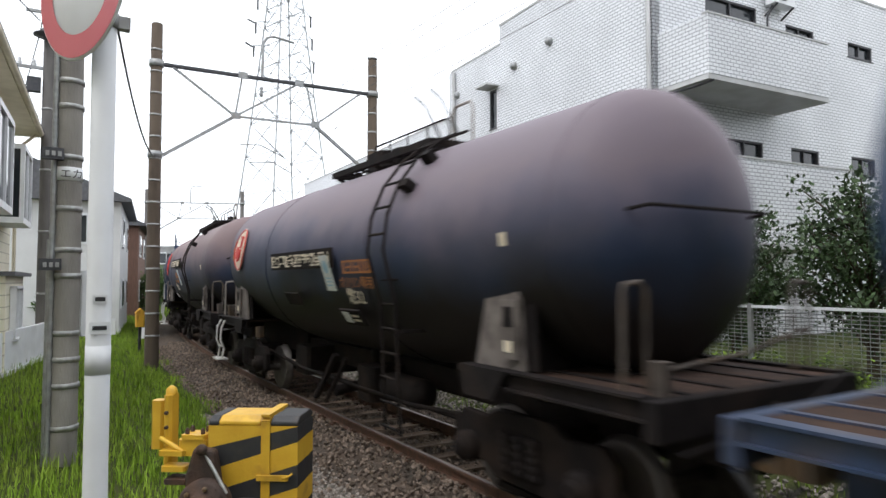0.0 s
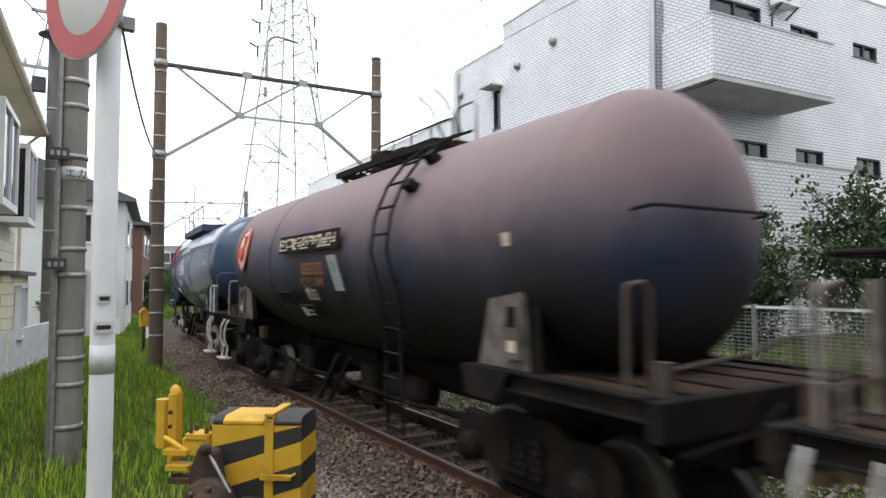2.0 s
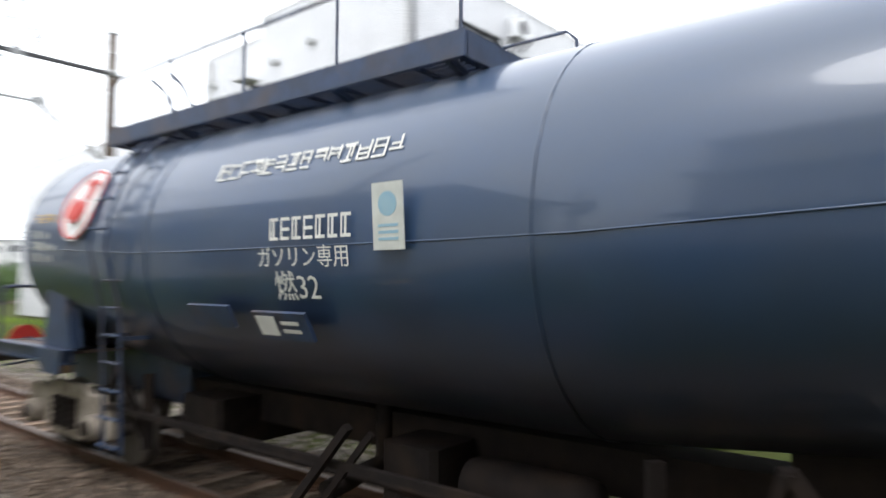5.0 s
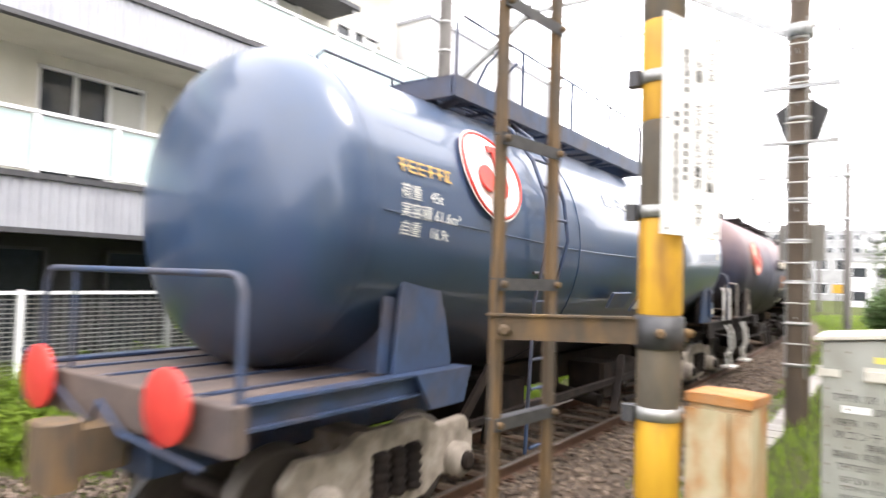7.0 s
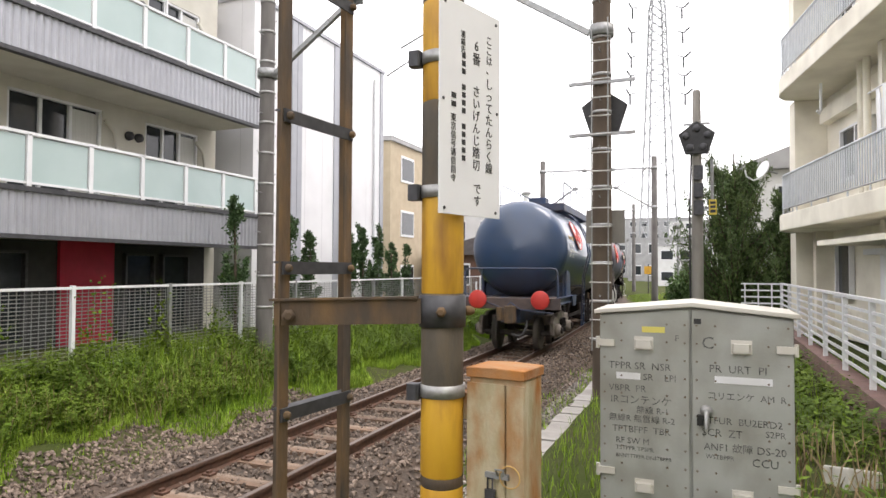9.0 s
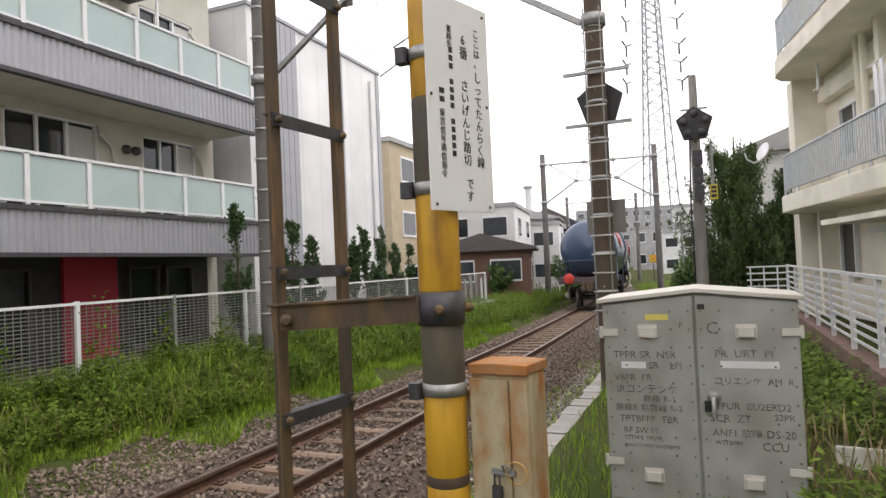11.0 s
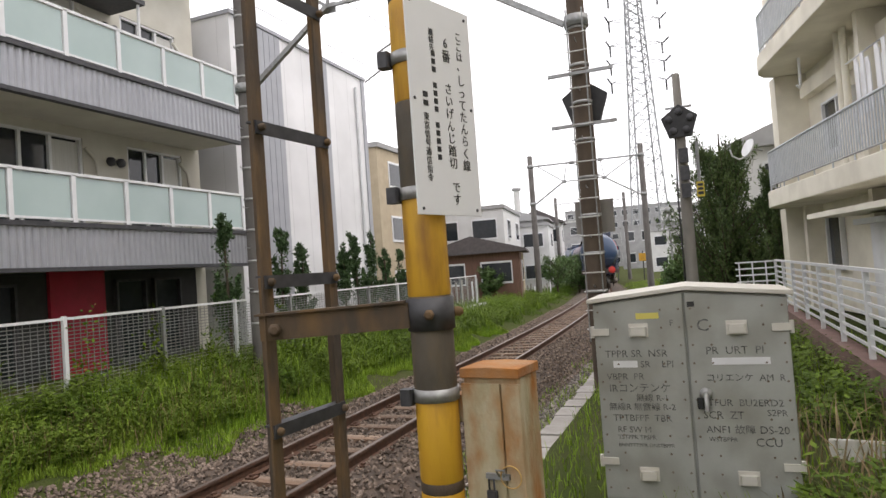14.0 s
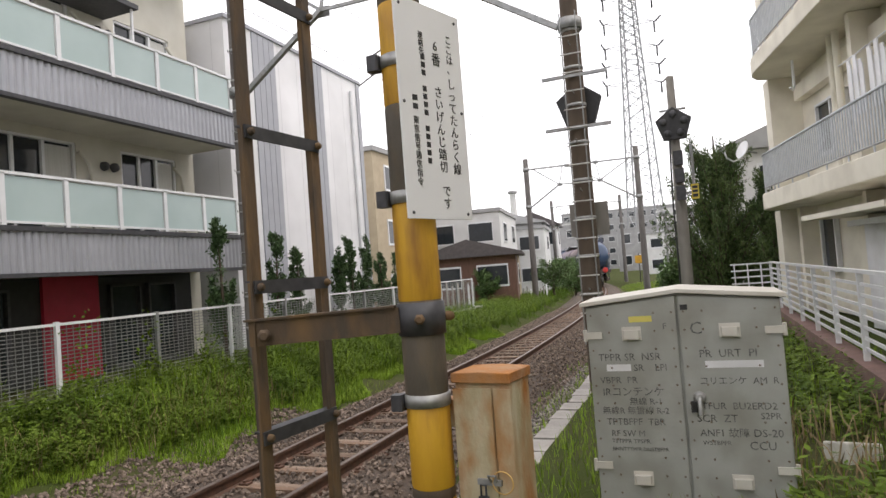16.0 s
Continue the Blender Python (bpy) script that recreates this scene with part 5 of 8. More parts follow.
M_PINK = mat("faded_red_film", (0.62, 0.13, 0.15), (0.56, 0.11, 0.13), 0.35, scale=3)
part("red_ring", Mesh().add(ringv, [(i, 48 + i, 48 + (i + 1) % 48, (i + 1) % 48) for i in range(48)]), M_PINK, ds, "faded red ring")
part("clamp", Mesh().lathe([(0.045, 2.78), (0.052, 2.78), (0.052, 2.84), (0.045, 2.84)], 20).box(0.04, 0.09, -0.02, 0.02, 2.785, 2.835), M_GALV, sign)
part("wrap", Mesh().lathe([(0.0443, 1.42), (0.0453, 1.42), (0.0453, 1.53), (0.0443, 1.53)], 24), M_FILM, sign)
for z, w, h in ((1.71, 0.05, 0.035), (1.6, 0.07, 0.045)):
    tg = part("label_plate", Mesh().box(-w / 2, w / 2, -0.0485, -0.045, z - h / 2, z + h / 2), M_WHITE, sign)
    part("label_bar", Mesh().box(-w * 0.35, w * 0.35, -0.05, -0.0485, z - 0.008, z + 0.008), M_BLACK, tg)

# ---- barrier machine: striped housing with its arm carrier ----
M_MBLACK = mat("chipped_black_paint", (0.022, 0.022, 0.024), (0.035, 0.034, 0.034), 0.6, scale=8, stain=(0.11, 0.06, 0.03), sscale=6, samt=0.35, slo=0.55)
M_MYEL = mat("chipped_yellow_paint", (0.66, 0.40, 0.03), (0.58, 0.33, 0.022), 0.5, scale=5, stain=(0.17, 0.075, 0.03), sscale=4.5, samt=0.85, slo=0.56, bump=0.15)
M_CAST = mat("brown_cast_iron", (0.06, 0.036, 0.026), (0.035, 0.023, 0.018), 0.75, 0.1, scale=9, stain=(0.13, 0.06, 0.03), sscale=4, samt=0.5, bump=0.35)
bm_ = thing("crossing_barrier_machine", "yellow and black striped crossing barrier machine with rusty arm gear", "barrier machine", pose(1.42, 4.72, 0.11, 0, 0, -36) @ Matrix.Scale(1.02, 4))


def striped_box(parent, x0, x1, y0, y1, z0, z1, n, slope, name="housing"):
    """Slanting bands cut as pieces that butt along their edges."""
    hsg = part(name, Mesh().box(x0 + 0.02, x1 - 0.02, y0 + 0.02, y1 - 0.02, z0 + 0.02, z1 - 0.02), M_MBLACK, parent)
    step = (z1 - z0 + slope) / n
    for i in range(n):
        lo, hi = z0 - slope + i * step, z0 - slope + (i + 1) * step
        for y, d in ((y0, 0.02), (y1, -0.02)):
            pts = []
            for x, zz in ((x0, lo), (x1, lo + slope), (x1, hi + slope), (x0, hi)):
                pts.append((x, min(z1, max(z0, zz))))
            if abs(pts[3][1] - pts[0][1]) + abs(pts[2][1] - pts[1][1]) < 0.02:
                continue
            m = Matrix(((1, 0, 0, 0), (0, 0, 1, min(y, y + d)), (0, 1, 0, 0), (0, 0, 0, 1)))
            part("stripe", Mesh().prism(pts, 0, abs(d), m), M_MYEL if i % 2 else M_MBLACK, hsg)
        lo2, hi2 = max(z0, lo + slope), min(z1, hi + slope)
        if hi2 - lo2 > 0.02:
            part("stripe", Mesh().box(x1 - 0.02, x1, y0 + 0.02, y1 - 0.02, lo2, hi2), M_MYEL if i % 2 else M_MBLACK, hsg)
        lo3, hi3 = max(z0, lo), min(z1, hi)
        if hi3 - lo3 > 0.02:
            part("stripe", Mesh().box(x0, x0 + 0.02, y0 + 0.02, y1 - 0.02, lo3, hi3), M_MYEL if i % 2 else M_MBLACK, hsg)
    return hsg


hs = striped_box(bm_, -0.32, 0.3, -0.19, 0.19, 0.35, 1.06, 6, 0.2)
lid = [(-0.19, 1.06), (0.19, 1.06), (0.19, 1.09), (0.13, 1.12), (-0.13, 1.12), (-0.19, 1.09)]
lm = lambda x: Matrix(((0, 0, 1, x), (1, 0, 0, 0), (0, 1, 0, 0), (0, 0, 0, 1)))
for x0_, w_, mm in ((-0.32, 0.07, M_MBLACK), (-0.25, 0.29, M_MYEL), (0.11, 0.19, M_MBLACK)):
    part("lid", Mesh().prism(lid, 0, w_, lm(x0_)), mm, hs, "rounded lid, yellow and black", bevel=0.01)
part("lid", Mesh().prism(lid, 0, 0.07, lm(0.04)), M_MYEL, hs, "rounded lid, yellow", bevel=0.006)
part("strap", Mesh().box(0.05, 0.11, -0.2, -0.186, 0.35, 1.09).box(0.05, 0.11, -0.2, 0.2, 1.122, 1.14).bar((0.08, -0.14, 1.125), (0.08, -0.195, 1.09), 0.06, 0.018), M_MYEL, hs)
part("latch", Mesh().box(0.02, 0.24, -0.215, -0.19, 0.7, 0.735, c=0.008).tube([(0.2, -0.21, 0.72), (0.24, -0.23, 0.73), (0.27, -0.21, 0.75)], 0.008, 6), M_MYEL, hs)
part("pedestal", Mesh().box(-0.2, 0.25, -0.12, 0.12, -0.2, 0.35), M_MBLACK, bm_)
arm = part("arm_carrier", Mesh().box(-0.7, -0.64, -0.08, 0.05, 0.72, 1.24, c=0.018).lathe([(0.04, 1.24), (0.036, 1.28), (0.012, 1.3)], 14, pose(-0.67, -0.015, 0)), M_MYEL, bm_, "yellow upright arm carrier")
part("carrier_box", Mesh().box(-0.8, -0.71, -0.06, 0.03, 0.86, 1.2, c=0.018), M_MYEL, arm)
for z in (0.92, 1.02, 1.12):
    part("carrier_bolt", Mesh().lathe([(0.014, 0), (0.014, 0.02), (0.008, 0.028)], 6, Matrix.Translation((-0.67, -0.08, z)) @ Matrix.Rotation(radians(90), 4, "X")), M_CAST, arm)
part("bracket", Mesh().box(-0.56, -0.33, -0.15, -0.02, 0.84, 0.95, c=0.025), M_MYEL, bm_, "chipped yellow bracket")
part("bracket_cap", Mesh().box(-0.53, -0.36, -0.16, 0.0, 0.952, 0.985, c=0.012), M_MYEL, bm_)
part("hinge_rod", Mesh().tube([(-0.7, -0.11, 0.95), (-0.52, -0.15, 0.87)], 0.018, 8), M_MYEL, bm_)
for i, z in enumerate((0.88, 0.78, 0.7)):
    part("clamp_jaw", Mesh().box(-0.68 + 0.03 * i, -0.5 + 0.02 * i, -0.18 - 0.02 * i, -0.08, z - 0.035, z, c=0.012), M_MYEL if i < 2 else M_CAST, bm_)
for x, y in ((-0.5, -0.12), (-0.39, -0.12), (-0.5, -0.04), (-0.39, -0.04)):
    part("bolt", Mesh().lathe([(0.016, 0.985), (0.016, 1.012), (0.01, 1.025)], 6, pose(x, y, 0)), M_CAST, bm_)
part("pivot_casting", Mesh().prism([(-0.12, 0.2), (0.1, 0.2), (0.1, 0.5), (0.06, 0.74), (-0.08, 0.76), (-0.14, 0.56)], 0, 0.1, Matrix(((1, 0, 0, -0.29), (0, 0, 1, -0.32), (0, 1, 0, 0.18), (0, 0, 0, 1)))), M_CAST, bm_, "dark brown cast pivot", bevel=0.025)
face = lambda x, y, z: Matrix.Translation((x, y, z)) @ Matrix.Rotation(radians(90), 4, "X")
part("pivot_hub", Mesh().lathe([(0.17, -0.06), (0.17, 0.02), (0.15, 0.045), (0.1, 0.05), (0.095, 0.09), (0.05, 0.11), (0.02, 0.115)], 26, face(-0.27, -0.36, 0.58)), M_CAST, bm_, "round brown pivot hub")
for q in range(6):
    part("hub_bolt", Mesh().lathe([(0.016, 0), (0.016, 0.022), (0.01, 0.03)], 6, face(-0.27 + 0.125 * math.cos(q * 1.047 + 0.3), -0.405, 0.58 + 0.125 * math.sin(q * 1.047 + 0.3))), M_RUSTY, bm_)
part("counter_shaft", Mesh().tube([(-0.6, -0.4, 0.5), (-0.5, -0.46, 0.47), (-0.36, -0.5, 0.42)], 0.055, 12), M_DARKSTEEL, bm_, "dark steel counter shaft")
part("shaft_head", Mesh().lathe([(0.03, -0.05), (0.075, -0.04), (0.075, 0.03), (0.05, 0.05)], 14, Matrix.Translation((-0.6, -0.4, 0.5)) @ Matrix.Rotation(radians(-70), 4, "Y")), M_DARKSTEEL, bm_)
part("arm_socket", Mesh().box(-0.3, -0.1, -0.5, -0.4, 0.3, 0.5, c=0.04), M_CAST, bm_)
for i in range(4):
    part("spring_leaf", Mesh().bar((-0.14 + i * 0.026, -0.47, 0.62 - i * 0.035), (0.02 + i * 0.026, -0.47, 0.58 - i * 0.035), 0.07, 0.022), M_DARKSTEEL, bm_)
part("terminal_block", Mesh().box(-0.06, 0.06, -0.44, -0.3, 0.5, 0.62, c=0.02), M_MBLACK, bm_)
part("stay_rod", Mesh().tube([(-0.31, -0.3, 0.93), (-0.12, -0.36, 0.66)], 0.013, 8), M_BAND, bm_, "steel stay rod")
part("stay_eye", Mesh().lathe([(0.035, -0.015), (0.035, 0.015), (0.012, 0.02)], 12, face(-0.31, -0.32, 0.93)), M_CAST, bm_)

# ---- signals and small posts along the far grass strip ----
M_REDLAMP = glow("red_signal_lamp", (1.0, 0.06, 0.04), 6)
for x, y, z in ((8.1, 49.2, 3.2), (9.4, 50.7, 2.8)):
    sg = thing("colour_light_signal", "black railway signal on a post showing red", "signal", pose(x, y, -0.2), group="line signals")
    part("post", Mesh().tube([(0, 0, -0.2), (0, 0, z + 1.2)], 0.06, 10), M_POLE, sg)
    hd = part("signal_head", Mesh().box(-0.32, 0.32, -0.2, -0.05, z, z + 1.1, c=0.04), M_BLACK, sg)
    part("lamp_lens", Mesh().lathe([(0.17, 0), (0.15, 0.02), (0.02, 0.03)], 16, Matrix.Translation((0, -0.2, z + 0.3)) @ Matrix.Rotation(radians(90), 4, "X")), M_REDLAMP, hd)
    part("lamp_hood", Mesh().lathe([(0.2, 0), (0.2, 0.16), (0.185, 0.16), (0.185, 0)], 16, Matrix.Translation((0, -0.2, z + 0.3)) @ Matrix.Rotation(radians(90), 4, "X")), M_BLACK, hd)
dv = thing("yellow_track_device", "yellow trackside telephone box on a black post", "trackside device", pose(2.9, 23.3, -0.05))
part("post", Mesh().tube([(0, 0, -0.2), (0, 0, 0.8)], 0.045, 8), M_BLACK, dv)
part("box", Mesh().box(-0.13, 0.13, -0.12, 0.12, 0.75, 1.2, c=0.03), M_YELLOW, dv)
part("lid", Mesh().prism([(-0.16, 1.2), (0.16, 1.2), (0, 1.36)], 0, 0.28, Matrix(((1, 0, 0, 0), (0, 0, 1, -0.14), (0, 1, 0, 0), (0, 0, 0, 1)))), M_YELLOW, dv)
for x, y, w, h, lab in ((1.9, 23.0, 0.55, 0.5, "low pale notice board in the grass"), (3.7, 27.5, 0.42, 0.42, "small white board on a leg in the grass")):
    nb = thing("notice_board", lab, "notice board", pose(x, y, z_at(x, y), 0, 0, -20))
    part("board", Mesh().box(-w / 2, w / 2, -0.02, 0.02, 0.3, 0.3 + h), M_WHITE, nb)
    part("leg", Mesh().box(-0.03, 0.03, 0.02, 0.05, -0.2, 0.6), M_GALV, nb)

# ---- the flats with frosted-glass balconies ----
M_CORR = mat("corrugated_panel", (0.40, 0.41, 0.44), (0.36, 0.37, 0.4), 0.4, 0.3, scale=3, stain=(0.3, 0.3, 0.32), samt=0.3)
M_STUCCO = mat("cream_stucco", (0.62, 0.60, 0.53), (0.56, 0.54, 0.47), 0.85, scale=2, stain=(0.45, 0.43, 0.37), sscale=0.8, samt=0.35, bump=0.15, bscale=90)
M_FROST = mat("frosted_glass", (0.42, 0.52, 0.51), (0.38, 0.48, 0.47), 0.35, scale=1.2, spec=0.6)
M_ALU = mat("white_aluminium", (0.74, 0.75, 0.76), (0.68, 0.69, 0.7), 0.4, scale=4)
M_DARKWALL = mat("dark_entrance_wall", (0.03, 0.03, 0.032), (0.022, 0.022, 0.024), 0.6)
M_REDDOOR = mat("crimson_door", (0.42, 0.012, 0.04), (0.36, 0.01, 0.034), 0.4)
flats = thing("balcony_flats", "white block of flats with frosted-glass balconies over grey corrugated bands", "apartment house")
Y0, Y1_ = -13.3, 1.0
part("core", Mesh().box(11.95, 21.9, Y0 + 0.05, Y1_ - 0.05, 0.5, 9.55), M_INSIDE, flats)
FW = [(Y1_ - y1, z + 0.25, y1 - y0, 1.95, M_ALU, 3) for z in (2.6, 5.5) for y0, y1 in ((-10.15, -8.2), (-12.85, -11.25), (-6.6, -4.8), (-3.4, -1.9))]
facade(flats, wall_m((11.6, Y1_, 0.5), (0, -1, 0), (-1, 0, 0)), Y1_ - Y0, 9.1, 0.25, M_STUCCO, FW)
part("end_wall", Mesh().box(11.601, 22, Y0 - 0.15, Y0, 0.5, 9.6), M_STUCCO, flats)
part("roof_slab", Mesh().box(11.0, 22.1, Y0 - 0.05, Y1_ + 0.05, 9.6, 9.8), M_TILEPLAIN, flats)
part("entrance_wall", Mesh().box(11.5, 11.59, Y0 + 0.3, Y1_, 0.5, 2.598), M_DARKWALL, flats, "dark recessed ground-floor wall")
part("front_door", Mesh().box(11.42, 11.5, -10.35, -9.15, 0.55, 2.6), M_REDDOOR, flats, "crimson front door")
for y0, y1 in ((-8.5, -7.2), (-7.0, -5.9), (-12.4, -11.6), (-11.4, -10.6), (-5.0, -3.2)):
    window(flats, wall_m((11.41, y1, 0.7), (0, -1, 0), (-1, 0, 0)), y1 - y0, 1.7, M_DARKSTEEL, 1)
for z in (2.6, 5.5):
    bal = part("balcony", Mesh().box(10.2, 11.6, Y0, Y1_, z, z + 0.12), M_STUCCO, flats)
    cor = Mesh()
    ys = np.arange(Y0, Y1_, 0.032)
    vs = []
    for i, y in enumerate(ys):
        x = 10.17 - (0.034 if i % 4 in (1, 2) else 0)
        vs += [(x, y, z + 0.02), (x, y, z + 0.7)]
    cor.add(vs, [(2 * i, 2 * i + 1, 2 * i + 3, 2 * i + 2) for i in range(len(ys) - 1)])
    cor.box(10.19, 10.24, Y0, Y1_, z + 0.03, z + 0.69)
    part("corrugated_band", cor, M_CORR, bal, "grey corrugated metal band")
    part("dark_trim", Mesh().box(10.1, 10.26, Y0 - 0.02, Y1_, z + 0.7, z + 0.78).box(10.12, 10.26, Y0 - 0.02, Y1_, z - 0.05, z + 0.02), M_DARKSTEEL, bal)
    part("side_band", Mesh().box(10.24, 11.6, Y0 - 0.03, Y0 + 0.02, z + 0.02, z + 0.7), M_CORR, bal)
    part("hand_rail", Mesh().box(10.14, 10.22, Y0, Y1_, z + 1.6, z + 1.65).box(10.15, 10.2, Y0, Y1_, z + 0.82, z + 0.86), M_ALU, bal)
    for i, y in enumerate(np.arange(Y0 + 0.1, Y1_, 1.12)):
        part("baluster_post", Mesh().box(10.14, 10.21, y - 0.04, y + 0.04, z + 0.76, z + 1.62), M_ALU, bal)
        part("glass_panel", Mesh().box(10.17, 10.185, y + 0.06, min(Y1_, y + 1.06), z + 0.86, z + 1.58), M_FROST, bal, "frosted glass panel")
    for y0, y1 in ((-10.15, -8.2), (-12.85, -11.25), (-6.6, -4.8), (-3.4, -1.9)):
        part("curtain", Mesh().box(11.675, 11.682, y0 + 0.06, y0 + (y1 - y0) * 0.36, z + 0.85, z + 2.6), M_CURTAIN, flats)
    for y in (-10.45, -13.0, -7.2):
        part("drain_pipe", Mesh().tube([(11.55, y, z + 0.15), (11.53, y, z + 2.0), (11.53, y + 0.06, z + 2.3), (11.53, y + 0.3, z + 2.5)], 0.04, 8), M_STUCCO, flats)
    for y in (-10.8, -11.05, -7.6):
        part("vent_cap", Mesh().lathe([(0.02, 0.1), (0.09, 0.08), (0.1, 0)], 12, Matrix.Translation((11.6, y, z + 2.3)) @ Matrix.Rotation(radians(-90), 4, "Y")), M_DARKSTEEL, flats)
part("canopy", Mesh().box(10.6, 11.6, -11.0, -8.3, 8.1, 8.2), M_DARKSTEEL, flats)
part("canopy_post", Mesh().tube([(10.7, -10.9, 7.1), (10.7, -10.9, 8.1)], 0.03, 8).tube([(10.7, -8.6, 7.1), (10.7, -8.6, 8.1)], 0.03, 8), M_ALU, flats)

M_PANEL = brick_mat("white_cladding", (0.78, 0.78, 0.79), (0.62, 0.62, 0.63), 0.9, 30, 0.012, 0.5, offset=0)
M_GREYPANEL = mat("grey_cladding", (0.36, 0.37, 0.40), (0.33, 0.34, 0.37), 0.5, scale=3)
hall = thing("white_clad_building", "tall plain white clad building with grey vertical stripes", "building")
part("wall", Mesh().box(10.8, 24, -21.0, -13.9, 0.5, 9.0), M_PANEL, hall)
for y0, y1 in ((-16.0, -15.0), (-18.5, -17.7), (-21.0, -20.75)):
    st = Mesh()
    n = max(1, int((y1 - y0) / 0.25))
    for i in range(n):
        st.box(10.765, 10.8, y0 + i * (y1 - y0) / n + 0.01, y0 + (i + 1) * (y1 - y0) / n - 0.01, 0.6, 8.98)
    part("grey_stripe", st, M_GREYPANEL, hall, "grey ribbed stripe")
part("drain_pipe", Mesh().tube([(10.74, -20.3, 0.6), (10.74, -20.3, 8.6)], 0.05, 8), M_ALU, hall)
part("roof_edge", Mesh().box(10.74, 24, -21.04, -13.86, 9.0, 9.1), M_GREYPANEL, hall)

# ---- mesh fence before the flats ----
fence = thing("mesh_fence", "white steel mesh fence, rust-speckled, with ivy at its foot", "fence")
fx, fy0, fy1 = 9.0, -26.5, 9.5
ys = np.arange(fy0, fy1, 1.9)
for i, y in enumerate(ys):
    part("post", Mesh().box(fx - 0.03, fx + 0.03, y - 0.03, y + 0.03, 0.2, 1.83), M_GALV if i % 2 else M_ALU, fence)
    if i + 1 < len(ys):
        pn = Mesh()
        for z in np.arange(0.66, 1.76, 0.055):
            pn.box(fx + 0.02, fx + 0.028, y + 0.03, y + 1.87, z, z + 0.012)
        for yy in np.arange(y + 0.06, y + 1.88, 0.11 if y > -24 else 0.24):
            pn.box(fx + 0.028, fx + 0.034, yy, yy + 0.008, 0.64, 1.78)
        part("mesh_panel", pn, M_GALV, fence)
        part("top_rail", Mesh().box(fx - 0.02, fx + 0.02, y + 0.03, y + 1.87, 1.77, 1.81), M_ALU, fence)
        part("kerb", Mesh().box(fx - 0.08, fx + 0.08, y - 0.95, y + 0.95, 0.3, 0.62), M_TILEPLAIN, fence)

# ---- posts by the crossing ----
post = thing("striped_crossing_post", "yellow and black banded steel post with rust stains", "crossing post", pose(1.514, -3.722, 0.453) @ Matrix.Scale(0.915, 4))
zs = [(-0.3, 0.58, 0), (0.58, 0.64, 2), (0.64, 1.11, 0), (1.11, 1.67, 1), (1.67, 2.26, 0), (2.26, 2.77, 1), (2.77, 3.35, 0), (3.35, 3.9, 1), (3.9, 4.4, 0)]
for z0, z1, k in zs:
    part("paint_band", Mesh().lathe([(0.118, z0), (0.122, z0 + 0.01), (0.122, z1 - 0.01), (0.118, z1)], 28), (M_YELLOW, M_STRIPE, M_RUSTY)[k], post, ("yellow band with rust runs", "sooty black band", "rusty joint")[k])
for z, mm in ((1.12, M_BAND), (2.25, M_BAND), (3.02, M_BAND)):
    cl = part("clamp", Mesh().lathe([(0.123, z - 0.035), (0.132, z - 0.035), (0.132, z + 0.035), (0.123, z + 0.035)], 28), mm, post)
    part("clamp_ear", Mesh().box(0.1, 0.17, 0.06, 0.13, z - 0.05, z + 0.04, c=0.01), M_DARKSTEEL, cl)
part("beam_collar", Mesh().lathe([(0.1225, 1.48), (0.135, 1.48), (0.135, 1.66), (0.1225, 1.66)], 28), M_DARKSTEEL, post, "dark steel collar")
for a in (1.9, 3.6, 5.4):
    part("collar_bolt", Mesh().lathe([(0.03, 0), (0.03, 0.03), (0.018, 0.05)], 6, Matrix.Translation((0.135 * math.cos(a), 0.135 * math.sin(a), 1.57)) @ Vector((math.cos(a), math.sin(a), 0)).to_track_quat("Z", "Y").to_matrix().to_4x4()), M_RUSTY, post)
lad = thing("angle_iron_ladder", "brown rusty angle-iron ladder frame tied to the crossing post", "ladder frame")
L1, L2 = Vector((2.319, -3.447, 0)), Vector((2.262, -4.007, 0))
for q in (L1, L2):
    part("stile", Mesh().bar(q + Vector((0, 0, -0.1)), q + Vector((0, 0, 5.2)), 0.012, 0.085, (0, 1, 0)).bar(q + Vector((0.036, -0.036, -0.1)), q + Vector((0.036, -0.036, 5.2)), 0.085, 0.012, (0, 1, 0)), M_RUSTY, lad)
for z in (0.6, 1.33, 2.11, 2.93, 3.72, 4.5):
    rg = part("rung", Mesh().bar(L1 + Vector((-0.012, 0.03, z)), L2 + Vector((-0.012, -0.03, z)), 0.012, 0.07).bar(L1 + Vector((0.02, 0.03, z + 0.03)), L2 + Vector((0.02, -0.03, z + 0.03)), 0.06, 0.01), M_DARKSTEEL, lad)
    for q in (L1, L2):
        part("bolt", Mesh().lathe([(0.022, 0), (0.022, 0.02), (0.012, 0.03)], 6, Matrix.Translation(q + Vector((-0.02, 0, z))) @ Matrix.Rotation(radians(-90), 4, "Y")), M_RUSTY, lad)
dirb = (Vector((1.514, -3.722, 0)) - L1).normalized()
part("tie_beam", Mesh().bar(L1 - dirb * 0.1 + Vector((-0.06, 0, 1.87)), Vector((1.514, -3.722, 1.89)) - dirb * 0.12 + Vector((-0.03, 0.05, 0)), 0.02, 0.13).bar(L1 - dirb * 0.1 + Vector((-0.04, 0.0, 1.94)), Vector((1.514, -3.722, 1.96)) - dirb * 0.12 + Vector((-0.01, 0.05, 0)), 0.07, 0.012), M_RUSTY, lad, "rusty steel tie beam")
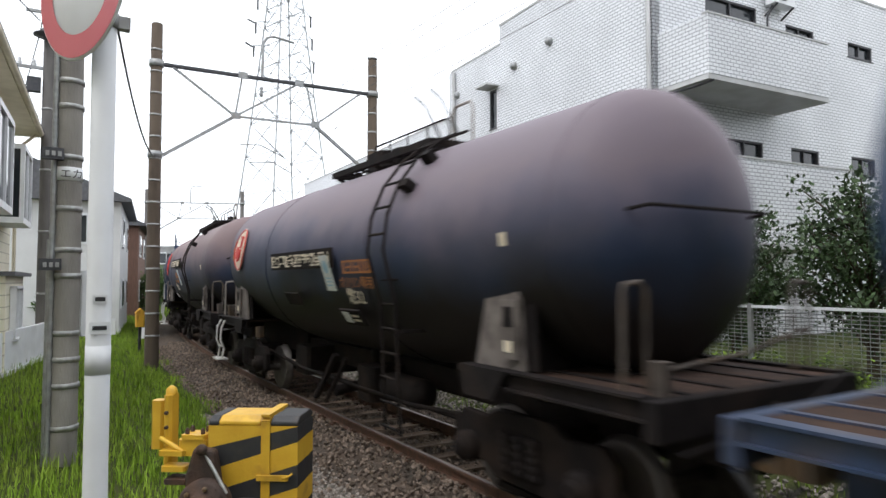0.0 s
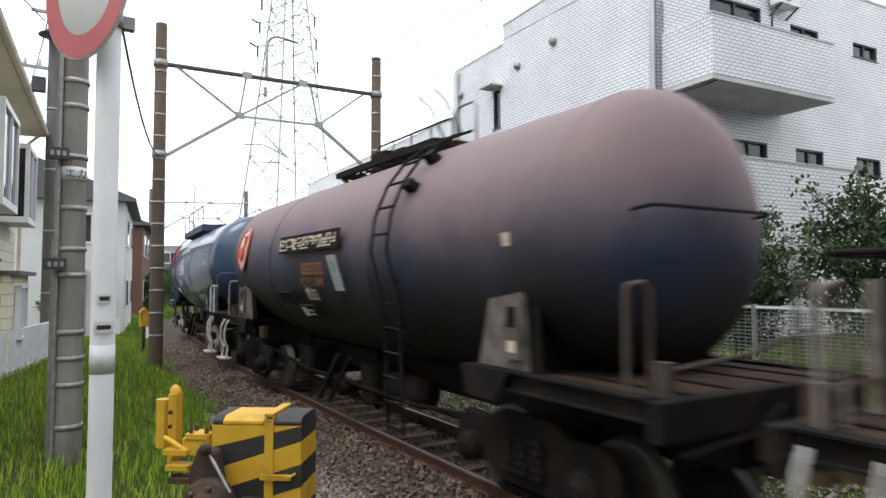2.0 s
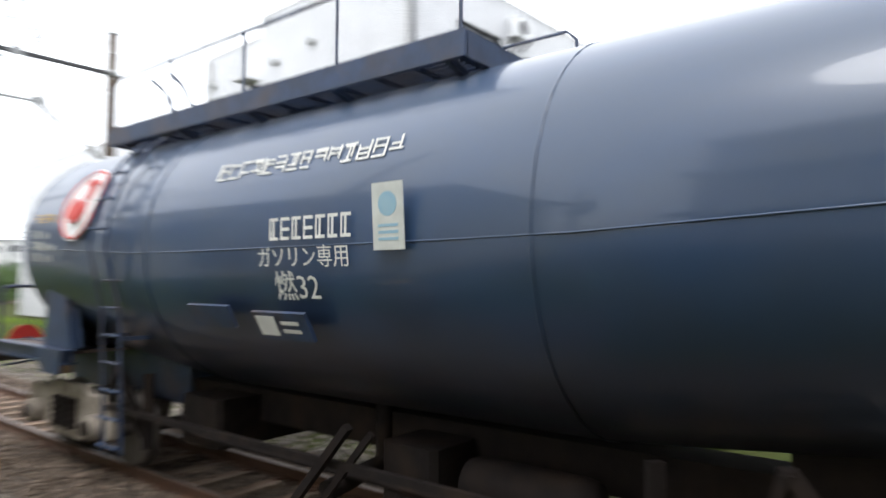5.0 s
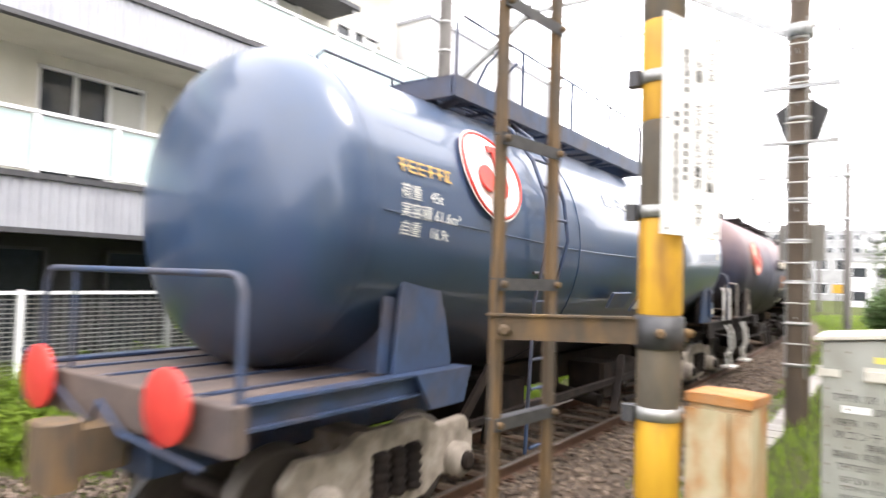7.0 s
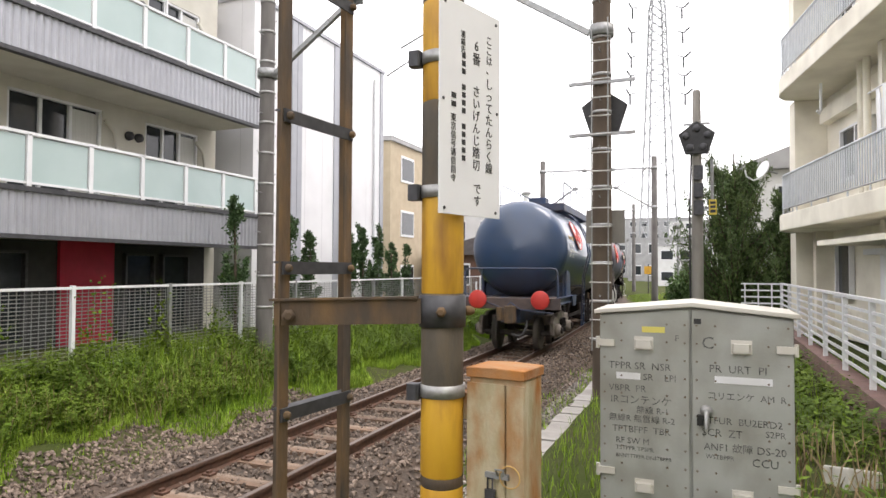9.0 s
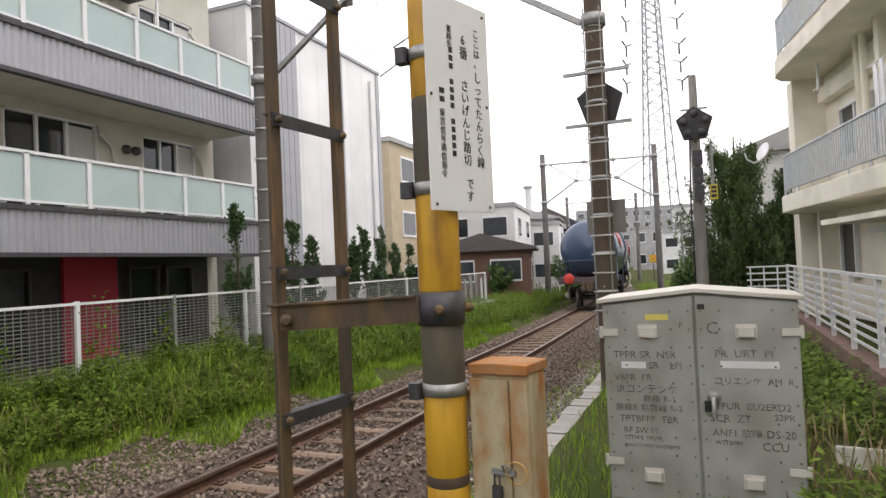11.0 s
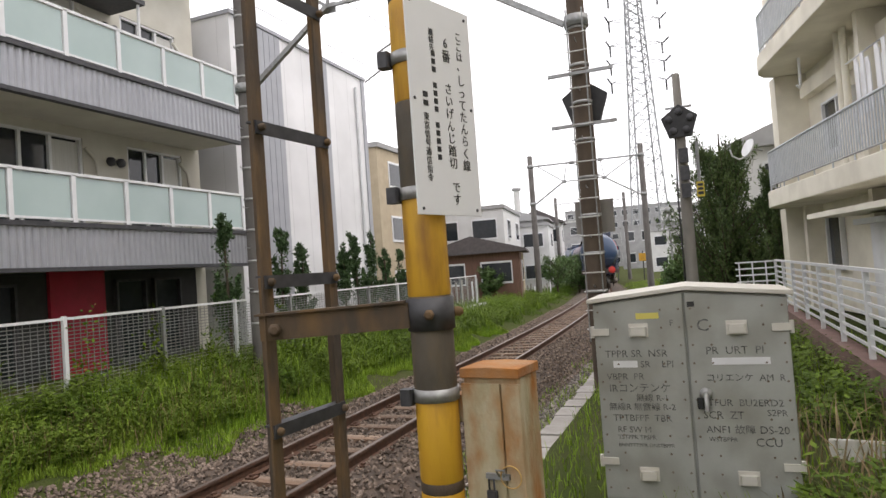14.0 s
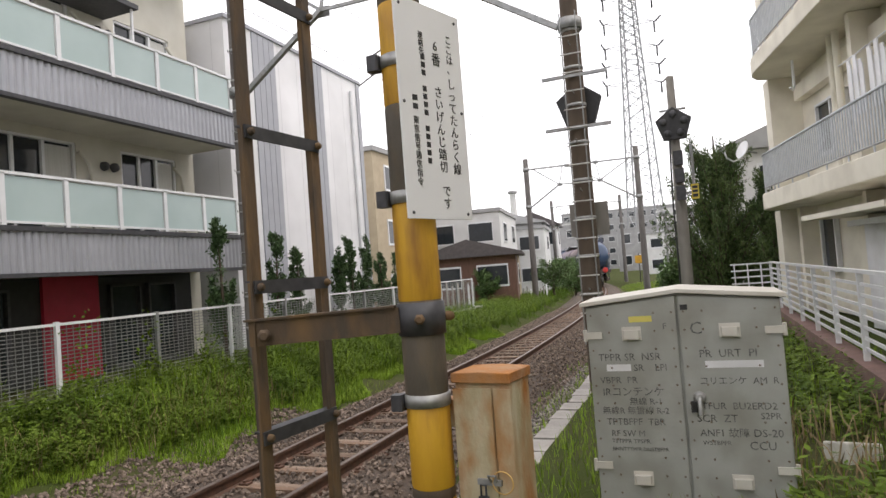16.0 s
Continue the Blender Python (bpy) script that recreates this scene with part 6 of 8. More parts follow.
part("beam_bolt", Mesh().lathe([(0.035, 0), (0.035, 0.03), (0.02, 0.05)], 6, Matrix.Translation(L1 - dirb * 0.02 + Vector((-0.07, 0.02, 1.86))) @ Vector((-0.5, 0.8, 0)).to_track_quat("Z", "Y").to_matrix().to_4x4()), M_RUSTY, lad)
part("side_spikes", Mesh().bar(L1 + Vector((0.02, 0.03, 4.3)), L2 + Vector((0.5, -0.6, 4.9)), 0.03, 0.03), M_DARKSTEEL, lad)

# ---- white information sign ----
A, B = Vector((1.444, -3.488, 2.385)), Vector((1.284, -3.981, 2.385))
SW, SH = (B - A).length, 1.11
sm = wall_m(A, B - A, Vector((0, 0, 1)).cross(A - B))
M_SIGN = mat("sign_enamel", (0.80, 0.81, 0.82), (0.76, 0.77, 0.78), 0.35, scale=2, stain=(0.6, 0.58, 0.54), samt=0.2)
board = thing("crossing_information_sign", "white enamel sign with vertical black writing fixed to the striped post", "information sign", sm)
part("plate", Mesh().box(0, SW, 0, SH, -0.004, 0.004), M_SIGN, board, bevel=0.002)
M_INK = mat("sign_ink", (0.02, 0.02, 0.022), (0.03, 0.03, 0.032), 0.5)


def column(words, x, y, size, step):
    """Vertical writing, one sign below another."""
    size *= 0.88
    for w in words.split("|"):
        if w.strip():
            lettering("sign_lettering", w.strip(), size, M_INK, board, pose(x, y - size, 0.0055), True, step)
        y -= (len(w) + 0.0) * size * step


column("ここは、", SW * 0.80, SH * 0.90, 0.062, 1.0)
column("しってたんらく線", SW * 0.80, SH * 0.69, 0.074, 1.0)
column("6番", SW * 0.58, SH * 0.86, 0.082, 1.0)
column("さいげんじ踏切", SW * 0.58, SH * 0.635, 0.074, 1.0)
column("です", SW * 0.60, SH * 0.17, 0.074, 1.0)
column("連絡先", SW * 0.36, SH * 0.87, 0.045, 1.0)
column("東京信号通信指令", SW * 0.21, SH * 0.47, 0.05, 1.0)
for i in range(14):
    if i not in (3, 8):
        part("number_bar", Mesh().box(SW * 0.345, SW * 0.40, SH * (0.735 - i * 0.037), SH * (0.76 - i * 0.037), 0.004, 0.006), M_INK, board)
for i in range(2):
    part("mark_bar", Mesh().box(SW * 0.18, SW * 0.25, SH * (0.535 - i * 0.04), SH * (0.56 - i * 0.04), 0.004, 0.006), M_INK, board)
for x, y in ((0.04, 0.03), (SW - 0.04, 0.03), (0.04, SH - 0.04), (SW - 0.04, SH - 0.04), (0.03, SH * 0.52), (SW - 0.03, SH * 0.52)):
    part("rivet", Mesh().lathe([(0.009, 0.004), (0.008, 0.008), (0.002, 0.009)], 8, pose(x, y, 0)), M_DARKSTEEL, board)

# ---- rusty equipment box ----
M_OLDPAINT = mat("peeling_grey_paint", (0.5, 0.44, 0.3), (0.39, 0.33, 0.2), 0.7, scale=9, stain=(0.36, 0.14, 0.025), sscale=5.5, samt=1.0, bump=0.35, bscale=50, stretch=(1, 1, 0.45), slo=0.42)
M_RUSTTOP = mat("orange_rust", (0.40, 0.16, 0.035), (0.3, 0.11, 0.03), 0.85, scale=6, stain=(0.45, 0.36, 0.22), sscale=3, samt=0.6, bump=0.3)
rb = thing("rusty_equipment_box", "cream steel equipment box with an orange rusty lid and padlock", "equipment box", pose(1.206, -3.83, 0.453, 0, 0, -8) @ Matrix.Scale(0.915, 4))
part("body", Mesh().box(-0.17, 0.17, -0.15, 0.11, 0.02, 1.2, c=0.012), M_OLDPAINT, rb)
part("door", Mesh().box(-0.06, 0.175, 0.112, 0.13, 0.06, 1.17, c=0.004), M_OLDPAINT, rb)
part("front_panel", Mesh().box(-0.175, -0.07, 0.112, 0.13, 0.06, 1.17, c=0.004), M_OLDPAINT, rb)
part("lid", Mesh().prism([(-0.178, 1.2), (0.178, 1.2), (0.178, 1.255), (0.0, 1.262), (-0.178, 1.255)], 0, 0.3, Matrix(((1, 0, 0, 0), (0, 0, 1, -0.165), (0, 1, 0, 0), (0, 0, 0, 1)))), M_RUSTTOP, rb, "orange rusty lid", bevel=0.006)
part("hasp", Mesh().box(-0.09, 0.05, 0.13, 0.15, 0.66, 0.69).tube([(-0.06, 0.15, 0.68), (-0.07, 0.17, 0.72), (-0.03, 0.18, 0.72), (-0.03, 0.15, 0.68)], 0.007, 6), M_GALV, rb)
part("padlock", Mesh().box(-0.015, 0.045, 0.14, 0.17, 0.5, 0.6, c=0.008).tube([(0.0, 0.155, 0.6), (0.0, 0.155, 0.66), (0.03, 0.155, 0.66), (0.03, 0.155, 0.6)], 0.006, 6), M_DARKSTEEL, rb, "dark steel padlock")
part("wire_loop", Mesh().tube([Vector((-0.1 + 0.06 * math.cos(a), 0.15, 0.68 + 0.06 * math.sin(a))) for a in np.linspace(0, 6.2, 16)], 0.004, 5), M_GOLD, rb, "brass wire loop")
part("post_bracket", Mesh().box(0.17, 0.3, 0.0, 0.1, 0.95, 1.1, c=0.01), M_OLDPAINT, rb)
part("stand", Mesh().box(-0.12, 0.12, -0.1, 0.06, -0.3, 0.02), M_RUSTY, rb)

# ---- signal equipment cabinet ----
M_CAB = mat("grey_cabinet_paint", (0.38, 0.39, 0.36), (0.33, 0.34, 0.31), 0.55, scale=5, stain=(0.22, 0.21, 0.17), sscale=2.6, samt=0.6, slo=0.42, bump=0.08, bscale=60)
M_RIVET = mat("rusty_rivet", (0.22, 0.19, 0.15), (0.15, 0.11, 0.08), 0.7, scale=30)
M_CABTOP = mat("pale_cabinet_roof", (0.62, 0.60, 0.54), (0.55, 0.53, 0.47), 0.6, scale=4, stain=(0.4, 0.34, 0.26), samt=0.4)
cab = thing("signal_equipment_cabinet", "grey steel double-door signal cabinet with worn stencil writing", "equipment cabinet", pose(0.312, -5.165, 0.15) @ Matrix.Scale(1.13, 4))
part("body", Mesh().prism([(-0.53, 0.27), (0.53, 0.27), (0.53, 1.46), (0, 1.513), (-0.53, 1.46)], 0, 0.5, Matrix(((1, 0, 0, 0), (0, 0, 1, -0.5), (0, 1, 0, 0), (0, 0, 0, 1)))), M_CAB, cab)
part("roof", Mesh().prism([(-0.56, 1.463), (0.0, 1.518), (0.56, 1.463), (0.56, 1.49), (0.0, 1.545), (-0.56, 1.49)], 0, 0.58, Matrix(((1, 0, 0, 0), (0, 0, 1, -0.54), (0, 1, 0, 0), (0, 0, 0, 1)))), M_CABTOP, cab, "pale shallow-gabled roof", bevel=0.005)
M_STENCIL = mat("worn_stencil", (0.05, 0.05, 0.048), (0.2, 0.205, 0.19), 0.6, scale=38, stain=(0.3, 0.31, 0.28), sscale=9, samt=0.6, slo=0.5)
doors = []
for x0, x1 in ((-0.53, 0.005), (0.01, 0.53)):
    d = part("door", Mesh().prism([(x0 + 0.006, 0.3), (x1 - 0.006, 0.3), (x1 - 0.006, 1.503 - 0.0943 * abs(x1)), (x0 + 0.006, 1.503 - 0.0943 * abs(x0))], 0, 0.02, Matrix(((1, 0, 0, 0), (0, 0, 1, 0.002), (0, 1, 0, 0), (0, 0, 0, 1)))), M_CAB, cab, "grey riveted door", bevel=0.003)
    doors.append(d)
    for z in (0.52, 1.29):
        xe = x0 - 0.01 if x0 < -0.1 else x1 - 0.09
        hg = part("hinge", Mesh().box(xe, xe + 0.1, 0.022, 0.034, z - 0.02, z + 0.02, c=0.003).tube([(xe if x0 < -0.1 else xe + 0.1, 0.02, z - 0.035), (xe if x0 < -0.1 else xe + 0.1, 0.02, z + 0.035)], 0.012, 8), M_CABTOP, d)
    cx = (x0 + x1) / 2
    for z in (0.44, 1.285):
        part("vent_cover", Mesh().box(cx - 0.055, cx + 0.055, 0.022, 0.028, z - 0.03, z + 0.05).box(cx - 0.045, cx + 0.045, 0.028, 0.055, z - 0.02, z + 0.03, c=0.006), M_CABTOP, d)
    rv = Mesh()
    for x in (x0 + 0.03, x0 + 0.13, x1 - 0.13, x1 - 0.03):
        for z in np.arange(0.36, 1.44, 0.105):
            rv.lathe([(0.007, 0), (0.006, 0.004)], 6, Matrix.Translation((x, 0.022, z)) @ Matrix.Rotation(radians(-90), 4, "X"))
    tagged(part("rivet", rv, M_RIVET, d), kind="stuff")
part("handle", Mesh().tube([(-0.075, 0.03, 0.92), (-0.075, 0.07, 0.92), (-0.075, 0.075, 0.83)], 0.014, 8).lathe([(0.035, 0), (0.035, 0.02), (0.02, 0.03)], 16, Matrix.Translation((-0.075, 0.022, 0.92)) @ Matrix.Rotation(radians(-90), 4, "X")), M_BAND, doors[0], "chrome door handle")
part("lock", Mesh().box(-0.06, -0.025, 0.03, 0.055, 0.84, 0.9, c=0.005), M_BLACK, doors[0])
part("yellow_label", Mesh().box(0.15, 0.28, 0.0225, 0.024, 1.36, 1.395), mat("yellow_film", (0.7, 0.62, 0.15), (0.66, 0.58, 0.14), 0.4), doors[1])
part("white_label", Mesh().box(0.29, 0.43, 0.0225, 0.024, 1.075, 1.115), M_WHITE, doors[1])
part("white_label", Mesh().box(-0.42, -0.12, 0.0225, 0.024, 1.085, 1.125), M_WHITE, doors[0])
part("name_plate", Mesh().box(-0.05, -0.01, 0.0225, 0.025, 1.42, 1.45), M_BLACK, doors[0])
for txt, x, z, size in (("C", -0.05, 1.16, 0.1), ("PR  URT  PI", -0.09, 1.01, 0.062), ("コリエンケ  AM  R", -0.08, 0.84, 0.05), ("TFUR  BU2ERD2", -0.08, 0.68, 0.055), ("SCR  ZT", -0.05, 0.6, 0.06), ("S2PR", -0.38, 0.62, 0.05), ("ANF1 故障", -0.06, 0.51, 0.055), ("DS-20", -0.335, 0.51, 0.06), ("WSTBPPR", -0.07, 0.455, 0.035), ("CCU", -0.31, 0.43, 0.065)):
    lettering("stencil_lettering", txt, size, M_STENCIL, doors[0] if x < 0 else doors[1], pose(x + 0.035 * (x > 0), 0.0235, 0.247 + 0.89 * z, 90, 0, 180))
for txt, x, z, size in (("TPPR SR  NSR", 0.44, 1.0, 0.06), ("SR    LPI", 0.24, 0.93, 0.055), ("VBPR  PR", 0.44, 0.85, 0.055), ("IRコンテンケ", 0.43, 0.77, 0.06), ("無線 R-1", 0.28, 0.71, 0.05), ("無線R 無雷線 R-2", 0.44, 0.65, 0.05), ("TPTBFPF  TBR", 0.42, 0.575, 0.055), ("RF SW M", 0.4, 0.5, 0.05), ("TSTPPR TPSPR", 0.4, 0.455, 0.035), ("BNNTTTPPR DNSTBPPR", 0.4, 0.405, 0.03), ("F", 0.06, 1.2, 0.05)):
    lettering("stencil_lettering", txt, size, M_STENCIL, doors[1], pose(x + 0.035 * (x > 0), 0.0235, 0.247 + 0.89 * z, 90, 0, 180))
part("base", Mesh().box(-0.5, 0.5, -0.47, -0.02, 0.0, 0.27), M_TILEPLAIN, cab)

# ---- pentagon warning lights ----
def pentagon(parent, m, r):
    pts = [(r * math.sin(2 * math.pi * i / 5), r * math.cos(2 * math.pi * i / 5)) for i in range(5)]
    hd = part("light_housing", Mesh().prism(pts[::-1], -0.06, 0.06, m), M_BLACK, parent, "black five-sided light housing", bevel=0.01)
    for i in range(5):
        a = 2 * math.pi * (i + 0.0) / 5
        part("lens", Mesh().lathe([(r * 0.2, 0.06), (r * 0.2, 0.1), (r * 0.17, 0.11), (0.01, 0.12)], 14, m @ pose(r * 0.58 * math.sin(a), r * 0.58 * math.cos(a), 0)), M_DARKSTEEL, hd)
    return hd


wl_ = thing("warning_light_post", "pale concrete post with a black five-lamp warning light", "warning light", pose(0.37, -14.5, 0.2))
part("post", Mesh().lathe([(0.12, -0.3), (0.11, 2.6), (0.075, 5.5), (0.06, 5.52)], 16), M_POLE_PALE, wl_)
pentagon(wl_, Matrix.Translation((0, 0.16, 4.5)) @ Vector((0, 1, 0)).to_track_quat("Z", "Y").to_matrix().to_4x4(), 0.36)
part("crossbar", Mesh().bar((-0.25, 0.05, 4.83), (0.25, 0.05, 4.83), 0.04, 0.04), M_GALV, wl_)
for z in (3.0, 3.35, 3.7):
    part("relay_box", Mesh().box(-0.12, 0.06, 0.1, 0.2, z, z + 0.28, c=0.01), M_DARKSTEEL, wl_)
yl = part("yellow_plate", Mesh().box(-0.36, -0.22, 0.08, 0.1, 3.0, 3.3), mat("yellow_plate_film", (0.65, 0.5, 0.05), rough=0.5), wl_)
part("plate_bars", Mesh().box(-0.34, -0.24, 0.1, 0.103, 3.04, 3.1).box(-0.34, -0.24, 0.1, 0.103, 3.13, 3.18).box(-0.34, -0.24, 0.1, 0.103, 3.21, 3.26), M_BLACK, yl)
part("yellow_arm", Mesh().bar((0, 0, 3.1), (-0.3, 0.08, 3.15), 0.04, 0.04).tube([(-0.28, 0.05, 3.3), (-0.28, 0.05, 4.1)], 0.03, 8), M_GALV, wl_)
part("cable", Mesh().tube([(0.1, 0.08, 4.3), (0.14, 0.1, 3.0), (0.13, 0.1, 0)], 0.018, 6), M_BLACK, wl_)
g = on_track(-11.4, -2.98)
wb = thing("warning_light_on_mast", "black five-sided warning light seen from behind on a mast", "warning light", pose(g.x, g.y, 0))
pentagon(wb, Matrix.Translation((0, -0.3, 4.75)) @ Vector((0, -1, 0)).to_track_quat("Z", "Y").to_matrix().to_4x4(), 0.4)
for z in (4.3, 5.15):
    part("mount_bar", Mesh().bar((-0.55, 0.2, z), (0.5, 0.2, z), 0.05, 0.05), M_GALV, wb)
part("equipment_panel", Mesh().box(-0.33, 0.3, -0.3, -0.24, 2.55, 3.1), M_POLE_PALE, wb, "grey flat panel")
ml = thing("mast_ladder", "thin galvanised ladder strapped to a concrete mast", "ladder", pose(g.x, g.y, 0))
for x in (-0.13, 0.13):
    part("stile", Mesh().tube([(x, 0.24, 0.8), (x, 0.22, 6.2)], 0.012, 6), M_GALV, ml)
for z in np.arange(1.0, 6.1, 0.3):
    part("rung", Mesh().tube([(-0.17, 0.235, z), (0.17, 0.235, z)], 0.012, 6), M_STEP, ml)

# ---- the cream flats with curved railed balconies ----
M_BEIGE = mat("beige_render", (0.84, 0.80, 0.69), (0.79, 0.75, 0.64), 0.85, scale=2, stain=(0.42, 0.38, 0.3), sscale=0.9, samt=0.45, bump=0.12, bscale=80)
M_BARS = mat("pale_grey_bars", (0.52, 0.55, 0.58), (0.44, 0.47, 0.5), 0.45, scale=6)
C2 = pose(-1.5, -18.4, 0.5, 0, 0, 9.6)
cf = thing("beige_flats", "beige flats with rounded balconies behind grey bar railings", "apartment house", C2)
part("wall", Mesh().box(-12, -1.3, -1.3, 22, 0, 11), M_BEIGE, cf)
for z in (2.62, 6.0, 9.4):
    out = [(-1.3, -0.9), (-0.7, -0.9), (-0.3, -0.75), (-0.08, -0.4), (0, 0.0), (0, 22), (-1.3, 22)]
    bl = part("balcony", Mesh().prism(out, z - 0.05, z + 0.35), M_BEIGE, cf, "rounded beige balcony slab", bevel=0.02)
    path = [Vector((-1.25, -0.82, 0)), Vector((-0.72, -0.82, 0)), Vector((-0.35, -0.68, 0)), Vector((-0.15, -0.36, 0)), Vector((-0.07, 0, 0)), Vector((-0.07, 13, 0))]
    part("hand_rail", Mesh().tube([p + Vector((0, 0, z + 1.3)) for p in path], 0.028, 8), M_BARS, bl)
    part("bottom_rail", Mesh().tube([p + Vector((0, 0, z + 0.48)) for p in path], 0.018, 6), M_GALV, bl)
    for a, b in zip(path, path[1:]):
        n = max(1, int((b - a).length / 0.11))
        for i in range(n):
            q = a.lerp(b, i / n)
            part("bar", Mesh().box(q.x - 0.01, q.x + 0.01, q.y - 0.018, q.y + 0.018, z + (0.36 if i % 9 == 0 else 0.48), z + 1.3), M_BARS, bl)
for y in (2.4, 2.7):
    part("rain_pipe", Mesh().tube([(-0.9, y, 2.9), (-0.9, y, 9)], 0.07, 10), M_BEIGE, cf)
for z in (3.1, 6.5):
    for y in (0.4, 3.6, 7.0):
        window(cf, wall_m((-1.21, y, z + 0.6), (0, 1, 0), (1, 0, 0)), 1.7, 1.2, M_ALU, 2)
    part("beam", Mesh().box(-1.3, -1.05, -0.5, 22, z + 2.15, z + 2.5), M_BEIGE, cf)
for z0, z1 in ((0, 2.56), (2.98, 5.94), (6.36, 9.3)):
    part("end_pilaster", Mesh().box(-1.3, -0.55, -1.2, -0.75, z0, z1), M_BEIGE, cf)
    part("cross_wall", Mesh().box(-1.3, -0.75, 3.6, 3.78, z0, z1), M_BEIGE, cf)
part("awning", Mesh().box(-1.3, 0.15, 3.0, 6.6, 2.1, 2.2), M_BEIGE, cf, "flat beige awning over the meter closet")
part("hose_hook", Mesh().tube([(-0.6, 1.0, 5.9), (-0.6, 1.0, 5.3), (-0.55, 1.05, 5.2), (-0.48, 1.1, 5.25)], 0.03, 6), M_WHITE, cf)
part("downstand", Mesh().box(-1.3, -0.9, -0.6, -0.4, 0, 2.6), M_BEIGE, cf)
window(cf, wall_m((-1.21, 0.0, 1.0), (0, 1, 0), (1, 0, 0)), 0.9, 1.3, M_ALU, 1)
mt = part("meter_closet", Mesh().box(-1.28, -0.5, 4.2, 6.2, 0.05, 1.9), M_WHITE, cf, "white meter closet")
part("closet_roof", Mesh().box(-1.28, -0.3, 4.0, 6.4, 1.9, 2.0), M_WHITE, mt)
part("closet_door", Mesh().box(-0.5, -0.47, 4.3, 5.15, 0.15, 1.8), M_WHITE, mt)
part("closet_door", Mesh().box(-0.5, -0.47, 5.3, 6.1, 0.15, 1.8), M_WHITE, mt)
for y0, z0 in ((4.8, 3.0), (5.6, 3.0), (5.2, 6.2)):
    for i in range(6):
        ld = Mesh().bar((-0.28 + 0.03 * (i % 2), y0 + i * 0.11, z0 + 0.75), (-0.26 + 0.03 * (i % 2), y0 + i * 0.11 + 0.03, z0 + 1.75 - 0.1 * (i % 3)), 0.12, 0.02, (1, 0, 0))
        tagged(part("hanging_laundry", ld, M_WHITE, m=C2), "white laundry hung on a balcony line", "laundry", "laundry on the balcony")
    tagged(part("laundry_pole", Mesh().tube([(-0.27, y0 - 0.4, z0 + 1.78), (-0.27, y0 + 1.2, z0 + 1.78)], 0.014, 6), M_ALU, m=C2), "thin metal laundry pole on a balcony", "laundry pole")
dish = thing("satellite_dish", "white satellite dish on a balcony arm", "satellite dish", C2 @ pose(0.2, -0.75, 4.2))
part("reflector", Mesh().lathe([(0.02, -0.06), (0.12, -0.05), (0.2, -0.02), (0.24, 0.02), (0.235, 0.03)], 24, Matrix.Rotation(radians(68), 4, "Y") @ Matrix.Rotation(radians(-18), 4, "X")), M_WHITE, dish)
part("feed_arm", Mesh().tube([(0.02, 0, -0.2), (0.25, 0.05, -0.28), (0.42, 0.08, -0.18), (0.46, 0.08, -0.02)], 0.02, 8), M_WHITE, dish)
part("mount", Mesh().tube([(0, -0.05, 0), (-0.35, -0.05, -0.1)], 0.025, 8), M_GALV, dish)

# ---- white pipe railing on its low wall ----
M_REDWALL = mat("reddish_block", (0.22, 0.13, 0.11), (0.16, 0.1, 0.085), 0.9, scale=5, bump=0.4)
rw = thing("white_railing", "white horizontal-bar railing on a low reddish block wall", "railing")
rx = -1.5
ry = np.arange(-18.4, -2.6, 1.55)
for i, y in enumerate(ry):
    part("post", Mesh().box(rx - 0.03, rx + 0.03, y - 0.03, y + 0.03, 0.5, 1.78), M_ALU, rw)
    part("block", Mesh().box(rx - 0.12, rx + 0.12, y, y + 1.54, 0.1, 0.78), M_REDWALL, rw)
    if i + 1 < len(ry):
        for z in np.arange(0.9, 1.74, 0.12):
            part("bar", Mesh().box(rx - 0.012, rx + 0.012, y + 0.03, y + 1.52, z, z + 0.035), M_ALU, rw)
        part("top_bar", Mesh().box(rx - 0.03, rx + 0.03, y - 0.0, y + 1.55, 1.76, 1.8), M_ALU, rw)
for i, x in enumerate((-1.3, -1.0, -0.7)):
    part("return_bar", Mesh().box(x, x + 0.03, -18.45, -18.4, 0.85, 1.75), M_ALU, rw)
for z in np.arange(0.95, 1.8, 0.16):
    part("return_rail", Mesh().box(-1.5, -0.6, -18.45, -18.42, z, z + 0.035), M_ALU, rw)

# ---- cable trough lids and a lump of concrete ----
M_TROUGH = mat("trough_concrete", (0.36, 0.34, 0.31), (0.28, 0.26, 0.24), 0.9, scale=5, stain=(0.15, 0.14, 0.1), rand=0.15, bump=0.3)
tr = thing("cable_trough", "line of pale concrete cable trough lids beside the track", "cable trough")
for i, s in enumerate(np.arange(-24, -4.2, 0.52)):
    part("lid", Mesh().box(-0.14, 0.14, 0, 0.49, -0.05, 0.03, c=0.01), M_TROUGH, tr, m=track_pose(s, -2.72 + 0.03 * random.uniform(-1, 1), z_at(*on_track(s, -2.72)[:2]) + 0.03) @ pose(0, 0, 0, random.uniform(-2, 2), 0, random.uniform(-3, 3)))
ck = thing("concrete_lump", "broken slab of pale concrete lying in the weeds", "concrete lump", pose(-0.84, -6.5, 0.5, 12, -8, 25))
part("slab", Mesh().prism([(-0.2, -0.14), (0.1, -0.18), (0.22, -0.05), (0.16, 0.16), (-0.14, 0.13)], -0.2, 0.06), M_CABTOP, ck, bevel=0.015)

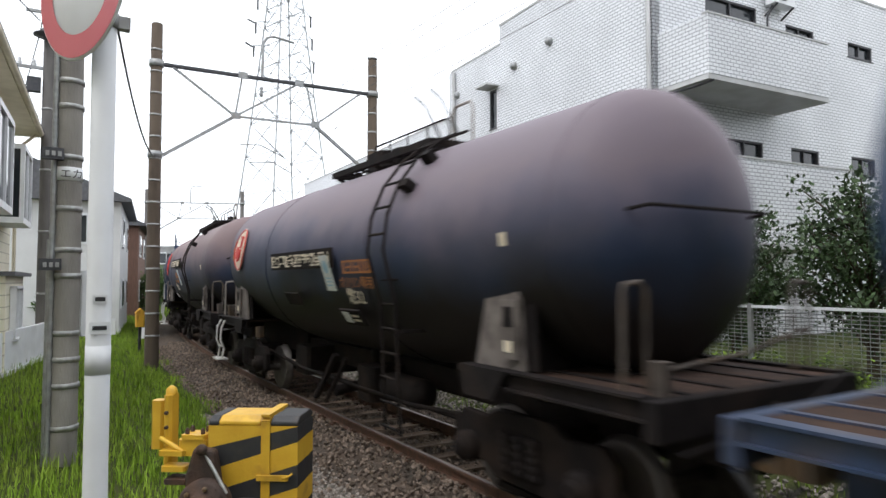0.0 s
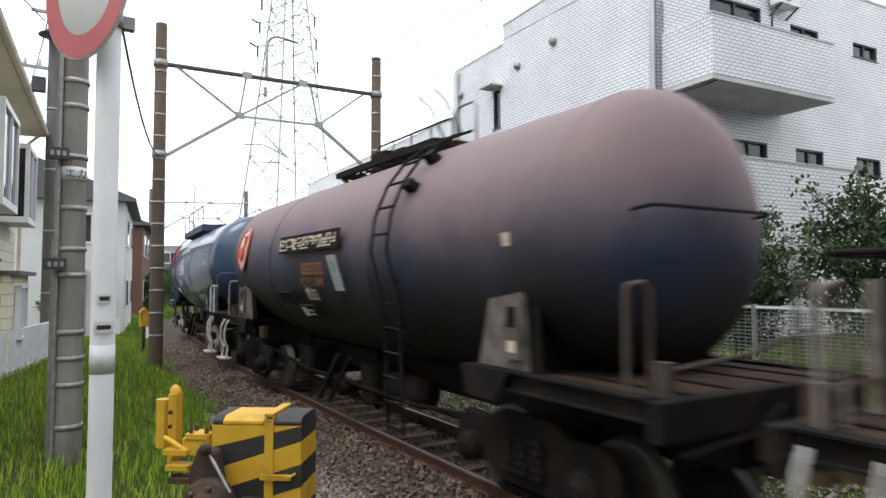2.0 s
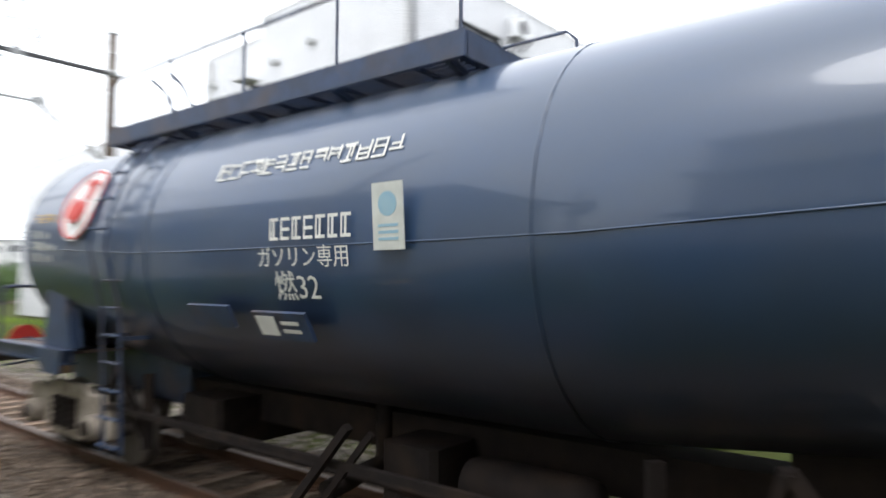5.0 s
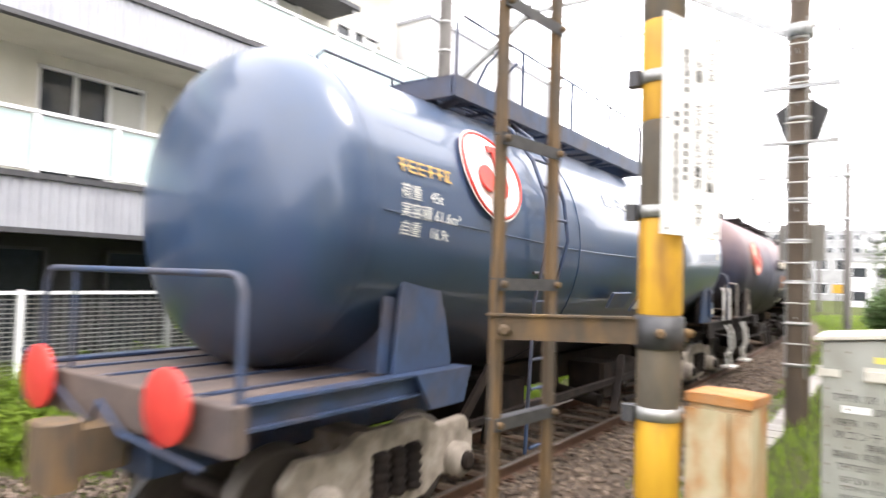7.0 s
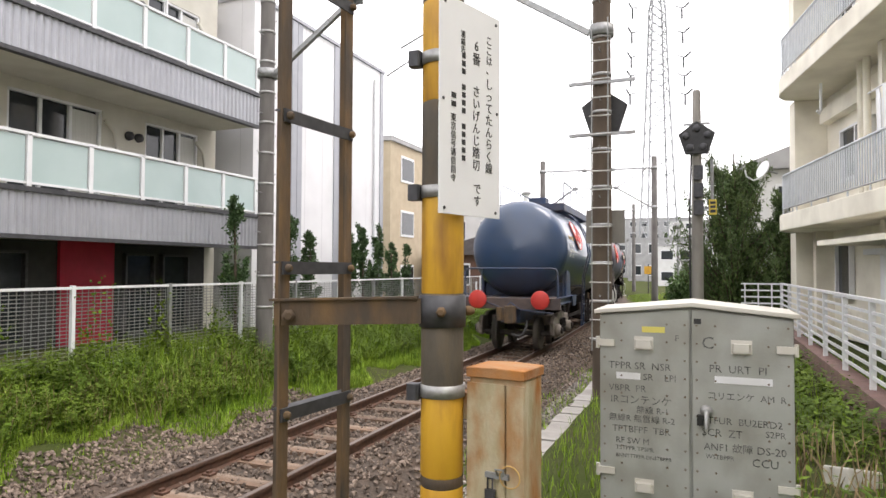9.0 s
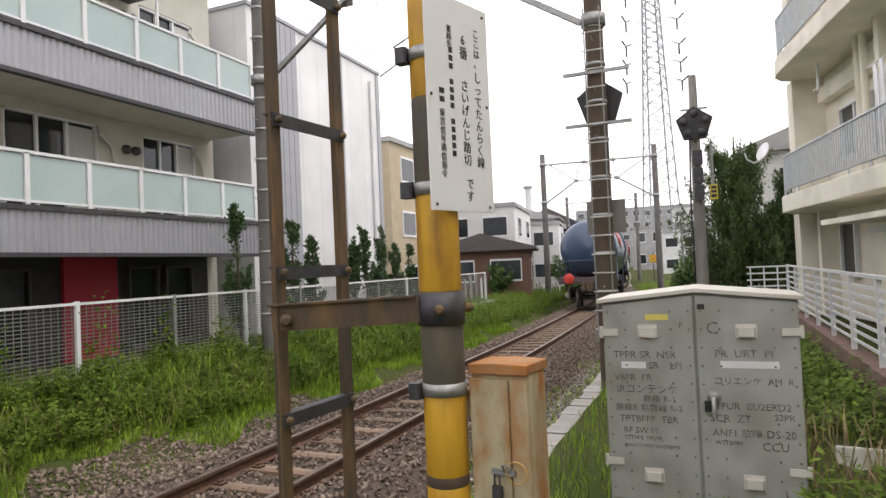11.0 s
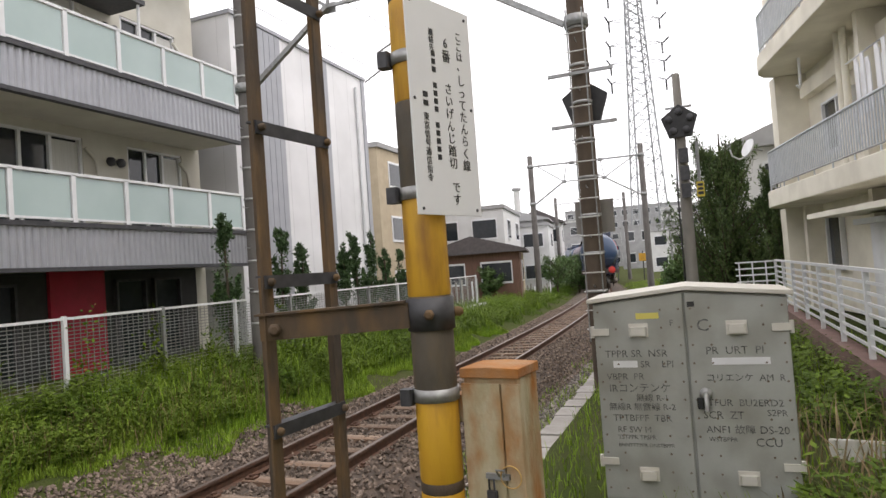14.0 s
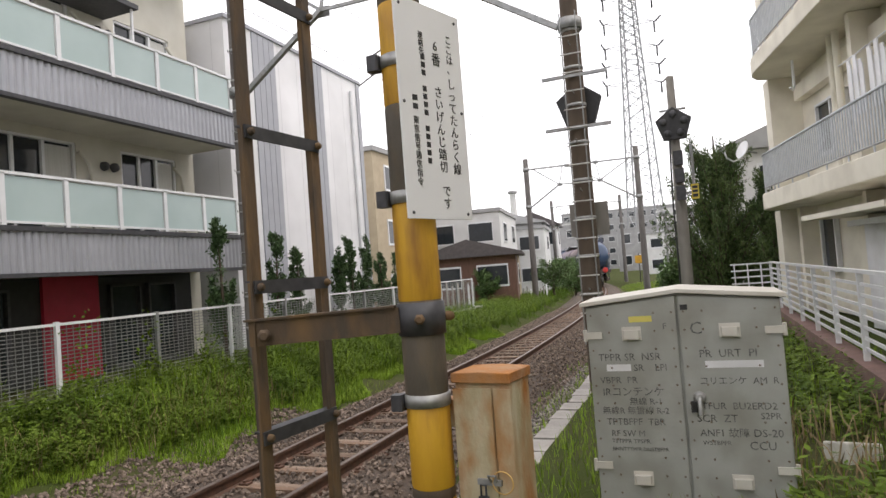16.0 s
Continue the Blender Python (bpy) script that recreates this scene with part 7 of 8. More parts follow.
# ---- houses and blocks beyond ----
M_WOODWALL = mat("brown_board_wall", (0.16, 0.085, 0.06), (0.12, 0.065, 0.045), 0.8, scale=5, stretch=(4, 4, 0.4))
M_BLUEROOF = mat("slate_roof", (0.10, 0.085, 0.085), (0.075, 0.065, 0.065), 0.7, scale=6)
M_FARWALL = mat("far_white_wall", (0.66, 0.66, 0.65), (0.6, 0.6, 0.59), 0.8, scale=1.5)
M_FARGREY = mat("far_grey_wall", (0.36, 0.36, 0.36), (0.3, 0.3, 0.3), 0.8, scale=1.5)
M_OCHRE = mat("ochre_wall", (0.46, 0.38, 0.27), (0.4, 0.33, 0.23), 0.8, scale=2)


def block(name, label, x, y, w, d, h, turn, wall, roof, floors=2, cols=3, gable=0.0, z0=-0.3, cat="house"):
    """A simple house seen from afar: walls, roof, window rows."""
    th = thing(name, label, cat, pose(x, y, z0, 0, 0, turn))
    part("wall", Mesh().box(-w / 2, w / 2, -d / 2, d / 2, -0.3, h), wall, th)
    if gable:
        part("roof", Mesh().prism([(-w / 2 - 0.4, h - 0.05), (w / 2 + 0.4, h - 0.05), (w / 2 + 0.4, h + 0.08), (0, h + gable), (-w / 2 - 0.4, h + 0.08)], 0, d + 0.8, Matrix(((1, 0, 0, 0), (0, 0, 1, -d / 2 - 0.4), (0, 1, 0, 0), (0, 0, 0, 1)))), roof, th)
    else:
        part("roof", Mesh().box(-w / 2 - 0.12, w / 2 + 0.12, -d / 2 - 0.12, d / 2 + 0.12, h, h + 0.25), roof, th)
    fh = h / floors
    for f in range(floors):
        for c in range(cols):
            xx = -w / 2 + w * (c + 0.5) / cols
            ww = min(1.6, w / cols * 0.62)
            for yy, s in ((-d / 2, -1), (d / 2, 1)):
                wd = part("window", Mesh().box(xx - ww / 2 - 0.06, xx + ww / 2 + 0.06, *sorted((yy, yy + s * 0.05)), f * fh + fh * 0.32, f * fh + fh * 0.8), M_ALU, th)
                part("pane", Mesh().box(xx - ww / 2, xx + ww / 2, *sorted((yy + s * 0.05, yy + s * 0.06)), f * fh + fh * 0.36, f * fh + fh * 0.76), M_WINDOW, wd)
        for c in range(max(1, int(d / 3.5))):
            yy = -d / 2 + d * (c + 0.5) / max(1, int(d / 3.5))
            for xx, s in ((-w / 2, -1), (w / 2, 1)):
                wd = part("window", Mesh().box(*sorted((xx, xx + s * 0.05)), yy - 0.8, yy + 0.8, f * fh + fh * 0.32, f * fh + fh * 0.8), M_ALU, th)
                part("pane", Mesh().box(*sorted((xx + s * 0.05, xx + s * 0.06)), yy - 0.72, yy + 0.72, f * fh + fh * 0.36, f * fh + fh * 0.76), M_WINDOW, wd)
    return th


sh = block("brown_shed", "low brown boarded house with a shallow dark roof", 12.2, -36.6, 5.0, 6.6, 2.5, 13, M_WOODWALL, M_BLUEROOF, 1, 2, 0.9, 0.4)
part("plaster_end", Mesh().box(-2.53, -2.505, -3.3, 0.2, 0, 2.6), M_OCHRE, sh, "cream plastered end wall")
block("white_house", "white two-storey house with dark-framed windows", 16.8, -46.5, 8, 9, 6.0, 8, M_FARWALL, M_FARGREY, 2, 3, 0, 0)
block("white_house", "white two-storey house with a flat roof edge", 14.5, -56, 5, 6, 5.2, 8, M_FARWALL, M_FARGREY, 2, 2, 0, 0)
block("grey_house", "grey house with a balcony band and tiled roof", 17.5, -64, 7, 6, 6.3, 8, M_FARGREY, M_FARGREY, 2, 3, 1.2, 0)
block("white_house", "narrow white gabled house beyond the grey one", 17.0, -74, 5, 6, 6.5, 8, M_FARWALL, M_BLUEROOF, 2, 2, 1.6, 0)
block("ochre_block", "tan plain-walled block rising behind the clad building", 18, -34, 6, 8, 8.6, 0, M_OCHRE, M_FARGREY, 3, 2, 0, 0)
for i, (x, y, w, h) in enumerate(((-6, -185, 30, 15), (20, -200, 34, 17), (36, -175, 16, 13), (8, -130, 12, 8), (-5, -110, 9, 6), (26, -120, 14, 9), (3, -95, 7, 5.5))):
    block("distant_block", "far pale apartment block with rows of windows", x, y, w, 9, h, 6, M_FARWALL if i % 2 == 0 else M_FARGREY, M_FARGREY, max(2, int(h / 2.9)), max(3, int(w / 3)), 0, -0.3, "apartment house")
block("gabled_house", "white gabled house behind the dark conifer", -4.5, -31, 7, 8, 5.6, 4, M_FARWALL, M_FARGREY, 2, 2, 1.6, 0.2)
ch = thing("chimney", "tall thin pale chimney with a wider collar at its top", "chimney", pose(30.4, -116, 0))
part("stack", Mesh().lathe([(0.75, -1), (0.55, 15.5), (0.55, 16)], 16), M_FARWALL, ch)
part("collar", Mesh().lathe([(0.56, 15.6), (0.85, 15.7), (0.85, 16.1), (0.5, 16.2)], 16), M_FARGREY, ch)
# houses up the line
block("grey_roofed_house", "white house with a dark grey tiled roof by the line", -0.5, 34, 8, 9, 5.2, -8, M_FARWALL, M_ROOF, 2, 2, 1.9, 0.2)
block("brown_house", "dark brown two-storey house beside the railway", 3.0, 48, 6, 8, 5.6, -10, M_WOODWALL, M_ROOF, 2, 2, 1.5, 0)
block("white_house", "white two-storey house further along the railway", 2.5, 62, 8, 8, 5.4, -12, M_FARWALL, M_BLUEROOF, 2, 3, 1.4, 0)
block("ochre_house", "orange-tan house at the bend of the railway", 17, 96, 7, 6, 3.6, -20, mat("orange_wall", (0.42, 0.2, 0.1), rough=0.8), M_ROOF, 2, 3, 1.2, 0)
for i, (x, y, w, h) in enumerate(((24, 118, 14, 8), (36, 130, 16, 9), (8, 120, 12, 7), (60, 160, 40, 11), (15, 160, 30, 9), (46, 112, 10, 6))):
    block("distant_block", "far grey and white house at the end of the line", x, y, w, 8, h, -25, M_FARWALL if i % 2 else M_FARGREY, M_FARGREY, max(2, int(h / 2.9)), max(3, int(w / 3)), 0, -0.3)
hill = Mesh()
hn = 40
hv = []
for i in range(hn):
    a = radians(-40 + 80 * i / (hn - 1))
    for r, z in ((900, -5), (1100, 22 + 16 * noise.noise((i * 0.25, 0, 0))), (1500, 0)):
        hv.append((r * math.sin(a) + 150, r * math.cos(a), z))
hill.add(hv, [(3 * i + j, 3 * i + 3 + j, 3 * i + 4 + j, 3 * i + 1 + j) for i in range(hn - 1) for j in range(2)], True)
# aerial haze is put into the hills' blue-grey colour
tagged(part("distant_hills", hill, mat("hazy_hill", (0.25, 0.32, 0.38), (0.22, 0.29, 0.34), 1.0, scale=0.01)), "low hills on the horizon, blue-grey with painted-in haze", "hills", kind="structure")
lp = thing("park_lamp", "slim grey lamp post beside the line", "street lamp", pose(1.6, -38, 0))
part("post", Mesh().tube([(0, 0, -0.3), (0, 0, 4.3)], 0.06, 8), M_GALV, lp)
part("head", Mesh().lathe([(0.1, 4.3), (0.25, 4.4), (0.25, 4.6), (0.08, 4.7)], 12), M_GALV, lp)
bx = thing("grey_relay_box", "grey relay box on a plinth beside the line", "relay box", pose(1.2, -33, 0))
part("body", Mesh().box(-0.3, 0.3, -0.25, 0.25, 0.1, 1.2, c=0.03), M_POLE_PALE, bx)
part("roof", Mesh().box(-0.35, 0.35, -0.3, 0.3, 1.2, 1.26), M_GALV, bx)
ys_ = thing("yellow_line_sign", "small yellow sign on a post by the bend", "line sign", pose(5.0, -62, 0))
part("post", Mesh().tube([(0, 0, -0.3), (0, 0, 2.6)], 0.05, 8), M_BLACK, ys_)
part("plate", Mesh().box(-0.35, 0.35, 0.05, 0.08, 1.7, 2.4), M_YELLOW, ys_)
wf = thing("plank_fence", "weathered grey plank fence before the brown house", "fence")
for i in range(26):
    k = i / 25
    q = Vector((11.6, -29.5, 0.25)).lerp(Vector((9.7, -44, 0.0)), k)
    part("plank", Mesh().box(-0.07, 0.07, -0.02, 0.02, -0.2, (1.35 if i < 8 else 0.75) + 0.12 * math.sin(i * 2.1)), M_POLE_PALE if i % 5 else M_WHITE, wf, m=pose(q.x, q.y, q.z, 0, 0, 80))

# ---- plants ----
rng = np.random.default_rng(7)


def stuff(name, verts, faces, material, label, category, kind="stuff"):
    me = bpy.data.meshes.new(name)
    me.from_pydata(verts.tolist() if hasattr(verts, "tolist") else verts, [], faces.tolist() if hasattr(faces, "tolist") else faces)
    me.materials.append(material)
    return tagged(new(name, me), label, category, kind=kind)


def blades(s, o, hmin, hmax, width, lean=0.5):
    """Bent grass blades rooted at places along and across the track."""
    n = len(s)
    h = np.interp(s, LS, LH)
    x = np.interp(s, LS, LX) + o * np.cos(h)
    y = np.interp(s, LS, LY) - o * np.sin(h)
    z = ground_z(s, o) - 0.02
    a = rng.uniform(0, 2 * np.pi, n)
    L = rng.uniform(hmin, hmax, n)
    ln = rng.uniform(0.1, lean, n) * L
    dx, dy = np.cos(a), np.sin(a)
    w = width * rng.uniform(0.6, 1.2, n)
    v = np.empty((n, 5, 3))
    for i, (k, b, ww) in enumerate(((0, 0, 1), (0, 0, -1), (0.6, 0.35, 0.8), (0.6, 0.35, -0.8), (1.0, 1.0, 0))):
        v[:, i, 0] = x + dx * ln * b - dy * w * ww
        v[:, i, 1] = y + dy * ln * b + dx * w * ww
        v[:, i, 2] = z + L * k * (1 - 0.12 * b)
    base = np.arange(n) * 5
    q = np.stack([base, base + 1, base + 3, base + 2], 1)
    t = np.stack([base + 2, base + 3, base + 4], 1)
    return v.reshape(-1, 3), q.tolist() + t.tolist()


def scatter(n, s0, s1, o0, o1, power=1.0, centre=0.0):
    """More of them near the crossing."""
    u = rng.uniform(0, 1, n) ** power
    s = np.where(rng.uniform(0, 1, n) < abs(s1 - centre) / (abs(s1 - centre) + abs(s0 - centre)), centre + (s1 - centre) * u, centre + (s0 - centre) * u)
    return s, rng.uniform(o0, o1, n)


def clear(s, o):
    """Keeps plants off the gravel fan and the crossing."""
    keep = ~((s > 2.6) & (s < 13) & (o > -3.3 + (s - 3) * 0.11) & (o < 0))
    keep &= ~((s > -3.0) & (s < 2.6) & (o < -1.5))
    edge = 2.25 + 0.25 * np.sin(s * 1.7) + 0.15 * np.sin(s * 4.1)
    edge = edge + np.where(o > 0, 0.07 * np.clip(s + 10.5, 0, 8) * (s < 2), 0)
    keep &= (np.abs(o) > edge - 0.3 * (o < 0))
    keep &= ~((np.abs(o + 2.72) < 0.16) & (s < -4) & (s > -24))
    return s[keep], o[keep]


for side, (o0, o1), n, hm in (("west_north", (-6.0, -1.7), 60000, 0.26), ("far", (1.8, 6), 9000, 0.28)):
    s, o = clear(*scatter(n, 2.6, 60, o0, o1, 1.6, 2.6))
    stuff("grass", *blades(s, o, 0.08, hm, 0.006), M_GRASS, "short bright green grass along the railway", "grass")
s, o = clear(*scatter(46000, -60, -2, 1.7, 4.3, 1.5, -2))
stuff("grass", *blades(s, o, 0.08, 0.36, 0.006), M_GRASS_BANK, "bright green grass on the far bank", "grass")
s, o = clear(*scatter(26000, -60, -3, -7.0, -1.5, 1.5, -3))
stuff("grass", *blades(s, o, 0.06, 0.26, 0.006), M_GRASS, "green grass tufts beside the track", "grass")
s, o = clear(*scatter(20000, -22, -3, 1.9, 4.2, 1.2, -3))
stuff("grass", *blades(s, o, 0.06, 0.22, 0.006), M_GRASS, "low bright green grass at the foot of the weeds", "grass")
s, o = scatter(1500, -14, -3, 1.4, 2.6, 1.0, -3)
stuff("grass", *blades(s, o, 0.04, 0.14, 0.005), M_GRASS, "sparse grass creeping over the ballast edge", "grass")


s = rng.uniform(-24, -3, 30000)
o = 2.15 + 0.25 * np.sin(s * 1.7) + 0.15 * np.sin(s * 4.1) + 0.07 * np.clip(s + 10.5, 0, 8) + 0.65 * rng.uniform(0, 1, len(s)) ** 1.3
stuff("grass", *blades(s, o, 0.06, 0.2, 0.005, 0.7), M_GRASS, "bright short grass fringing the stones below the weeds", "grass")


def leafy(s, o, hmin, hmax, leaf, per):
    """Upright weeds: whorls of pointed leaves on thin stems."""
    n = len(s)
    h = np.interp(s, LS, LH)
    x = np.interp(s, LS, LX) + o * np.cos(h)
    y = np.interp(s, LS, LY) - o * np.sin(h)
    z = ground_z(s, o)
    H = rng.uniform(hmin, hmax, n)
    m = n * per
    k = np.repeat(np.arange(n), per)
    up = rng.uniform(0.15, 1.0, m)
    a = rng.uniform(0, 2 * np.pi, m)
    L = leaf * rng.uniform(0.6, 1.3, m) * (1.15 - 0.5 * up)
    dr = rng.uniform(-0.35, 0.55, m)
    bx, by, bz = x[k] + rng.normal(0, 0.02, m), y[k] + rng.normal(0, 0.02, m), z[k] + H[k] * up
    dx, dy = np.cos(a), np.sin(a)
    v = np.empty((m, 4, 3))
    for i, (f, w, d) in enumerate(((0, 0, 0), (0.45, 0.24, 0.4), (1, 0, 1), (0.45, -0.24, 0.4))):
        v[:, i, 0] = bx + dx * L * f - dy * L * w
        v[:, i, 1] = by + dy * L * f + dx * L * w
        v[:, i, 2] = bz + L * dr * d
    return v.reshape(-1, 3), np.arange(m * 4).reshape(m, 4)


s, o = clear(*scatter(9000, -42, -3, 2.4, 4.2, 1.4, -3))
k = np.sin(s * 1.3 + 0.7) + np.sin(s * 3.1 + o * 2) > -0.4
stuff("grass", *blades(s[k], o[k], 0.25, 0.55, 0.006, 0.9), M_GRASS, "tall arching grass between the weeds", "grass")
s, o = clear(*scatter(5600, -42, -2.5, 2.5, 4.3, 1.3, -2.5))
stuff("leafy_weeds", *leafy(s, o, 0.15, 0.52, 0.08, 26), M_WEED, "knee-high leafy weeds along the fence", "weeds")
s, o = scatter(1300, 2, 16, 3.0, 4.3, 1, 2)
stuff("leafy_weeds", *leafy(s, o, 0.2, 0.7, 0.13, 14), M_WEED, "leafy weeds behind the track", "weeds")
s, o = scatter(700, -20, -4.6, -6.1, -5.0, 1.2, -4.6)
k = (s > -5.2) | (s < -6.9)
s, o = s[k], o[k]
stuff("leafy_weeds", *leafy(s, o, 0.15, 0.5, 0.10, 14), M_WEED, "leafy weeds below the white railing", "weeds")
s, o = scatter(260, -7.5, -4.2, -6.0, -4.9, 1.0, -4.2)
stuff("dry_weeds", *blades(s, o, 0.2, 0.5, 0.008, 0.9), M_DRY, "dry brown weed stalks beside the cabinet", "weeds")
s, o = clear(*scatter(1100, -11, -3.5, 2.5, 3.6, 1.0, -3.5))
stuff("dry_weeds", *blades(s, o, 0.2, 0.5, 0.005, 0.9), M_DRY, "dry straw stalks among the weeds", "weeds")


def foliage(parent, pts, size, material, up=0.0, name="crown", label="", thin=0.28):
    """Many small leaves about the given places."""
    n = len(pts)
    d = rng.normal(0, 1, (n, 3))
    d[:, 2] += up
    d /= np.linalg.norm(d, axis=1)[:, None]
    t = np.cross(d, rng.normal(0, 1, (n, 3)))
    t /= np.linalg.norm(t, axis=1)[:, None]
    L = size * rng.uniform(0.6, 1.4, n)[:, None]
    v = np.stack([pts, pts + d * L * 0.5 + t * L * thin, pts + d * L, pts + d * L * 0.5 - t * L * thin], 1).reshape(-1, 3)
    me = bpy.data.meshes.new(name)
    me.from_pydata(v.tolist(), [], np.arange(n * 4).reshape(n, 4).tolist())
    me.materials.append(material)
    ob = part(name, me, material, parent, label)
    return tagged(ob, kind="stuff")


M_CYPRESS = mat("cypress_green", (0.035, 0.075, 0.022), (0.06, 0.11, 0.035), 0.8, scale=4, island=0.45)
M_CONIFER = mat("conifer_green", (0.045, 0.08, 0.02), (0.085, 0.125, 0.032), 0.8, scale=1.5, island=0.5)
M_DARKSHRUB = mat("evergreen_shrub", (0.028, 0.055, 0.016), (0.05, 0.085, 0.026), 0.7, scale=2, island=0.5)
M_SHRUB = mat("shrub_green", (0.06, 0.12, 0.03), (0.1, 0.16, 0.05), 0.75, scale=2, island=0.5)
M_BARK = mat("bark", (0.09, 0.065, 0.045), (0.06, 0.045, 0.03), 0.95, scale=12, bump=0.6, stretch=(1, 1, 0.3))


def cypress(x, y, h, r, lean=0.0):
    z = z_at(x, y)
    th = thing("cypress", "slim dark green columnar cypress with ragged twisted tips", "cypress", pose(x, y, z), group="cypresses along the fence")
    part("trunk", Mesh().tube([(0, 0, -0.2), (lean * 0.3, 0, h * 0.5), (lean, 0, h * 0.92)], 0.05, 8, 0.01), M_BARK, th)
    pts = []
    for j in range(13):
        a, k = rng.uniform(0, 2 * np.pi), rng.uniform(0.05, 0.8)
        ln = rng.uniform(0.14, 0.3) * h * (1.1 - k * 0.6)
        for q in np.linspace(0, 1, 50):
            rr = r * (1 - k * 0.75) * (0.25 + 0.75 * q ** 0.8)
            tw = a + q * 1.4
            c = np.array([rr * math.cos(tw) + lean * k, rr * math.sin(tw), h * k + ln * q])
            pts.append(np.tile(c, (6, 1)) + rng.normal(0, 0.05 * (1.15 - q * 0.7), (6, 3)))
    core = rng.uniform(0.05, 0.9, 330)
    ra = r * 0.5 * (1 - core) ** 0.6
    an = rng.uniform(0, 2 * np.pi, 330)
    pts.append(np.stack([ra * np.cos(an) + lean * core, ra * np.sin(an), core * h], 1))
    foliage(th, np.concatenate(pts), 0.075, M_CYPRESS, 0.9)


for x, y, h, r, ln in ((9.55, -11.8, 3.35, 0.3, 0.06), (9.7, -13.9, 2.9, 0.32, -0.08), (9.7, -14.9, 2.7, 0.3, 0.05), (9.7, -16.9, 2.75, 0.28, -0.05), (9.7, -17.7, 2.9, 0.3, 0.1), (9.7, -18.5, 3.0, 0.3, -0.1), (9.7, -19.6, 2.6, 0.3, 0.05), (9.7, -20.6, 2.5, 0.3, 0.0)):
    cypress(x, y, h, r, ln)


def tree(name, label, x, y, h, r, material, n_limb, per, leaf, z=None, cat="tree", up=0.3, low=0.12):
    z = z_at(x, y) if z is None else z
    th = thing(name, label, cat, pose(x, y, z))
    part("trunk", Mesh().tube([(0, 0, -0.3), (0.05 * r, 0.03 * r, h * 0.45), (0, 0, h * 0.9)], 0.05 * r + 0.04, 9, 0.02), M_BARK, th)
    pts, limbs = [], Mesh()
    for j in range(n_limb):
        k = rng.uniform(low, 0.9)
        a = rng.uniform(0, 2 * np.pi)
        reach = r * (1 - ((k - 0.4) / 0.62) ** 2 * 0.8) * rng.uniform(0.65, 1.1)
        e = np.array([reach * math.cos(a), reach * math.sin(a), h * k + reach * rng.uniform(0.3, 0.9)])
        b = np.array([0, 0, h * k * 0.85])
        limbs.tube([b, (b + e) / 2 + np.array([0, 0, 0.08 * r]), e], 0.02 + 0.012 * r, 5, 0.008, caps=False)
        q = rng.uniform(0.3, 1.08, per)[:, None]
        pts.append(b + (e - b) * q + rng.normal(0, 1, (per, 3)) * (0.13 * r * (1.2 - q * 0.6)))
    part("limb", limbs, M_BARK, th)
    foliage(th, np.concatenate(pts), leaf, material, up, thin=0.14 if up > 1 else 0.28)
    return th


def juniper(label, x, y, h, r, n_limb):
    """A cone of limbs that sweep up into pointed sprays."""
    th = thing("juniper_tree", label, "tree", pose(x, y, z_at(x, y)))
    part("trunk", Mesh().tube([(0, 0, -0.3), (0.06, 0.03, h * 0.5), (0, 0, h * 0.93)], 0.13, 9, 0.02), M_BARK, th)
    pts, limbs = [], Mesh()
    for j in range(n_limb):
        k, a = rng.uniform(0.0, 0.8) ** 1.15, rng.uniform(0, 2 * np.pi)
        reach = r * (1.02 - k) ** 0.75 * rng.uniform(0.55, 1.12)
        d = np.array([math.cos(a), math.sin(a), 0])
        b = np.array([0, 0, h * k * 0.95])
        rise = reach * rng.uniform(0.55, 1.25) + 0.25
        q = rng.uniform(0.15, 1.0, 330)
        bow = q ** 1.7
        wid = 0.17 * r * (1.05 - q) ** 0.7 + 0.015
        pts.append(b + d * (reach * q)[:, None] + np.array([0, 0, 1.0]) * (rise * bow)[:, None] + rng.normal(0, 0.55, (330, 3)) * wid[:, None])
        limbs.tube([b, b + d * reach * 0.5 + np.array([0, 0, rise * 0.3]), b + d * reach * 0.9 + np.array([0, 0, rise * 0.84])], 0.03, 5, 0.008, caps=False)
    part("limb", limbs, M_BARK, th)
    foliage(th, np.concatenate(pts), 0.11, M_CONIFER, 1.3, thin=0.13)


juniper("broad dark green juniper with feathery upright sprays", -0.6, -22.0, 5.6, 1.9, 150)
juniper("smaller dark juniper beside the beige flats", -2.0, -20.8, 4.6, 1.3, 90)
for x, y, h, r in ((11.0, 7.4, 2.6, 1.2), (11.3, 5.2, 2.9, 1.3), (11.2, 9.4, 2.3, 1.1), (10.9, 3.0, 2.4, 1.2)):
    tree("garden_shrub", "dense dark evergreen shrub behind the mesh fence", x, y, h, r, M_DARKSHRUB, 46, 170, 0.09, cat="shrub")
for x, y, h, r in ((10.6, -33.5, 1.6, 0.7), (9.6, -46, 2.4, 1.3), (8.8, -50, 2.0, 1.2), (10.2, -55, 2.6, 1.5), (0.8, -27, 1.3, 0.9), (0.2, -35, 1.7, 1.3), (1.0, -44, 2.0, 1.4)):
    tree("lineside_shrub", "loose light green shrub beside the line", x, y, h, r, M_SHRUB, 36, 130, 0.12, cat="shrub")
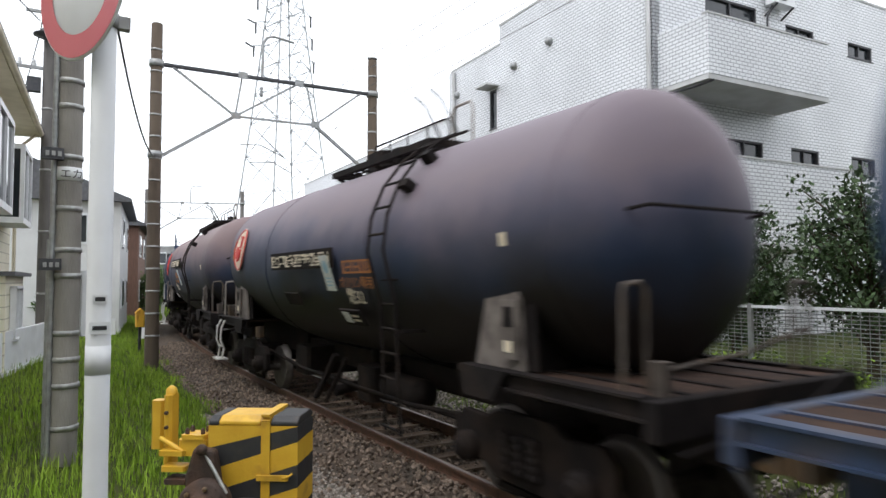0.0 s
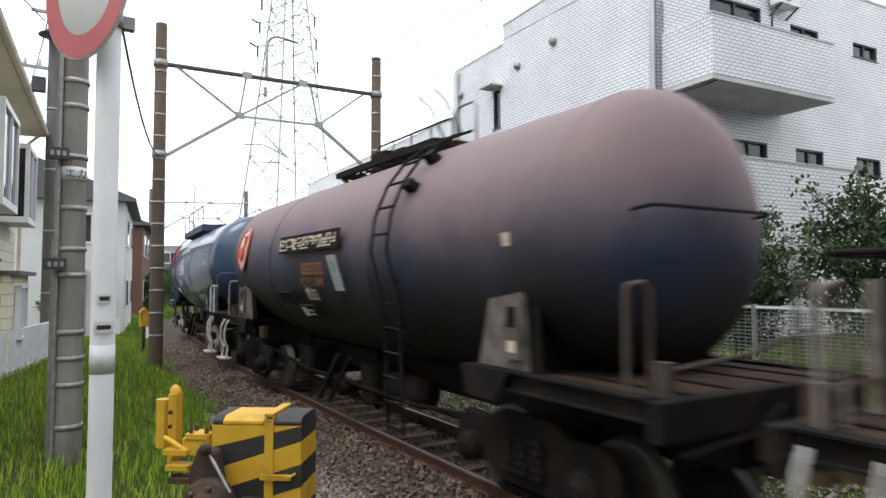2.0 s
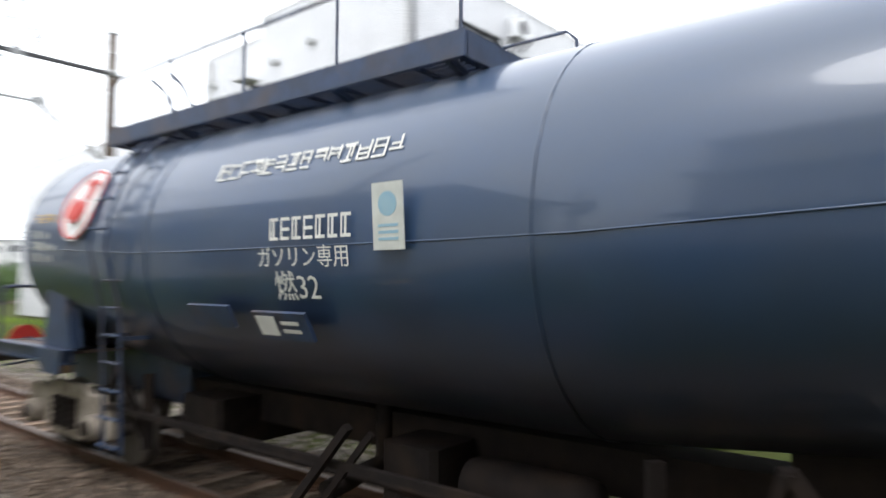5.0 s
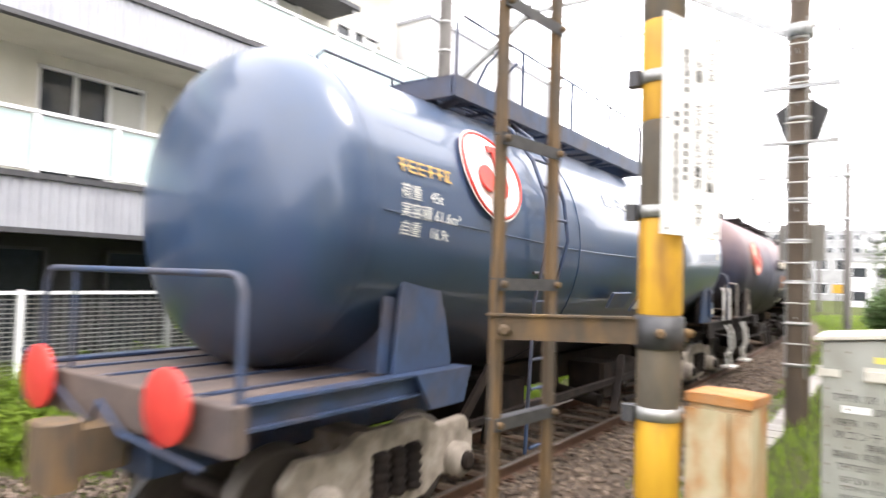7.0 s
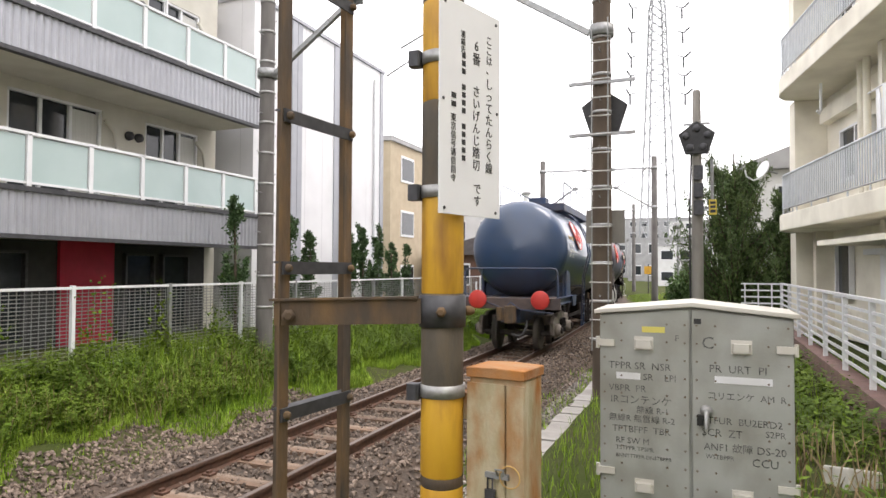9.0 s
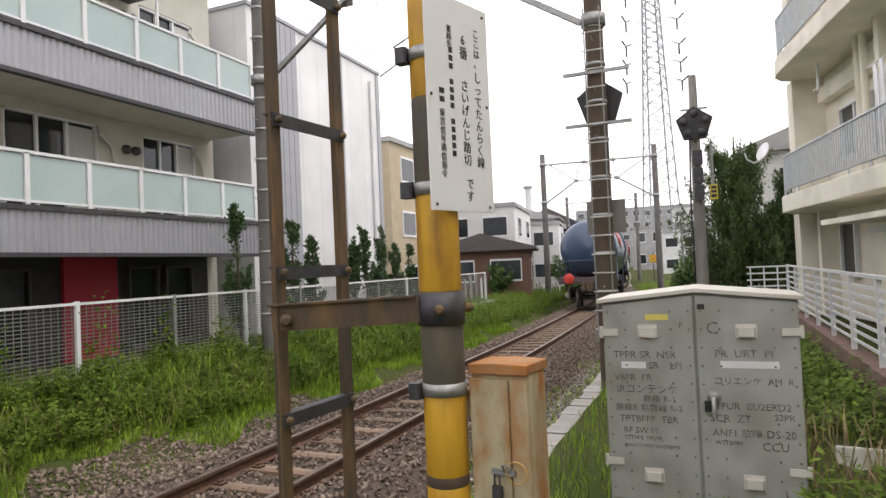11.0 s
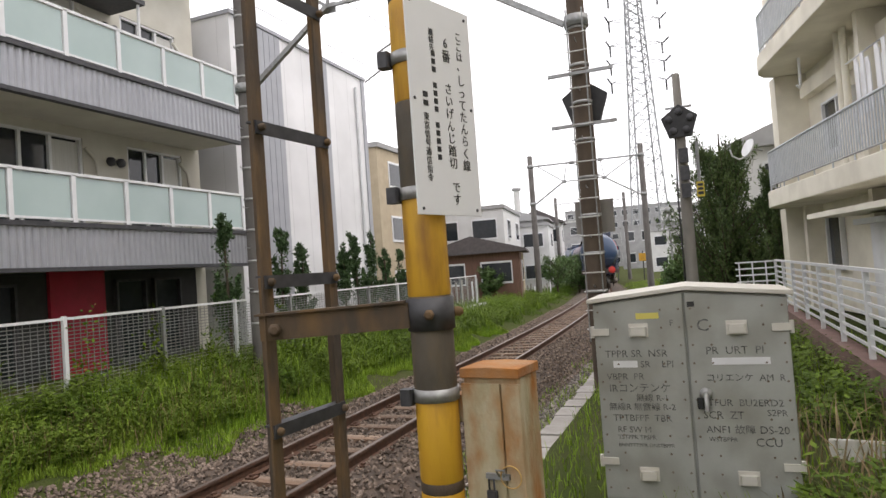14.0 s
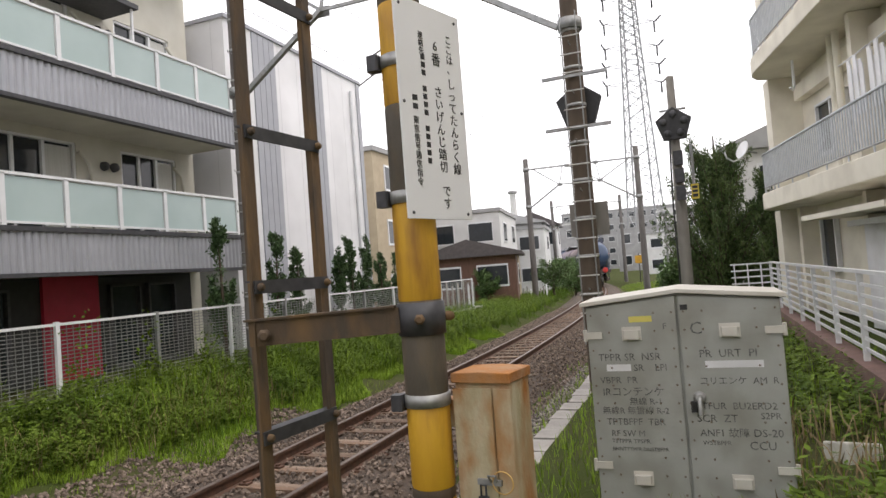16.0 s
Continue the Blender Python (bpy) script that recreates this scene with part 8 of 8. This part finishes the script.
for x, y, h, r in ((0.9, 29, 1.9, 1.0), (6.2, 46, 2.4, 1.3), (9.5, 60, 3.4, 1.6), (23, 66, 3.2, 2.0), (27, 78, 4.0, 2.4), (10.8, 72, 3.0, 1.6), (19, 58, 2.2, 1.6)):
    tree("lineside_shrub", "green shrub by the bend of the line", x, y, h, r, M_SHRUB, 36, 130, 0.14, cat="shrub")
ivy_pts = []
for y in (-9.2, -7.9, -10.6, -6.2, -12.5):
    for j in range(60):
        ivy_pts.append(np.array([8.98, y + rng.normal(0, 0.16), 0.7 + abs(rng.normal(0, 0.45))]) + rng.normal(0, 0.03, (3, 3)))
iv = thing("fence_ivy", "thin ivy climbing the mesh fence", "ivy")
foliage(iv, np.concatenate(ivy_pts), 0.07, M_WEED, 0.2, "leaves")

# ---- ballast stones ----
def stones(s, o, z, size):
    n = len(s)
    h = np.interp(s, LS, LH)
    x = np.interp(s, LS, LX) + o * np.cos(h)
    y = np.interp(s, LS, LY) - o * np.sin(h)
    base = np.array([(1, 0, 0), (-1, 0, 0), (0, 1, 0), (0, -1, 0), (0, 0, 1), (0, 0, -1), (0.6, 0.6, 0.5), (-0.6, -0.5, 0.55)])
    fc = np.array([(0, 2, 6), (2, 4, 6), (4, 0, 6), (2, 1, 4), (1, 3, 7), (3, 4, 7), (4, 1, 7), (3, 0, 4), (2, 0, 5), (1, 2, 5), (3, 1, 5), (0, 3, 5)])
    sc = size * rng.uniform(0.55, 1.25, (n, 1, 1)) * rng.uniform(0.65, 1.2, (n, 1, 3))
    v = base[None] * sc * rng.uniform(0.8, 1.2, (n, 8, 3))
    a, b = rng.uniform(0, 6.28, n), rng.uniform(-0.9, 0.9, n)
    ca, sa, cb, sb = np.cos(a)[:, None], np.sin(a)[:, None], np.cos(b)[:, None], np.sin(b)[:, None]
    vy, vz = v[:, :, 1] * cb - v[:, :, 2] * sb, v[:, :, 1] * sb + v[:, :, 2] * cb
    vx, vy = v[:, :, 0] * ca - vy * sa, v[:, :, 0] * sa + vy * ca
    out = np.stack([vx + x[:, None], vy + y[:, None], vz + z[:, None]], 2)
    return out.reshape(-1, 3), (fc[None] + (np.arange(n) * 8)[:, None, None]).reshape(-1, 3)


s, o = scatter(52000, -34, 26, -1.95, 1.95, 1.25, 0)
z = np.interp(np.abs(o), [0, 0.58, 0.72, 1.3, 1.75, 2.0], [-0.172, -0.172, -0.122, -0.122, -0.32, -0.34]) + rng.uniform(-0.005, 0.025, len(s))
stuff("ballast", *stones(s, o, z, 0.032), M_STONE, "loose brown-grey crushed ballast stones", "ballast")
s, o = rng.uniform(2.2, 12.5, 21000), rng.uniform(-3.6, -1.5, 21000)
k = o > -3.3 + (s - 3) * 0.11
s, o = s[k], o[k]
stuff("ballast", *stones(s, o, ground_z(s, o) + 0.012, 0.032), M_GRAVEL, "grey gravel spilling from the track bed", "ballast")
s, o = rng.uniform(-16, -3.0, 3500), rng.uniform(-2.6, -1.8, 3500)
stuff("ballast", *stones(s, o, ground_z(s, o) + 0.01, 0.03), M_GRAVEL, "grey gravel at the foot of the ballast", "ballast")

s, o = rng.uniform(-11, -0.5, 15000), rng.uniform(1.8, 4.0, 15000)
k = o < 2.4 + 0.07 * np.clip(s + 10.5, 0, 8) + 0.15 * np.sin(s * 2.3)
s, o = s[k], o[k]
stuff("ballast", *stones(s, o, ground_z(s, o) + 0.012, 0.03), M_STONE, "brown-grey crushed stone spilling below the weedy bank", "ballast")
s, o = rng.uniform(2.0, 22, 5000), rng.uniform(1.85, 2.75, 5000)
stuff("ballast", *stones(s, o, ground_z(s, o) + 0.012, 0.034), M_GRAVEL, "grey crushed stone on the far shoulder of the track", "ballast")

# ---- sleepers with their fastenings, each a piece of the track ----
sl_me = Mesh().box(-1.05, 1.05, -0.1, 0.1, -0.13, 0.0, c=0.015).data("sleeper", M_SLEEPER)
cl_me = Mesh().box(-0.06, 0.06, -0.05, 0.05, 0, 0.025).box(-0.02, 0.02, -0.03, 0.03, 0.025, 0.05).data("fastening", M_RAIL)
for s in np.arange(-75, 55, 0.62):
    sp = part("sleeper", sl_me, M_SLEEPER, track, m=track_pose(s, random.uniform(-0.03, 0.03), -0.135) @ pose(0, 0, 0, 0, 0, random.uniform(-1.5, 1.5)))
    if -16 < s < 14:
        for x in (-0.67, -0.46, 0.46, 0.67):
            part("fastening", cl_me, M_RAIL, sp, m=pose(x, 0, 0))

motions()
